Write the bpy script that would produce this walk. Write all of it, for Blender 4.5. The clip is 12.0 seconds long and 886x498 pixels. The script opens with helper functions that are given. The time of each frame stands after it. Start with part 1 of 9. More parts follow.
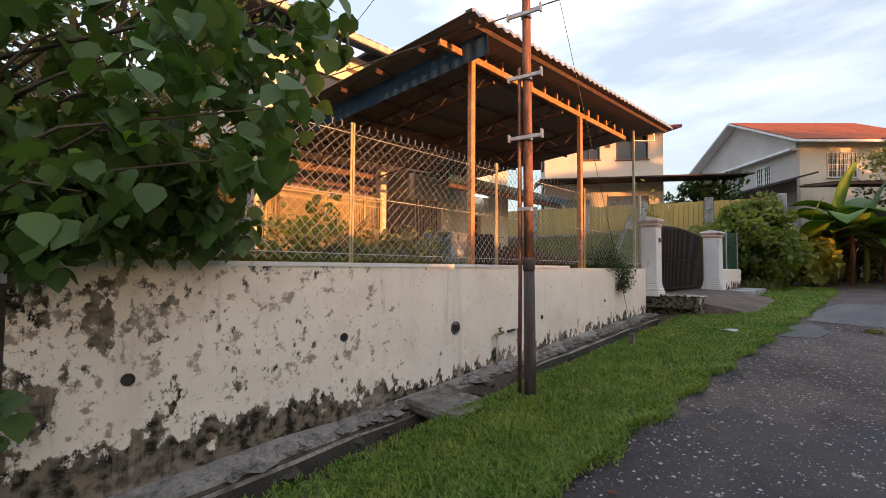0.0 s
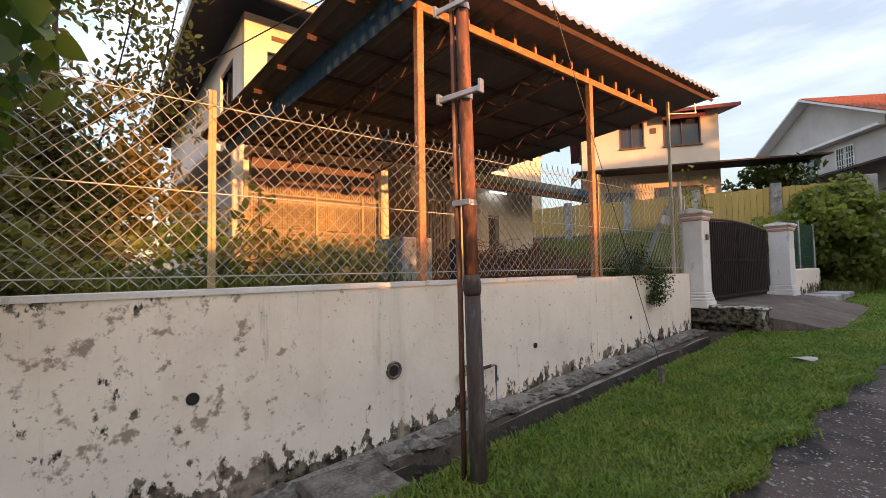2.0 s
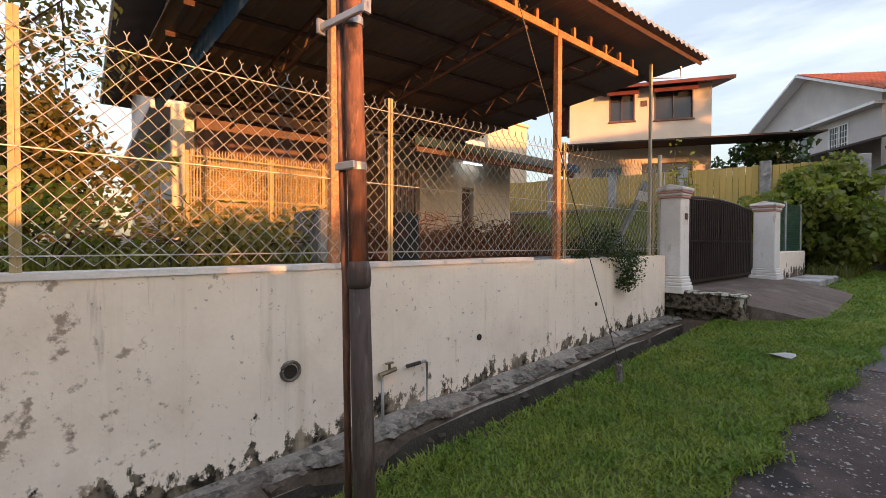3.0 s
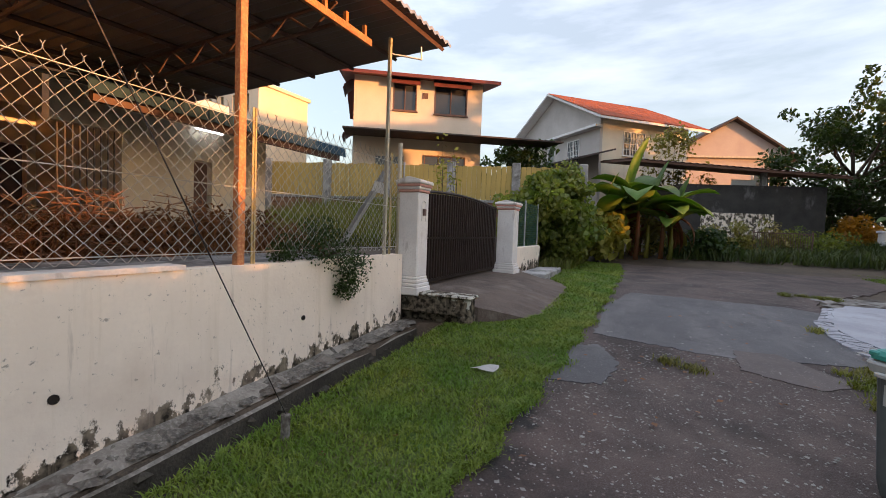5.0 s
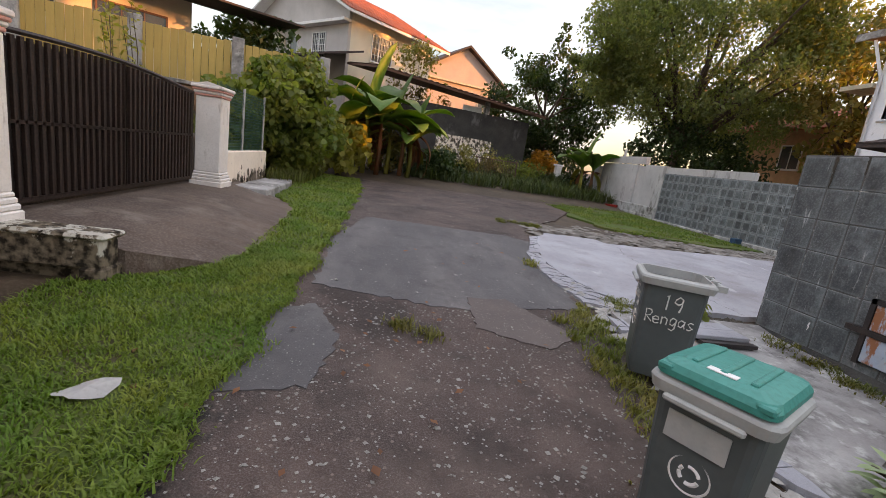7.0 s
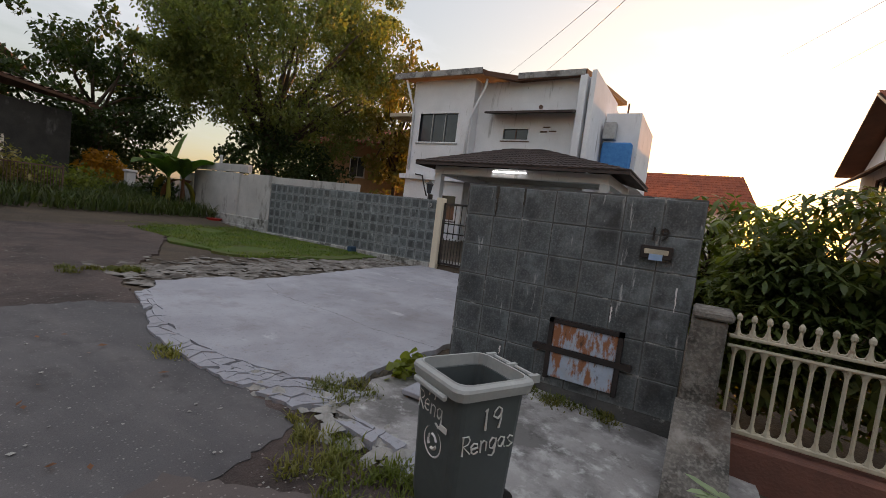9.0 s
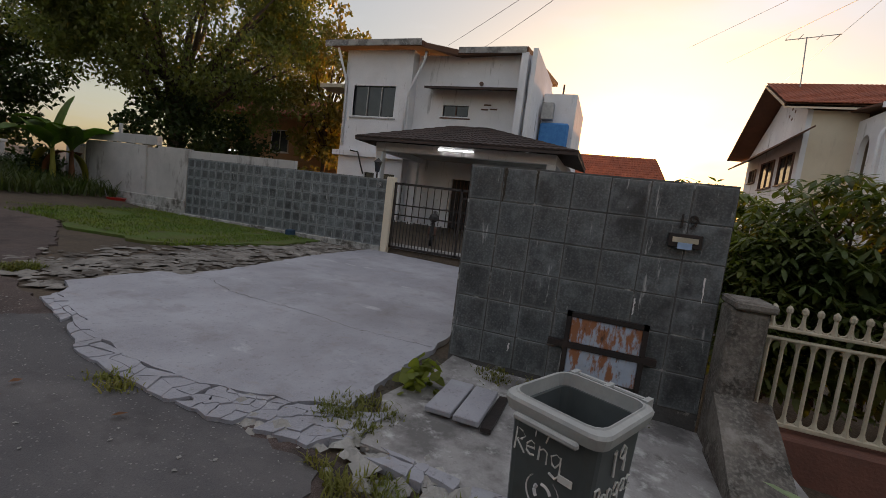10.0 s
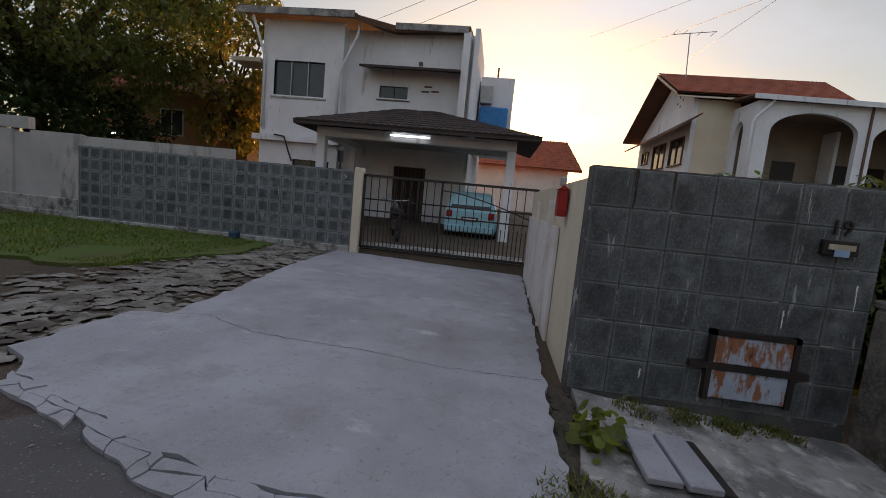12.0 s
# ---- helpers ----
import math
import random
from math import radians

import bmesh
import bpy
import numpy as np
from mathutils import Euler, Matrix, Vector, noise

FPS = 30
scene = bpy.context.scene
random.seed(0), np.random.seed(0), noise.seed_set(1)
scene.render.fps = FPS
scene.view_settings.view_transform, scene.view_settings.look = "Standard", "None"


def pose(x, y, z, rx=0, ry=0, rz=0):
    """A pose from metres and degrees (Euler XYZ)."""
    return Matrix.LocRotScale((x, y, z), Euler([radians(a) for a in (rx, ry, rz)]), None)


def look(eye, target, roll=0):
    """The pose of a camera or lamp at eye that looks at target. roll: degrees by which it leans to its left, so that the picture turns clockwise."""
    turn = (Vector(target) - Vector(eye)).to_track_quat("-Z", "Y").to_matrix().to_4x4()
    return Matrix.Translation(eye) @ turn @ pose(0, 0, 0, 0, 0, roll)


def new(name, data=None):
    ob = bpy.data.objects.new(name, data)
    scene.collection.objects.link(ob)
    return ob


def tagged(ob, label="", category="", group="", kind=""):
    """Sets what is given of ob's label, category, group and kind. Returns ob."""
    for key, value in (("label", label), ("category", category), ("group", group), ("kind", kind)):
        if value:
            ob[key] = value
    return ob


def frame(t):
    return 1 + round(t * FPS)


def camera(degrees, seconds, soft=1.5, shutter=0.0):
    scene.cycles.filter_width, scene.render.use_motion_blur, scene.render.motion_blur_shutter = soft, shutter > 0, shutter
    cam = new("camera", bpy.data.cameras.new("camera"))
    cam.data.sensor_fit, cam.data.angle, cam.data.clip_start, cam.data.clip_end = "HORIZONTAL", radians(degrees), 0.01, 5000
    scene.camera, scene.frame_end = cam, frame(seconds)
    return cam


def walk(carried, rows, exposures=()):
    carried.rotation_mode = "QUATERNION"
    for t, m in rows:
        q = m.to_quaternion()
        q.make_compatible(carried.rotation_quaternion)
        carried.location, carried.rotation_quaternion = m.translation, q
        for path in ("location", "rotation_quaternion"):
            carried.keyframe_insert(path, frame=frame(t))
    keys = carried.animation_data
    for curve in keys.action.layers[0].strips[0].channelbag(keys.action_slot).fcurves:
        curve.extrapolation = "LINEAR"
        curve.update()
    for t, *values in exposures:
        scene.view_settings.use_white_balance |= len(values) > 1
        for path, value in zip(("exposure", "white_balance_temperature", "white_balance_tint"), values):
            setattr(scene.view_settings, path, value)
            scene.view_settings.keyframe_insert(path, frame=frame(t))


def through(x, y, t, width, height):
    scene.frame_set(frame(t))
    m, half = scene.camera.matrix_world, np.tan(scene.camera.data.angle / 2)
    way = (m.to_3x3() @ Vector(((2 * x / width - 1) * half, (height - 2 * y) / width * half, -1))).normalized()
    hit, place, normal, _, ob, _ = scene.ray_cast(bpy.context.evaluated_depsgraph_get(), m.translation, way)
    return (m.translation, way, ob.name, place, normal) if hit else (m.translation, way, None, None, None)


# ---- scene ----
cam = camera(91.1, 12.0, soft=0.8)
METRES, EYE, TILT, LEAN, TURN = 10.7, 1.5, 0.0, 0.0, 45.0
ROWS = [
    (0.0, 0.0, 0.0, 0.0, -0.02, 2.4, -0.41),
    (0.5, 0.0211, 0.0308, 0.0019, 6.05, 5.19, -0.02),
    (1.0, 0.0457, 0.0608, 0.0054, 9.29, 6.64, 0.16),
    (1.5, 0.0671, 0.0971, 0.0095, 8.05, 5.68, 0.02),
    (2.0, 0.0882, 0.1272, 0.013, 6.5, 2.6, 0.94),
    (2.5, 0.1038, 0.164, 0.0156, 9.13, 0.76, 0.73),
    (3.0, 0.1319, 0.1922, 0.0181, 5.38, -0.97, -0.2),
    (3.5, 0.1524, 0.2255, 0.0201, -4.36, -3.52, -0.25),
    (5.5, 0.2694, 0.318, 0.0329, -21.01, -1.75, -4.02),
    (6.0, 0.2942, 0.3451, 0.0339, -28.7, -3.85, -6.82),
    (6.5, 0.3233, 0.37, 0.0386, -36.29, -6.46, -6.32),
    (7.0, 0.3539, 0.3966, 0.0392, -52.16, -11.82, -8.2),
    (7.5, 0.3868, 0.4244, 0.0421, -63.39, -1.56, -1.9),
    (9.5, 0.5169, 0.5347, 0.0507, -111.65, -0.73, -7.31),
    (10.0, 0.5552, 0.5604, 0.0529, -114.33, -5.84, -7.0),
    (10.5, 0.5847, 0.588, 0.0598, -121.43, -3.95, -3.72),
    (11.0, 0.6202, 0.6095, 0.0535, -125.4, -5.23, -3.26),
    (11.5, 0.6605, 0.638, 0.0574, -125.63, -5.25, -5.47),
    (12.0, 0.7037, 0.6671, 0.0565, -127.88, -6.72, -5.43),
]
PATH = [(t, pose(0, 0, EYE, TILT, LEAN, TURN) @ pose(METRES * x, METRES * y, METRES * z, 90 + pitch, roll, yaw)) for t, x, y, z, yaw, pitch, roll in ROWS]
PATH += [(3.7, look((-0.434, 3.017, 1.73), (-1.613, 4.631, 1.635), -1.6)), (5.3, look((-0.337, 4.249, 1.865), (-1.150, 6.075, 1.786), 3.0)),
         (7.7, look((-0.206, 6.252, 1.988), (0.588, 8.084, 1.882), 0.4)), (9.3, look((-0.154, 7.806, 2.091), (1.654, 8.659, 2.031), 7.7))]
walk(cam, sorted(PATH, key=lambda r: r[0]),
     exposures=[(0.0, 1.42, 6400, 15), (3.5, 1.42, 6400, 15), (5.5, 1.35, 6400, 15), (6.0, 1.2, 6500, 17), (6.5, 1.2, 6550, 18), (7.0, 1.72, 7100, 19), (7.5, 2.05, 6900, 16), (9.5, 0.6, 7150, 16), (10.5, 0.5, 7100, 17), (12.0, 0.36, 6650, 15)])

# ---- light ----
SUN_EL, SUN_AZ = 4.6, -3.0            # degrees; azimuth counter-clockwise from +x
world = bpy.data.worlds.new("sky")
scene.world = world
world.use_nodes = True
wn, wl = world.node_tree.nodes, world.node_tree.links
wn.clear()
w_out, w_bg, w_sky = wn.new("ShaderNodeOutputWorld"), wn.new("ShaderNodeBackground"), wn.new("ShaderNodeTexSky")
w_sky.sky_type, w_sky.sun_disc = "NISHITA", False
w_sky.sun_elevation, w_sky.sun_rotation = radians(SUN_EL), radians(90 - SUN_AZ)
w_sky.air_density, w_sky.dust_density, w_sky.ozone_density = 1.0, 1.6, 1.0
w_tc, w_map, w_noise, w_ramp, w_mix, w_gain = (wn.new("ShaderNodeTexCoord"), wn.new("ShaderNodeMapping"), wn.new("ShaderNodeTexNoise"),
                                               wn.new("ShaderNodeValToRGB"), wn.new("ShaderNodeMix"), wn.new("ShaderNodeMix"))
w_map.inputs["Scale"].default_value = (1.0, 1.6, 4.5)
w_map.inputs["Rotation"].default_value = (0.1, 0.15, 0.5)
w_noise.inputs["Scale"].default_value, w_noise.inputs["Detail"].default_value, w_noise.inputs["Roughness"].default_value = 1.6, 7, 0.55
w_ramp.color_ramp.elements[0].position, w_ramp.color_ramp.elements[1].position = 0.44, 0.72
w_ramp.color_ramp.elements[0].color, w_ramp.color_ramp.elements[1].color = (0.3, 0.3, 0.3, 1), (0.85, 0.85, 0.85, 1)
# thin high cloud over all of the sky: even pale light, with a part of the sky's own
w_hsv = wn.new("ShaderNodeMix")
w_hsv.data_type = "RGBA"
w_hsv.inputs["Factor"].default_value, w_hsv.inputs["B"].default_value = 0.85, (4.15, 4.12, 4.2, 1)
w_mix.data_type = "RGBA"
wl.new(w_tc.outputs["Generated"], w_map.inputs["Vector"])
wl.new(w_map.outputs["Vector"], w_noise.inputs["Vector"])
wl.new(w_noise.outputs["Fac"], w_ramp.inputs["Fac"])
# an overcast sky grows brighter towards the zenith
w_sep, w_rise, w_grow = wn.new("ShaderNodeSeparateXYZ"), wn.new("ShaderNodeMapRange"), wn.new("ShaderNodeMix")
w_rise.inputs["To Min"].default_value, w_rise.inputs["To Max"].default_value = 0.52, 2.0
w_grow.data_type, w_grow.blend_type = "RGBA", "MULTIPLY"
w_grow.inputs["Factor"].default_value, w_grow.inputs["A"].default_value = 1.0, (3.8, 4.08, 4.6, 1)
wl.new(w_tc.outputs["Generated"], w_sep.inputs[0])
wl.new(w_sep.outputs["Z"], w_rise.inputs["Value"])
wl.new(w_rise.outputs["Result"], w_grow.inputs["B"])
wl.new(w_grow.outputs["Result"], w_hsv.inputs["B"])
wl.new(w_sky.outputs["Color"], w_hsv.inputs["A"])
wl.new(w_ramp.outputs["Color"], w_mix.inputs["Factor"])
wl.new(w_sky.outputs["Color"], w_mix.inputs["A"])
wl.new(w_hsv.outputs["Result"], w_mix.inputs["B"])
wl.new(w_mix.outputs["Result"], w_bg.inputs["Color"])
w_bg.inputs["Strength"].default_value = 0.15
wl.new(w_bg.outputs["Background"], w_out.inputs["Surface"])

sun = new("sun", bpy.data.lights.new("sun", "SUN"))
sun.data.energy, sun.data.angle, sun.data.color = 3.5, radians(0.6), (1.0, 0.43, 0.13)
sun.matrix_world = look((0, 0, 0), (-math.cos(radians(SUN_AZ)) * math.cos(radians(SUN_EL)), -math.sin(radians(SUN_AZ)) * math.cos(radians(SUN_EL)), -math.sin(radians(SUN_EL))))


# ---- mesh helpers ----
def thing(name, label="", category="", group="", kind="", at=(0, 0, 0), rz=0.0):
    """An Empty at a thing's base."""
    ob = new(name)
    ob.matrix_world = pose(*at, 0, 0, rz)
    ob.empty_display_size = 0.1
    return tagged(ob, label, category, group, kind)


def solid(name, bm, material, label="", category="", group="", kind="", smooth=False):
    """A top-level thing or a piece of the setting that is one mesh."""
    me = bpy.data.meshes.new(name)
    bm.to_mesh(me)
    bm.free()
    me.materials.append(material)
    if smooth:
        me.polygons.foreach_set("use_smooth", [True] * len(me.polygons))
    return tagged(new(name, me), label, category, group, kind)


def part(name, bm, material, parent, label="", smooth=False):
    ob = solid(name, bm, material, label, smooth=smooth)
    ob.parent = parent
    return ob


def pydata(name, verts, faces, material, parent=None, label="", smooth=False):
    me = bpy.data.meshes.new(name)
    me.from_pydata(verts, [], faces)
    me.materials.append(material)
    me.update()
    if smooth:
        me.polygons.foreach_set("use_smooth", [True] * len(me.polygons))
    ob = tagged(new(name, me), label)
    ob.parent = parent
    return ob


def box(bm, x0, x1, y0, y1, z0, z1, bevel=0.0, m=None):
    vs = [bm.verts.new((x, y, z)) for z in (z0, z1) for y in (y0, y1) for x in (x0, x1)]
    fs = [bm.faces.new([vs[i] for i in q]) for q in ((0, 2, 3, 1), (4, 5, 7, 6), (0, 1, 5, 4), (2, 6, 7, 3), (0, 4, 6, 2), (1, 3, 7, 5))]
    if bevel:
        es = list({e for f in fs for e in f.edges})
        out = bmesh.ops.bevel(bm, geom=es, offset=bevel, segments=1, affect="EDGES", profile=0.5)
        vs = list({v for f in out["faces"] for v in f.verts} | {v for v in vs if v.is_valid})
    if m:
        bmesh.ops.transform(bm, matrix=m, verts=vs)
    return bm


def boxes(*items, bevel=0.0):
    bm = bmesh.new()
    for it in items:
        box(bm, *it, bevel=bevel)
    return bm


def rod(bm, p0, p1, r0, r1=None, seg=8, cap=True):
    p0, p1 = Vector(p0), Vector(p1)
    r1 = r0 if r1 is None else r1
    q = (p1 - p0).to_track_quat("Z", "Y")
    rings = []
    for p, r in ((p0, r0), (p1, r1)):
        rings.append([bm.verts.new(p + q @ Vector((r * math.cos(2 * math.pi * i / seg), r * math.sin(2 * math.pi * i / seg), 0))) for i in range(seg)])
    for i in range(seg):
        bm.faces.new((rings[0][i], rings[0][(i + 1) % seg], rings[1][(i + 1) % seg], rings[1][i]))
    if cap:
        bm.faces.new(rings[0][::-1])
        bm.faces.new(rings[1])
    return bm


def tube(bm, pts, radii, seg=7):
    """A tapering bent tube through the points."""
    rings = []
    pts = [Vector(p) for p in pts]
    for k, p in enumerate(pts):
        d = pts[min(k + 1, len(pts) - 1)] - pts[max(k - 1, 0)]
        q = d.to_track_quat("Z", "Y")
        r = radii[k] if hasattr(radii, "__len__") else radii
        rings.append([bm.verts.new(p + q @ Vector((r * math.cos(2 * math.pi * i / seg), r * math.sin(2 * math.pi * i / seg), 0))) for i in range(seg)])
    for a, b in zip(rings, rings[1:]):
        for i in range(seg):
            bm.faces.new((a[i], a[(i + 1) % seg], b[(i + 1) % seg], b[i]))
    bm.faces.new(rings[0][::-1])
    bm.faces.new(rings[-1])
    return bm


def prism(bm, pts, axis, a, b):
    """Extrudes a polygon of 2D points along an axis from a to b. Points are the two other coordinates in x, y, z order."""
    def place(p, v):
        return {"x": (v, p[0], p[1]), "y": (p[0], v, p[1]), "z": (p[0], p[1], v)}[axis]
    lo = [bm.verts.new(place(p, a)) for p in pts]
    hi = [bm.verts.new(place(p, b)) for p in pts]
    n = len(pts)
    bm.faces.new(lo[::-1])
    bm.faces.new(hi)
    for i in range(n):
        bm.faces.new((lo[i], lo[(i + 1) % n], hi[(i + 1) % n], hi[i]))
    bmesh.ops.recalc_face_normals(bm, faces=bm.faces[:])
    return bm


def wall_panel(bm, axis, at, depth, u0, u1, z0, z1, holes=()):
    """A wall in the plane axis=at, of that depth behind it, with rectangular openings (u0, u1, z0, z1)."""
    us = sorted({u0, u1, *[h[0] for h in holes], *[h[1] for h in holes]})
    zs = sorted({z0, z1, *[h[2] for h in holes], *[h[3] for h in holes]})
    us = [u for u in us if u0 <= u <= u1]
    zs = [z for z in zs if z0 <= z <= z1]
    for ua, ub in zip(us, us[1:]):
        for za, zb in zip(zs, zs[1:]):
            um, zm = (ua + ub) / 2, (za + zb) / 2
            if any(h[0] < um < h[1] and h[2] < zm < h[3] for h in holes):
                continue
            a, b = sorted((at, at + depth))
            if axis == "x":
                box(bm, a, b, ua, ub, za, zb)
            else:
                box(bm, ua, ub, a, b, za, zb)
    bmesh.ops.remove_doubles(bm, verts=bm.verts[:], dist=1e-4)
    seen = {}
    for f in bm.faces:
        seen.setdefault(tuple(sorted(v.index for v in f.verts)), []).append(f)
    bm.verts.index_update()
    seen = {}
    for f in bm.faces:
        seen.setdefault(frozenset(v.index for v in f.verts), []).append(f)
    bmesh.ops.delete(bm, geom=[f for fs in seen.values() if len(fs) > 1 for f in fs], context="FACES_ONLY")
    return bm


# ---- materials ----
def mat(name, c1, c2=None, scale=3.0, rough=0.85, metal=0.0, bump=0.15, fine=45.0, c3=None, streak=None, spec=0.3, island=0.0):
    """Two colours in large patches, a third in fine specks, relief from the fine grain."""
    m = bpy.data.materials.new(name)
    m.use_nodes = True
    n, l = m.node_tree.nodes, m.node_tree.links
    b = n["Principled BSDF"]
    tc = n.new("ShaderNodeTexCoord")
    vec = tc.outputs["Object"]
    if streak:
        mp = n.new("ShaderNodeMapping")
        mp.inputs["Scale"].default_value = streak
        l.new(vec, mp.inputs["Vector"])
        vec = mp.outputs["Vector"]
    c2 = c2 or tuple(v * 0.75 for v in c1)
    c3 = c3 or tuple(v * 0.8 for v in c1)
    big, small = n.new("ShaderNodeTexNoise"), n.new("ShaderNodeTexNoise")
    big.inputs["Scale"].default_value, big.inputs["Detail"].default_value, big.inputs["Roughness"].default_value = scale, 6, 0.62
    small.inputs["Scale"].default_value, small.inputs["Detail"].default_value = fine, 4
    l.new(vec, big.inputs["Vector"])
    l.new(vec, small.inputs["Vector"])
    r1, r2 = n.new("ShaderNodeValToRGB"), n.new("ShaderNodeValToRGB")
    r1.color_ramp.elements[0].position, r1.color_ramp.elements[1].position = 0.36, 0.66
    r2.color_ramp.elements[0].position, r2.color_ramp.elements[1].position = 0.46, 0.72
    r2.color_ramp.elements[1].color = (0.7, 0.7, 0.7, 1)
    l.new(big.outputs["Fac"], r1.inputs["Fac"])
    l.new(small.outputs["Fac"], r2.inputs["Fac"])
    m1, m2 = n.new("ShaderNodeMix"), n.new("ShaderNodeMix")
    m1.data_type = m2.data_type = "RGBA"
    m1.inputs["A"].default_value, m1.inputs["B"].default_value = (*c1, 1), (*c2, 1)
    l.new(r1.outputs["Color"], m1.inputs["Factor"])
    l.new(r2.outputs["Color"], m2.inputs["Factor"])
    l.new(m1.outputs["Result"], m2.inputs["A"])
    m2.inputs["B"].default_value = (*c3, 1)
    out = m2.outputs["Result"]
    if island:
        geo, info, add, hsv = n.new("ShaderNodeNewGeometry"), n.new("ShaderNodeObjectInfo"), n.new("ShaderNodeMath"), n.new("ShaderNodeHueSaturation")
        mr = n.new("ShaderNodeMapRange")
        l.new(geo.outputs["Random Per Island"], add.inputs[0])
        l.new(info.outputs["Random"], add.inputs[1])
        mr.inputs["From Max"].default_value = 2.0
        mr.inputs["To Min"].default_value, mr.inputs["To Max"].default_value = 1 - island, 1 + island
        l.new(add.outputs[0], mr.inputs["Value"])
        l.new(mr.outputs["Result"], hsv.inputs["Value"])
        l.new(out, hsv.inputs["Color"])
        out = hsv.outputs["Color"]
    l.new(out, b.inputs["Base Color"])
    b.inputs["Roughness"].default_value, b.inputs["Metallic"].default_value, b.inputs["Specular IOR Level"].default_value = rough, metal, spec
    if bump:
        bp = n.new("ShaderNodeBump")
        bp.inputs["Strength"].default_value, bp.inputs["Distance"].default_value = bump, 0.02
        l.new(small.outputs["Fac"], bp.inputs["Height"])
        l.new(bp.outputs["Normal"], b.inputs["Normal"])
    return m


def leaf_mat(name, c1, c2, through=0.35, rough=0.5):
    m = mat(name, c1, c2, scale=1.3, rough=rough, bump=0, fine=6, island=0.45, spec=0.35)
    n, l = m.node_tree.nodes, m.node_tree.links
    b = n["Principled BSDF"]
    tr, mx, out = n.new("ShaderNodeBsdfTranslucent"), n.new("ShaderNodeMixShader"), n["Material Output"]
    src = b.inputs["Base Color"].links[0].from_socket
    g = n.new("ShaderNodeMix")
    g.data_type, g.blend_type = "RGBA", "MULTIPLY"
    g.inputs["Factor"].default_value, g.inputs["B"].default_value = 1.0, (1.5, 1.6, 0.7, 1)
    l.new(src, g.inputs["A"])
    l.new(g.outputs["Result"], tr.inputs["Color"])
    mx.inputs[0].default_value = through
    l.new(b.outputs[0], mx.inputs[1])
    l.new(tr.outputs[0], mx.inputs[2])
    l.new(mx.outputs[0], out.inputs["Surface"])
    return m


def mould_wall_mat(name, paint, low=0.45, start=0.0, span=3.2):
    """Old white masonry paint with black mould in blots: thickest along the foot and at the old end of the wall."""
    m = mat(name, paint, tuple(v * 0.88 for v in paint), scale=1.2, rough=0.9, bump=0.12, fine=30, c3=tuple(v * 0.93 for v in paint), spec=0.1)
    n, l = m.node_tree.nodes, m.node_tree.links
    b = n["Principled BSDF"]
    src = b.inputs["Base Color"].links[0].from_socket
    tc = n.new("ShaderNodeTexCoord")
    sep = n.new("ShaderNodeSeparateXYZ")
    l.new(tc.outputs["Object"], sep.inputs[0])
    blot = n.new("ShaderNodeTexNoise")
    blot.inputs["Scale"].default_value, blot.inputs["Detail"].default_value, blot.inputs["Roughness"].default_value = 6.5, 10, 0.7
    mp = n.new("ShaderNodeMapping")
    mp.inputs["Scale"].default_value = (1, 1.0, 0.7)
    l.new(tc.outputs["Object"], mp.inputs["Vector"])
    l.new(mp.outputs["Vector"], blot.inputs["Vector"])
    foot = n.new("ShaderNodeMapRange")       # height above the sloping foot
    slope = n.new("ShaderNodeMath")
    slope.operation = "MULTIPLY_ADD"
    l.new(sep.outputs["Y"], slope.inputs[0])
    slope.inputs[1].default_value, slope.inputs[2].default_value = -0.06, -0.05
    hgt = n.new("ShaderNodeMath")
    l.new(sep.outputs["Z"], hgt.inputs[0])
    l.new(slope.outputs[0], hgt.inputs[1])
    foot.inputs["From Min"].default_value, foot.inputs["From Max"].default_value = 0.0, 0.4
    foot.inputs["To Min"].default_value, foot.inputs["To Max"].default_value = 0.215, -0.08
    l.new(hgt.outputs[0], foot.inputs["Value"])
    old = n.new("ShaderNodeMapRange")
    old.inputs["From Min"].default_value, old.inputs["From Max"].default_value = start, start + span
    old.inputs["To Min"].default_value, old.inputs["To Max"].default_value = 0.215, 0.0
    l.new(sep.outputs["Y"], old.inputs["Value"])
    a1, a2 = n.new("ShaderNodeMath"), n.new("ShaderNodeMath")
    l.new(foot.outputs[0], a1.inputs[0])
    l.new(old.outputs[0], a1.inputs[1])
    l.new(a1.outputs[0], a2.inputs[0])
    l.new(blot.outputs["Fac"], a2.inputs[1])
    rp = n.new("ShaderNodeValToRGB")
    rp.color_ramp.elements[0].position, rp.color_ramp.elements[1].position = 0.62, 0.66
    l.new(a2.outputs[0], rp.inputs["Fac"])
    dirt = n.new("ShaderNodeTexNoise")
    dirt.inputs["Scale"].default_value, dirt.inputs["Detail"].default_value = 14.0, 3
    l.new(tc.outputs["Object"], dirt.inputs["Vector"])
    dr = n.new("ShaderNodeValToRGB")
    dr.color_ramp.elements[0].color, dr.color_ramp.elements[1].color = (0.025, 0.021, 0.016, 1), (0.2, 0.165, 0.12, 1)
    dr.color_ramp.elements[0].position, dr.color_ramp.elements[1].position = 0.4, 0.62
    l.new(dirt.outputs["Fac"], dr.inputs["Fac"])
    mx = n.new("ShaderNodeMix")
    mx.data_type = "RGBA"
    l.new(rp.outputs["Color"], mx.inputs["Factor"])
    l.new(src, mx.inputs["A"])
    l.new(dr.outputs["Color"], mx.inputs["B"])
    l.new(mx.outputs["Result"], b.inputs["Base Color"])
    return m


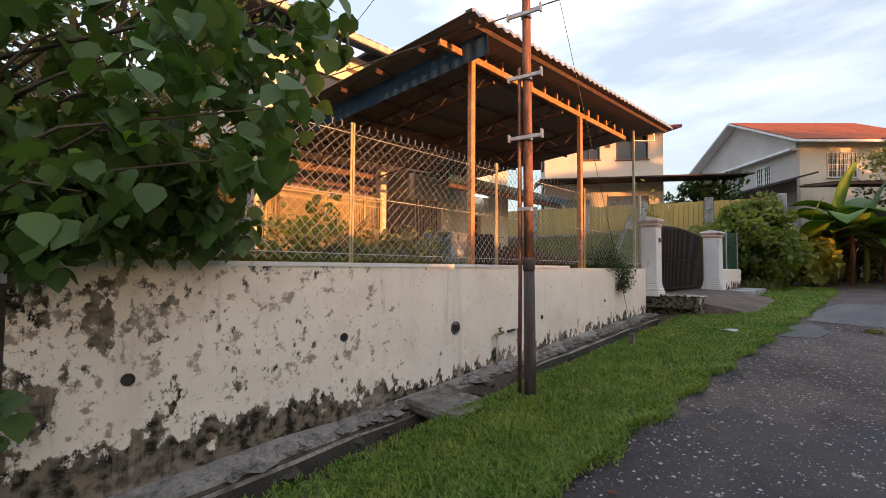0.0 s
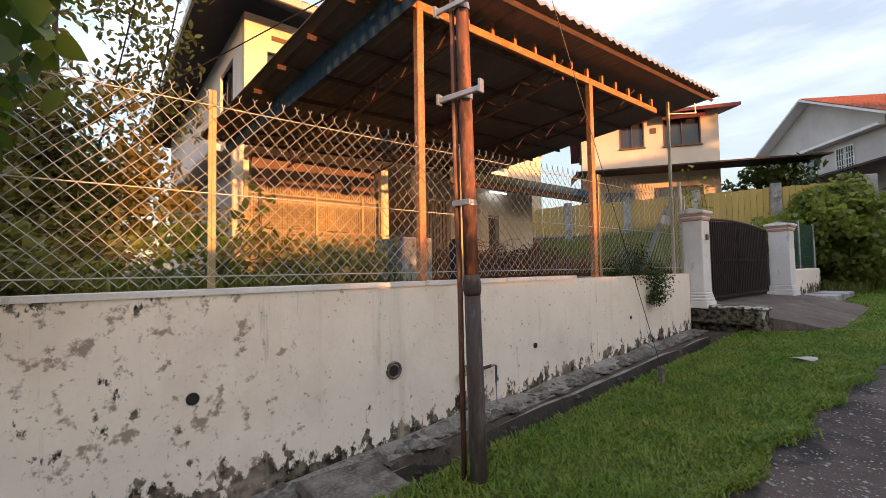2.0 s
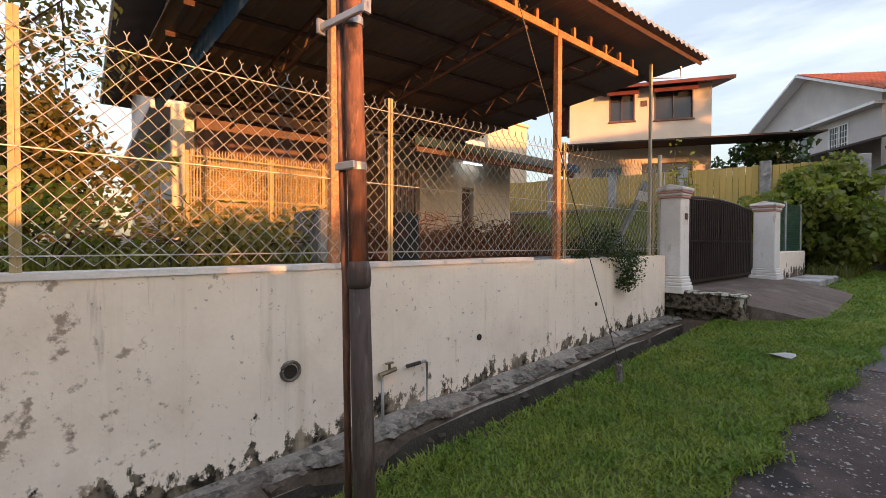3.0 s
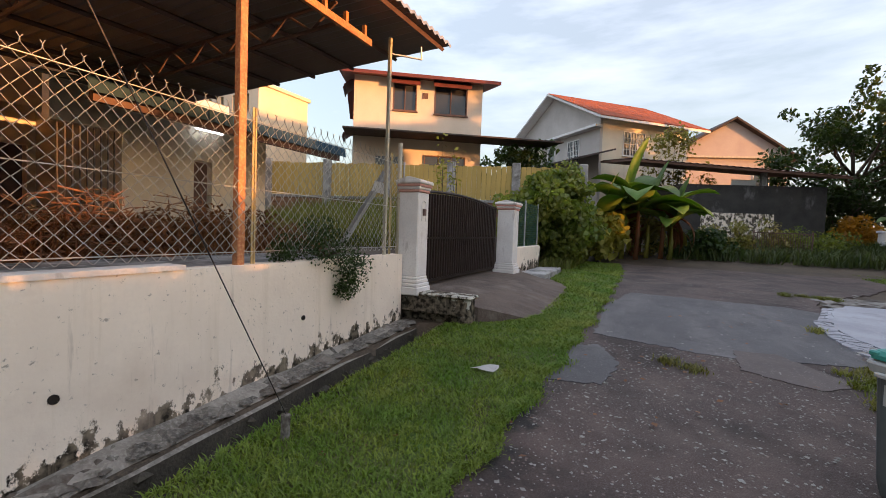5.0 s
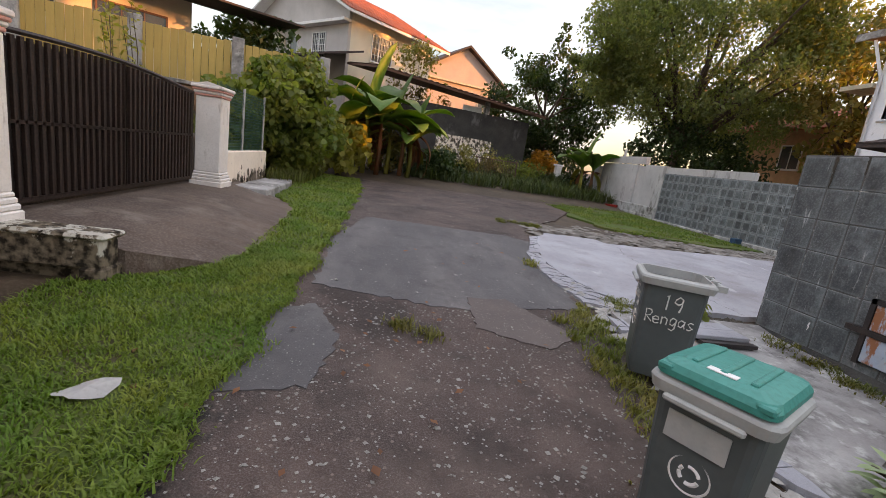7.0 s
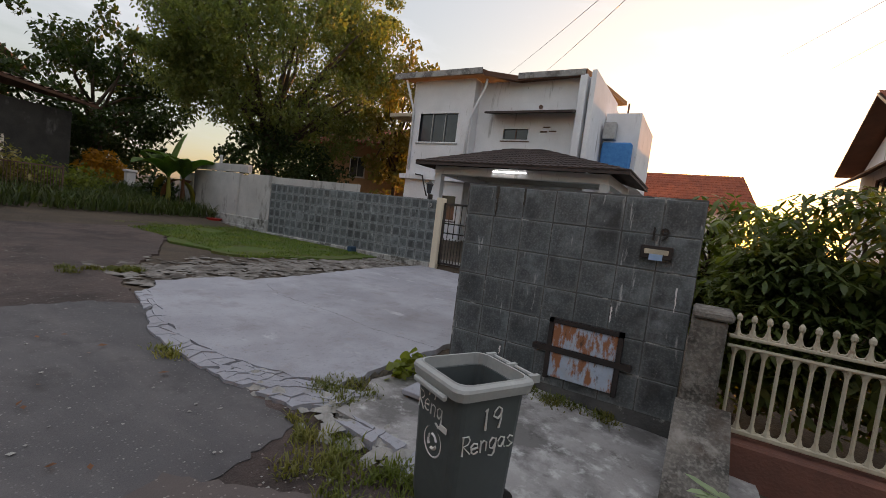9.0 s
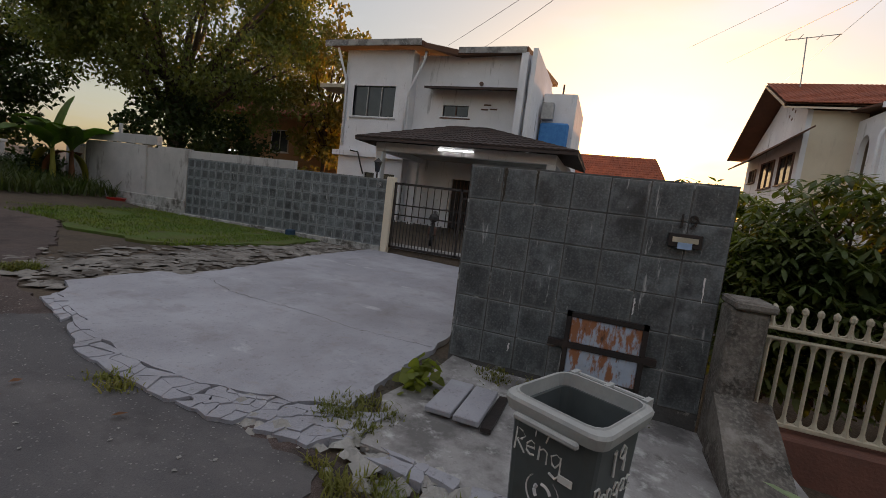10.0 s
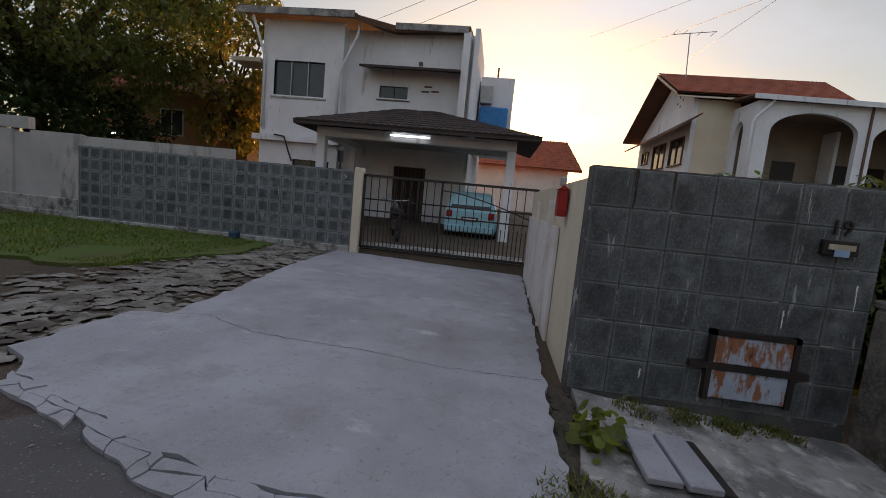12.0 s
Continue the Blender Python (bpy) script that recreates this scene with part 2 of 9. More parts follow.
def stain(m, scale, lo, hi, colour, amount=1.0, stretch=(1, 1, 1), shift=0.0, band=None, rough=None):
    """Lays stains of one colour, where a noise in the world's metres passes lo to hi; band = (axis, a, b) fades them from a to b."""
    n, l = m.node_tree.nodes, m.node_tree.links
    b = n["Principled BSDF"]
    src = b.inputs["Base Color"].links[0].from_socket
    geo, mp, tx, rp = n.new("ShaderNodeNewGeometry"), n.new("ShaderNodeMapping"), n.new("ShaderNodeTexNoise"), n.new("ShaderNodeMapRange")
    mp.inputs["Scale"].default_value, mp.inputs["Location"].default_value = stretch, (shift, shift * 1.7, shift * 0.6)
    tx.inputs["Scale"].default_value, tx.inputs["Detail"].default_value, tx.inputs["Roughness"].default_value = scale, 8, 0.66
    rp.inputs["From Min"].default_value, rp.inputs["From Max"].default_value, rp.inputs["To Max"].default_value = lo, hi, amount
    l.new(geo.outputs["Position"], mp.inputs["Vector"])
    l.new(mp.outputs["Vector"], tx.inputs["Vector"])
    fac = tx.outputs["Fac"]
    if band:
        sep, br, ad = n.new("ShaderNodeSeparateXYZ"), n.new("ShaderNodeMapRange"), n.new("ShaderNodeMath")
        l.new(geo.outputs["Position"], sep.inputs[0])
        br.inputs["From Min"].default_value, br.inputs["From Max"].default_value = band[1], band[2]
        br.inputs["To Min"].default_value, br.inputs["To Max"].default_value = 0.0, -0.3
        l.new(sep.outputs[band[0]], br.inputs["Value"])
        l.new(br.outputs["Result"], ad.inputs[0])
        l.new(fac, ad.inputs[1])
        fac = ad.outputs[0]
    l.new(fac, rp.inputs["Value"])
    mx = n.new("ShaderNodeMix")
    mx.data_type = "RGBA"
    l.new(rp.outputs["Result"], mx.inputs["Factor"])
    l.new(src, mx.inputs["A"])
    mx.inputs["B"].default_value = (*colour, 1)
    l.new(mx.outputs["Result"], b.inputs["Base Color"])
    return m


def pebbles(m, scale, colour, size=0.28, share=0.35, relief=0.5):
    """Small stones set in a surface: cells of a Voronoi pattern, some of them pale and proud."""
    n, l = m.node_tree.nodes, m.node_tree.links
    b = n["Principled BSDF"]
    src = b.inputs["Base Color"].links[0].from_socket
    geo, vo, cut, sel, mul, mx = (n.new("ShaderNodeNewGeometry"), n.new("ShaderNodeTexVoronoi"), n.new("ShaderNodeMapRange"), n.new("ShaderNodeMapRange"),
                                  n.new("ShaderNodeMath"), n.new("ShaderNodeMix"))
    vo.inputs["Scale"].default_value = scale
    l.new(geo.outputs["Position"], vo.inputs["Vector"])
    sep = n.new("ShaderNodeSeparateColor")
    l.new(vo.outputs["Color"], sep.inputs[0])
    cut.inputs["From Min"].default_value, cut.inputs["From Max"].default_value = size + 0.08, size
    l.new(vo.outputs["Distance"], cut.inputs["Value"])
    sel.inputs["From Min"].default_value, sel.inputs["From Max"].default_value = 1 - share, 1.0
    l.new(sep.outputs[0], sel.inputs["Value"])
    mul.operation = "MULTIPLY"
    l.new(cut.outputs[0], mul.inputs[0])
    l.new(sel.outputs[0], mul.inputs[1])
    mx.data_type = "RGBA"
    l.new(mul.outputs[0], mx.inputs["Factor"])
    l.new(src, mx.inputs["A"])
    mx.inputs["B"].default_value = (*colour, 1)
    l.new(mx.outputs["Result"], b.inputs["Base Color"])
    bp = n.new("ShaderNodeBump")
    bp.inputs["Strength"].default_value, bp.inputs["Distance"].default_value = relief, 0.01
    l.new(cut.outputs[0], bp.inputs["Height"])
    old = b.inputs["Normal"].links
    if old:
        l.new(old[0].from_socket, bp.inputs["Normal"])
    l.new(bp.outputs["Normal"], b.inputs["Normal"])
    return m


M = {
    "kerb_mould": mould_wall_mat("kerb_mould", (0.5, 0.48, 0.42), start=20.0),
    # near-black: painted shade inside the drain, also mould runs and cracks
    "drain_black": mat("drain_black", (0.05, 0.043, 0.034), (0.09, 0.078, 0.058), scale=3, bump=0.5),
    "plinth_white": mat("plinth_white", (0.5, 0.5, 0.48), (0.2, 0.2, 0.18), scale=4, bump=0.5),
    "white_mould": mould_wall_mat("white_mould", (0.9, 0.79, 0.665)),
    "cream": mat("cream", (0.74, 0.66, 0.52), (0.66, 0.58, 0.45), scale=0.8, bump=0.08, spec=0.1),
    "white": mat("white", (0.76, 0.75, 0.73), (0.62, 0.61, 0.6), scale=0.9, bump=0.08, spec=0.1),
    "pillar_white": mat("pillar_white", (0.78, 0.75, 0.72), (0.66, 0.62, 0.58), scale=2.5, bump=0.1, spec=0.15),
    "gable_shade_grey": mat("gable_shade_grey", (0.5, 0.47, 0.45), (0.42, 0.39, 0.37), scale=0.8, bump=0.06, spec=0.1),
    "pink": mat("pink", (0.68, 0.36, 0.29), (0.55, 0.3, 0.25), scale=4, spec=0.15),
    "concrete": mat("concrete", (0.42, 0.41, 0.4), (0.24, 0.23, 0.22), scale=1.4, fine=70, bump=0.25, c3=(0.33, 0.32, 0.31), spec=0.2),
    "slab": mat("slab", (0.375, 0.38, 0.415), (0.25, 0.25, 0.275), scale=0.9, fine=90, bump=0.2, c3=(0.36, 0.36, 0.375), rough=0.75),
    "old_concrete": mat("old_concrete", (0.2, 0.18, 0.155), (0.05, 0.046, 0.04), scale=3.5, fine=40, bump=0.5, c3=(0.27, 0.25, 0.22)),
    "asphalt": mat("asphalt", (0.1, 0.066, 0.057), (0.057, 0.041, 0.037), scale=0.8, fine=130, bump=0.6, c3=(0.2, 0.17, 0.15), rough=0.75),
    "asphalt_patch": mat("asphalt_patch", (0.078, 0.073, 0.075), (0.115, 0.109, 0.11), scale=0.7, fine=150, bump=0.25, c3=(0.06, 0.06, 0.062), rough=0.7),
    "soil": mat("soil", (0.09, 0.065, 0.045), (0.05, 0.04, 0.03), scale=1.5, fine=30, bump=0.6, c3=(0.13, 0.1, 0.07)),
    "grass_ground": mat("grass_ground", (0.07, 0.12, 0.018), (0.1, 0.1, 0.03), scale=1.5, fine=40, bump=0.7, c3=(0.04, 0.07, 0.015)),
    "rust_paint": mat("rust_paint", (0.5, 0.22, 0.09), (0.32, 0.11, 0.05), scale=6, fine=40, rough=0.6, c3=(0.62, 0.36, 0.17), spec=0.4),
    "yellow_paint": mat("yellow_paint", (0.5, 0.4, 0.2), (0.34, 0.26, 0.13), scale=5, rough=0.6, spec=0.4),
    "rusty_pole": mat("rusty_pole", (0.22, 0.09, 0.055), (0.1, 0.05, 0.035), scale=4, fine=40, rough=0.7, c3=(0.33, 0.16, 0.1), streak=(1, 1, 0.2)),
    "dark_pole": mat("dark_pole", (0.05, 0.035, 0.03), (0.1, 0.07, 0.06), scale=4, rough=0.65, streak=(1, 1, 0.15)),
    "galv": mat("galv", (0.45, 0.45, 0.45), (0.3, 0.3, 0.3), scale=6, rough=0.5, metal=0.7, spec=0.5),
    "wire": mat("wire", (0.55, 0.54, 0.5), (0.4, 0.37, 0.32), scale=3, rough=0.5, metal=0.3, bump=0),
    "zinc_sheet": mat("zinc_sheet", (0.26, 0.2, 0.17), (0.2, 0.15, 0.13), scale=1.2, rough=0.6, metal=0.0, bump=0.05, spec=0.4),
    "blue_sheet": mat("blue_sheet", (0.03, 0.065, 0.115), (0.045, 0.085, 0.13), scale=2, rough=0.7, spec=0.2),
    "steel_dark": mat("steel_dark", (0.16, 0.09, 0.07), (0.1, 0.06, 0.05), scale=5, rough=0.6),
    "gate_black": mat("gate_black", (0.016, 0.014, 0.014), (0.035, 0.024, 0.02), scale=5, rough=0.5, spec=0.5),
    "gate_brown": mat("gate_brown", (0.028, 0.017, 0.014), (0.018, 0.012, 0.01), scale=6, rough=0.55, spec=0.3, c3=(0.05, 0.03, 0.024)),
    "tile_slate": mat("tile_slate", (0.1, 0.115, 0.118), (0.062, 0.07, 0.072), scale=4.0, fine=60, bump=0.15, rough=0.5, c3=(0.17, 0.185, 0.19), island=0.42, spec=0.4),
    "grout": mat("grout", (0.13, 0.13, 0.125), (0.07, 0.07, 0.068), scale=3, bump=0.3),
    "roof_red": mat("roof_red", (0.36, 0.1, 0.05), (0.24, 0.07, 0.04), scale=1.2, bump=0.2, island=0.15),
    "roof_brown": mat("roof_brown", (0.075, 0.055, 0.05), (0.045, 0.035, 0.032), scale=1.5, bump=0.3, island=0.2),
    "roof_rust": mat("roof_rust", (0.14, 0.07, 0.045), (0.09, 0.05, 0.035), scale=1.0, bump=0.2),
    "maroon": mat("maroon", (0.16, 0.04, 0.035), (0.1, 0.03, 0.028), scale=2, rough=0.6),
    "wood_fence": mat("wood_fence", (0.5, 0.36, 0.11), (0.36, 0.25, 0.08), scale=1.0, rough=0.7, streak=(3, 3, 0.3), bump=0.1, island=0.15),
    "blind": mat("blind", (0.36, 0.25, 0.12), (0.26, 0.17, 0.08), scale=2, rough=0.7, bump=0.1),
    "stone": mat("stone", (0.3, 0.17, 0.1), (0.18, 0.1, 0.065), scale=2, bump=0.4, island=0.4),
    "window_dark": mat("window_dark", (0.03, 0.033, 0.04), (0.045, 0.05, 0.06), scale=1, rough=0.12, bump=0, spec=0.6),
    "bin_grey": mat("bin_grey", (0.085, 0.1, 0.1), (0.07, 0.08, 0.08), scale=3, rough=0.45, bump=0.05, fine=20, spec=0.4),
    "bin_rim": mat("bin_rim", (0.42, 0.43, 0.41), (0.32, 0.33, 0.32), scale=4, rough=0.5, bump=0.05),
    "bin_teal": mat("bin_teal", (0.03, 0.22, 0.18), (0.05, 0.27, 0.23), scale=3, rough=0.45, bump=0.05, spec=0.4),
    "rubber": mat("rubber", (0.015, 0.015, 0.015), (0.03, 0.03, 0.03), rough=0.8),
    "bark": mat("bark", (0.12, 0.09, 0.065), (0.06, 0.045, 0.035), scale=4, fine=25, bump=0.7, streak=(1, 1, 0.25)),
    "leaf_heart": leaf_mat("leaf_heart", (0.05, 0.1, 0.025), (0.085, 0.125, 0.03), through=0.3),
    "leaf_olive": leaf_mat("leaf_olive", (0.16, 0.16, 0.05), (0.26, 0.19, 0.055)),
    "leaf_dark": leaf_mat("leaf_dark", (0.03, 0.055, 0.018), (0.05, 0.075, 0.022)),
    "leaf_far": leaf_mat("leaf_far", (0.1, 0.125, 0.055), (0.16, 0.165, 0.065), through=0.6),
    "leaf_green": leaf_mat("leaf_green", (0.12, 0.16, 0.035), (0.23, 0.23, 0.055), through=0.55),
    "leaf_shrub": leaf_mat("leaf_shrub", (0.09, 0.135, 0.03), (0.24, 0.235, 0.06), through=0.5),
    "leaf_bush": leaf_mat("leaf_bush", (0.065, 0.1, 0.03), (0.16, 0.18, 0.045), through=0.4),
    "leaf_sun_orange": leaf_mat("leaf_sun_orange", (0.55, 0.26, 0.03), (0.4, 0.2, 0.03), through=0.5),
    "leaf_pale": leaf_mat("leaf_pale", (0.2, 0.27, 0.16), (0.28, 0.33, 0.2), through=0.3),
    "leaf_yellow": leaf_mat("leaf_yellow", (0.3, 0.26, 0.05), (0.2, 0.2, 0.04)),
    "leaf_banana": leaf_mat("leaf_banana", (0.11, 0.22, 0.035), (0.2, 0.28, 0.06), through=0.45),
    "leaf_dry": leaf_mat("leaf_dry", (0.22, 0.09, 0.04), (0.14, 0.06, 0.03)),
    "grass_blade": leaf_mat("grass_blade", (0.095, 0.175, 0.02), (0.2, 0.23, 0.042)),
    "grass_tall": leaf_mat("grass_tall", (0.12, 0.15, 0.03), (0.2, 0.17, 0.05)),
    "tap_brass": mat("tap_brass", (0.3, 0.24, 0.15), (0.16, 0.13, 0.09), scale=20, rough=0.4, metal=0.7, bump=0.05),
    "stick": mat("stick", (0.34, 0.17, 0.09), (0.2, 0.1, 0.06), scale=3, bump=0.2, island=0.4),
    "grass_dark": leaf_mat("grass_dark", (0.045, 0.075, 0.02), (0.09, 0.1, 0.03)),
    "rubble": mat("rubble", (0.4, 0.39, 0.36), (0.24, 0.23, 0.21), scale=4, bump=0.5, island=0.3),
    "ivory": mat("ivory", (0.55, 0.5, 0.38), (0.4, 0.35, 0.26), scale=5, rough=0.6),
    "brick_red": mat("brick_red", (0.2, 0.09, 0.065), (0.13, 0.065, 0.05), scale=3, bump=0.3),
}
lamp_mat = bpy.data.materials.new("tube_glow")
lamp_mat.use_nodes = True
lamp_mat.node_tree.nodes["Principled BSDF"].inputs["Emission Color"].default_value = (0.9, 0.97, 1.0, 1)
lamp_mat.node_tree.nodes["Principled BSDF"].inputs["Emission Strength"].default_value = 4.0
# weather and wear, laid over the plain surfaces
stain(M["asphalt"], 1.1, 0.48, 0.62, (0.04, 0.03, 0.027), 0.85)
stain(M["asphalt"], 4.0, 0.52, 0.7, (0.05, 0.04, 0.036), 0.7, shift=3.0)
stain(M["asphalt"], 0.6, 0.55, 0.75, (0.2, 0.15, 0.125), 0.6, shift=9.0)
stain(M["asphalt"], 2.5, 0.47, 0.56, (0.02, 0.019, 0.018), 0.9, band=("X", -1.1, -0.55), shift=5.0)
pebbles(M["asphalt"], 30.0, (0.25, 0.2, 0.175), 0.24, 0.25)
stain(M["asphalt_patch"], 0.9, 0.5, 0.68, (0.18, 0.165, 0.16), 0.6, (1.0, 0.35, 1), 2.0)
stain(M["asphalt_patch"], 2.2, 0.53, 0.7, (0.05, 0.047, 0.046), 0.7, shift=4.0)
pebbles(M["asphalt_patch"], 60.0, (0.2, 0.19, 0.185), 0.3, 0.25, 0.25)
stain(M["slab"], 0.75, 0.48, 0.68, (0.26, 0.25, 0.265), 0.6, shift=1.0)
stain(M["slab"], 3.0, 0.62, 0.7, (0.62, 0.62, 0.64), 0.5, (1, 0.4, 1), 11.0)
stain(M["slab"], 2.6, 0.53, 0.72, (0.2, 0.185, 0.18), 0.6, shift=6.0)
stain(M["slab"], 6.0, 0.6, 0.74, (0.3, 0.24, 0.19), 0.45, (1, 0.5, 1), 8.0)
stain(M["slab"], 28.0, 0.57, 0.7, (0.15, 0.145, 0.14), 0.6, shift=2.0)
stain(M["concrete"], 1.8, 0.46, 0.6, (0.12, 0.115, 0.11), 0.85, shift=2.5)
stain(M["concrete"], 7.0, 0.55, 0.68, (0.6, 0.6, 0.58), 0.6, shift=7.5)
stain(M["concrete"], 5.0, 0.6, 0.7, (0.06, 0.055, 0.05), 0.7, (1, 1, 0.25), 4.4)
stain(M["old_concrete"], 2.2, 0.5, 0.62, (0.07, 0.052, 0.04), 0.8, shift=3.3)
M["drain_concrete"] = stain(mat("drain_concrete", (0.29, 0.265, 0.23), (0.11, 0.098, 0.082), scale=3.0, fine=40, bump=0.5, c3=(0.36, 0.33, 0.29)), 4.0, 0.55, 0.66, (0.06, 0.055, 0.04), 0.7, shift=3.0)
stain(M["old_concrete"], 5.0, 0.56, 0.66, (0.3, 0.28, 0.25), 0.65, shift=1.2)
stain(M["tile_slate"], 2.2, 0.52, 0.68, (0.23, 0.255, 0.265), 0.85, shift=1.0)
stain(M["tile_slate"], 2.6, 0.53, 0.66, (0.028, 0.028, 0.028), 0.75, (1, 1, 0.75), 3.0)
stain(M["tile_slate"], 9.0, 0.5, 0.66, (0.035, 0.037, 0.04), 0.5, shift=9.0)
stain(M["tile_slate"], 5.5, 0.61, 0.67, (0.5, 0.51, 0.5), 0.75, (2.2, 2.2, 0.3), 7.0)
stain(M["tile_slate"], 16.0, 0.64, 0.7, (0.4, 0.41, 0.4), 0.55, shift=5.0)
stain(M["grout"], 4.0, 0.58, 0.66, (0.5, 0.5, 0.48), 0.9, shift=2.0)
stain(M["white_mould"], 1.3, 0.5, 0.72, (0.62, 0.5, 0.4), 0.5, shift=2.0)
stain(M["white_mould"], 9.0, 0.56, 0.63, (0.26, 0.18, 0.12), 0.8, band=("Y", 2.4, 4.6), shift=4.0)
stain(M["white_mould"], 3.5, 0.6, 0.72, (0.36, 0.3, 0.24), 0.6, (2.5, 2.5, 0.25), 6.0)
stain(M["white_mould"], 22.0, 0.62, 0.68, (0.16, 0.14, 0.11), 0.6, shift=1.0)
stain(M["white_mould"], 2.0, 0.55, 0.75, (0.6, 0.5, 0.36), 0.6, (2.2, 2.2, 0.12), 9.0)
stain(M["rusty_pole"], 7.0, 0.52, 0.6, (0.06, 0.03, 0.022), 0.9, (1, 1, 0.3), 1.0)
stain(M["rusty_pole"], 5.0, 0.58, 0.68, (0.5, 0.24, 0.12), 0.7, (1, 1, 0.3), 8.0)
stain(M["dark_pole"], 5.0, 0.55, 0.68, (0.24, 0.22, 0.2), 0.7, (1, 1, 0.2), 2.0)
M["wall_pale"] = stain(mat("wall_pale", (0.5, 0.49, 0.47), (0.38, 0.37, 0.36), scale=1.2, bump=0.15), 2.0, 0.56, 0.68, (0.12, 0.11, 0.1), 0.7, (1, 1.3, 0.5), 2.0)
M["ramp_concrete"] = stain(mat("ramp_concrete", (0.13, 0.095, 0.075), (0.075, 0.055, 0.045), scale=1.5, fine=50, bump=0.4, c3=(0.2, 0.16, 0.13)), 1.6, 0.54, 0.68, (0.25, 0.21, 0.18), 0.6, shift=2.0)
M["rubble_far"] = stain(mat("rubble_far", (0.3, 0.28, 0.25), (0.14, 0.125, 0.11), scale=4, bump=0.5, island=0.35), 2.0, 0.48, 0.6, (0.07, 0.058, 0.048), 0.85, shift=2.0)
M["patch_brown"] = pebbles(mat("patch_brown", (0.14, 0.115, 0.105), (0.1, 0.085, 0.08), scale=1.5, fine=120, bump=0.3), 50.0, (0.26, 0.23, 0.21), 0.28, 0.3, 0.3)
M["asphalt_dark"] = pebbles(stain(mat("asphalt_dark", (0.03, 0.026, 0.026), (0.02, 0.018, 0.018), scale=1.2, fine=140, bump=0.35, c3=(0.075, 0.066, 0.063), rough=0.65), 1.3, 0.5, 0.66, (0.06, 0.048, 0.044), 0.7, shift=4.0), 45.0, (0.2, 0.17, 0.155), 0.24, 0.2)
M["shed_black"] = stain(mat("shed_black", (0.06, 0.055, 0.05), (0.03, 0.028, 0.026), scale=1.5, bump=0.3, c3=(0.1, 0.092, 0.085)), 1.6, 0.58, 0.68, (0.2, 0.19, 0.18), 0.6, (1, 1, 0.6), 3.0)
M["house_white"] = mat("house_white", (0.82, 0.83, 0.86), (0.7, 0.71, 0.74), scale=0.8, bump=0.08, spec=0.1)
stain(M["house_white"], 1.6, 0.6, 0.72, (0.12, 0.12, 0.12), 0.8, (1.5, 1.5, 0.22), 1.0)
stain(M["house_white"], 5.0, 0.62, 0.72, (0.2, 0.19, 0.18), 0.6, (1, 1, 0.5), 5.0)
stain(M["white"], 1.4, 0.58, 0.75, (0.4, 0.36, 0.31), 0.5, (1.5, 1.5, 0.3), 3.0)
stain(M["pillar_white"], 5.0, 0.6, 0.7, (0.3, 0.25, 0.21), 0.6, (1.5, 1.5, 0.3), 3.0)
stain(M["plinth_white"], 3.0, 0.53, 0.62, (0.07, 0.065, 0.055), 0.85, shift=2.0)
stain(M["cream"], 1.5, 0.58, 0.75, (0.45, 0.38, 0.3), 0.45, (1.5, 1.5, 0.3), 3.0)
stain(M["ivory"], 8.0, 0.58, 0.68, (0.2, 0.1, 0.05), 0.7, shift=3.0)
stain(M["grass_ground"], 2.0, 0.53, 0.66, (0.07, 0.05, 0.03), 0.8, shift=2.0)



# ---- ground ----
def ramp(v, pts):
    return float(np.interp(v, [p[0] for p in pts], [p[1] for p in pts]))


def G(y):
    """Height of the street along its length."""
    return ramp(y, ((-40, -1.2), (-5, -0.25), (0, 0.03), (3.5, 0.27), (8, 0.54), (9.6, 0.64), (14, 0.78), (20, 0.86), (40, 1.2), (300, 3)))


def H(x, y):
    """Height of the land."""
    g = G(y)
    if x < -3.42:
        yard = 1.42
        bank = ramp(y, ((12.0, 1.42), (14.5, 1.9), (17.5, 2.7), (22, 3.2), (60, 5.0)))
        z = yard if y < 12.5 else bank
        if y > 14:
            z = ramp(x, ((-6, z), (-3.5, max(g, min(z, g + 0.3 * 0 + (z - g) * 0.15)))))
        if y < -0.3:
            z = ramp(x, ((-5, g + 0.3), (-3.42, g)))
        return z
    if y > 20 and x < 9:
        return g + ramp(y, ((20, 0), (30, 0.7), (60, 3.0)))
    if x > 9.3:
        return max(g, 0.92) + ramp(x, ((9, 0), (25, 0.6), (60, 2)))
    return g


def sheet(name, xs, ys, z, material, label, wob=0.0, kind="structure"):
    verts = [(x, y, z(x, y)) for y in ys for x in xs]
    nx = len(xs)
    faces = [(j * nx + i, j * nx + i + 1, (j + 1) * nx + i + 1, (j + 1) * nx + i) for j in range(len(ys) - 1) for i in range(nx - 1)]
    ob = pydata(name, verts, faces, material, None, label, smooth=True)
    return tagged(ob, kind=kind)


def lin(a, b, n):
    return [a + (b - a) * i / n for i in range(n + 1)]


DRAIN = (-3.04, -2.58)


def land(x, y):
    z = H(x, y)
    if DRAIN[0] - 0.01 < x < DRAIN[1] + 0.01 and y < 9.05:
        z -= 0.75
    return z


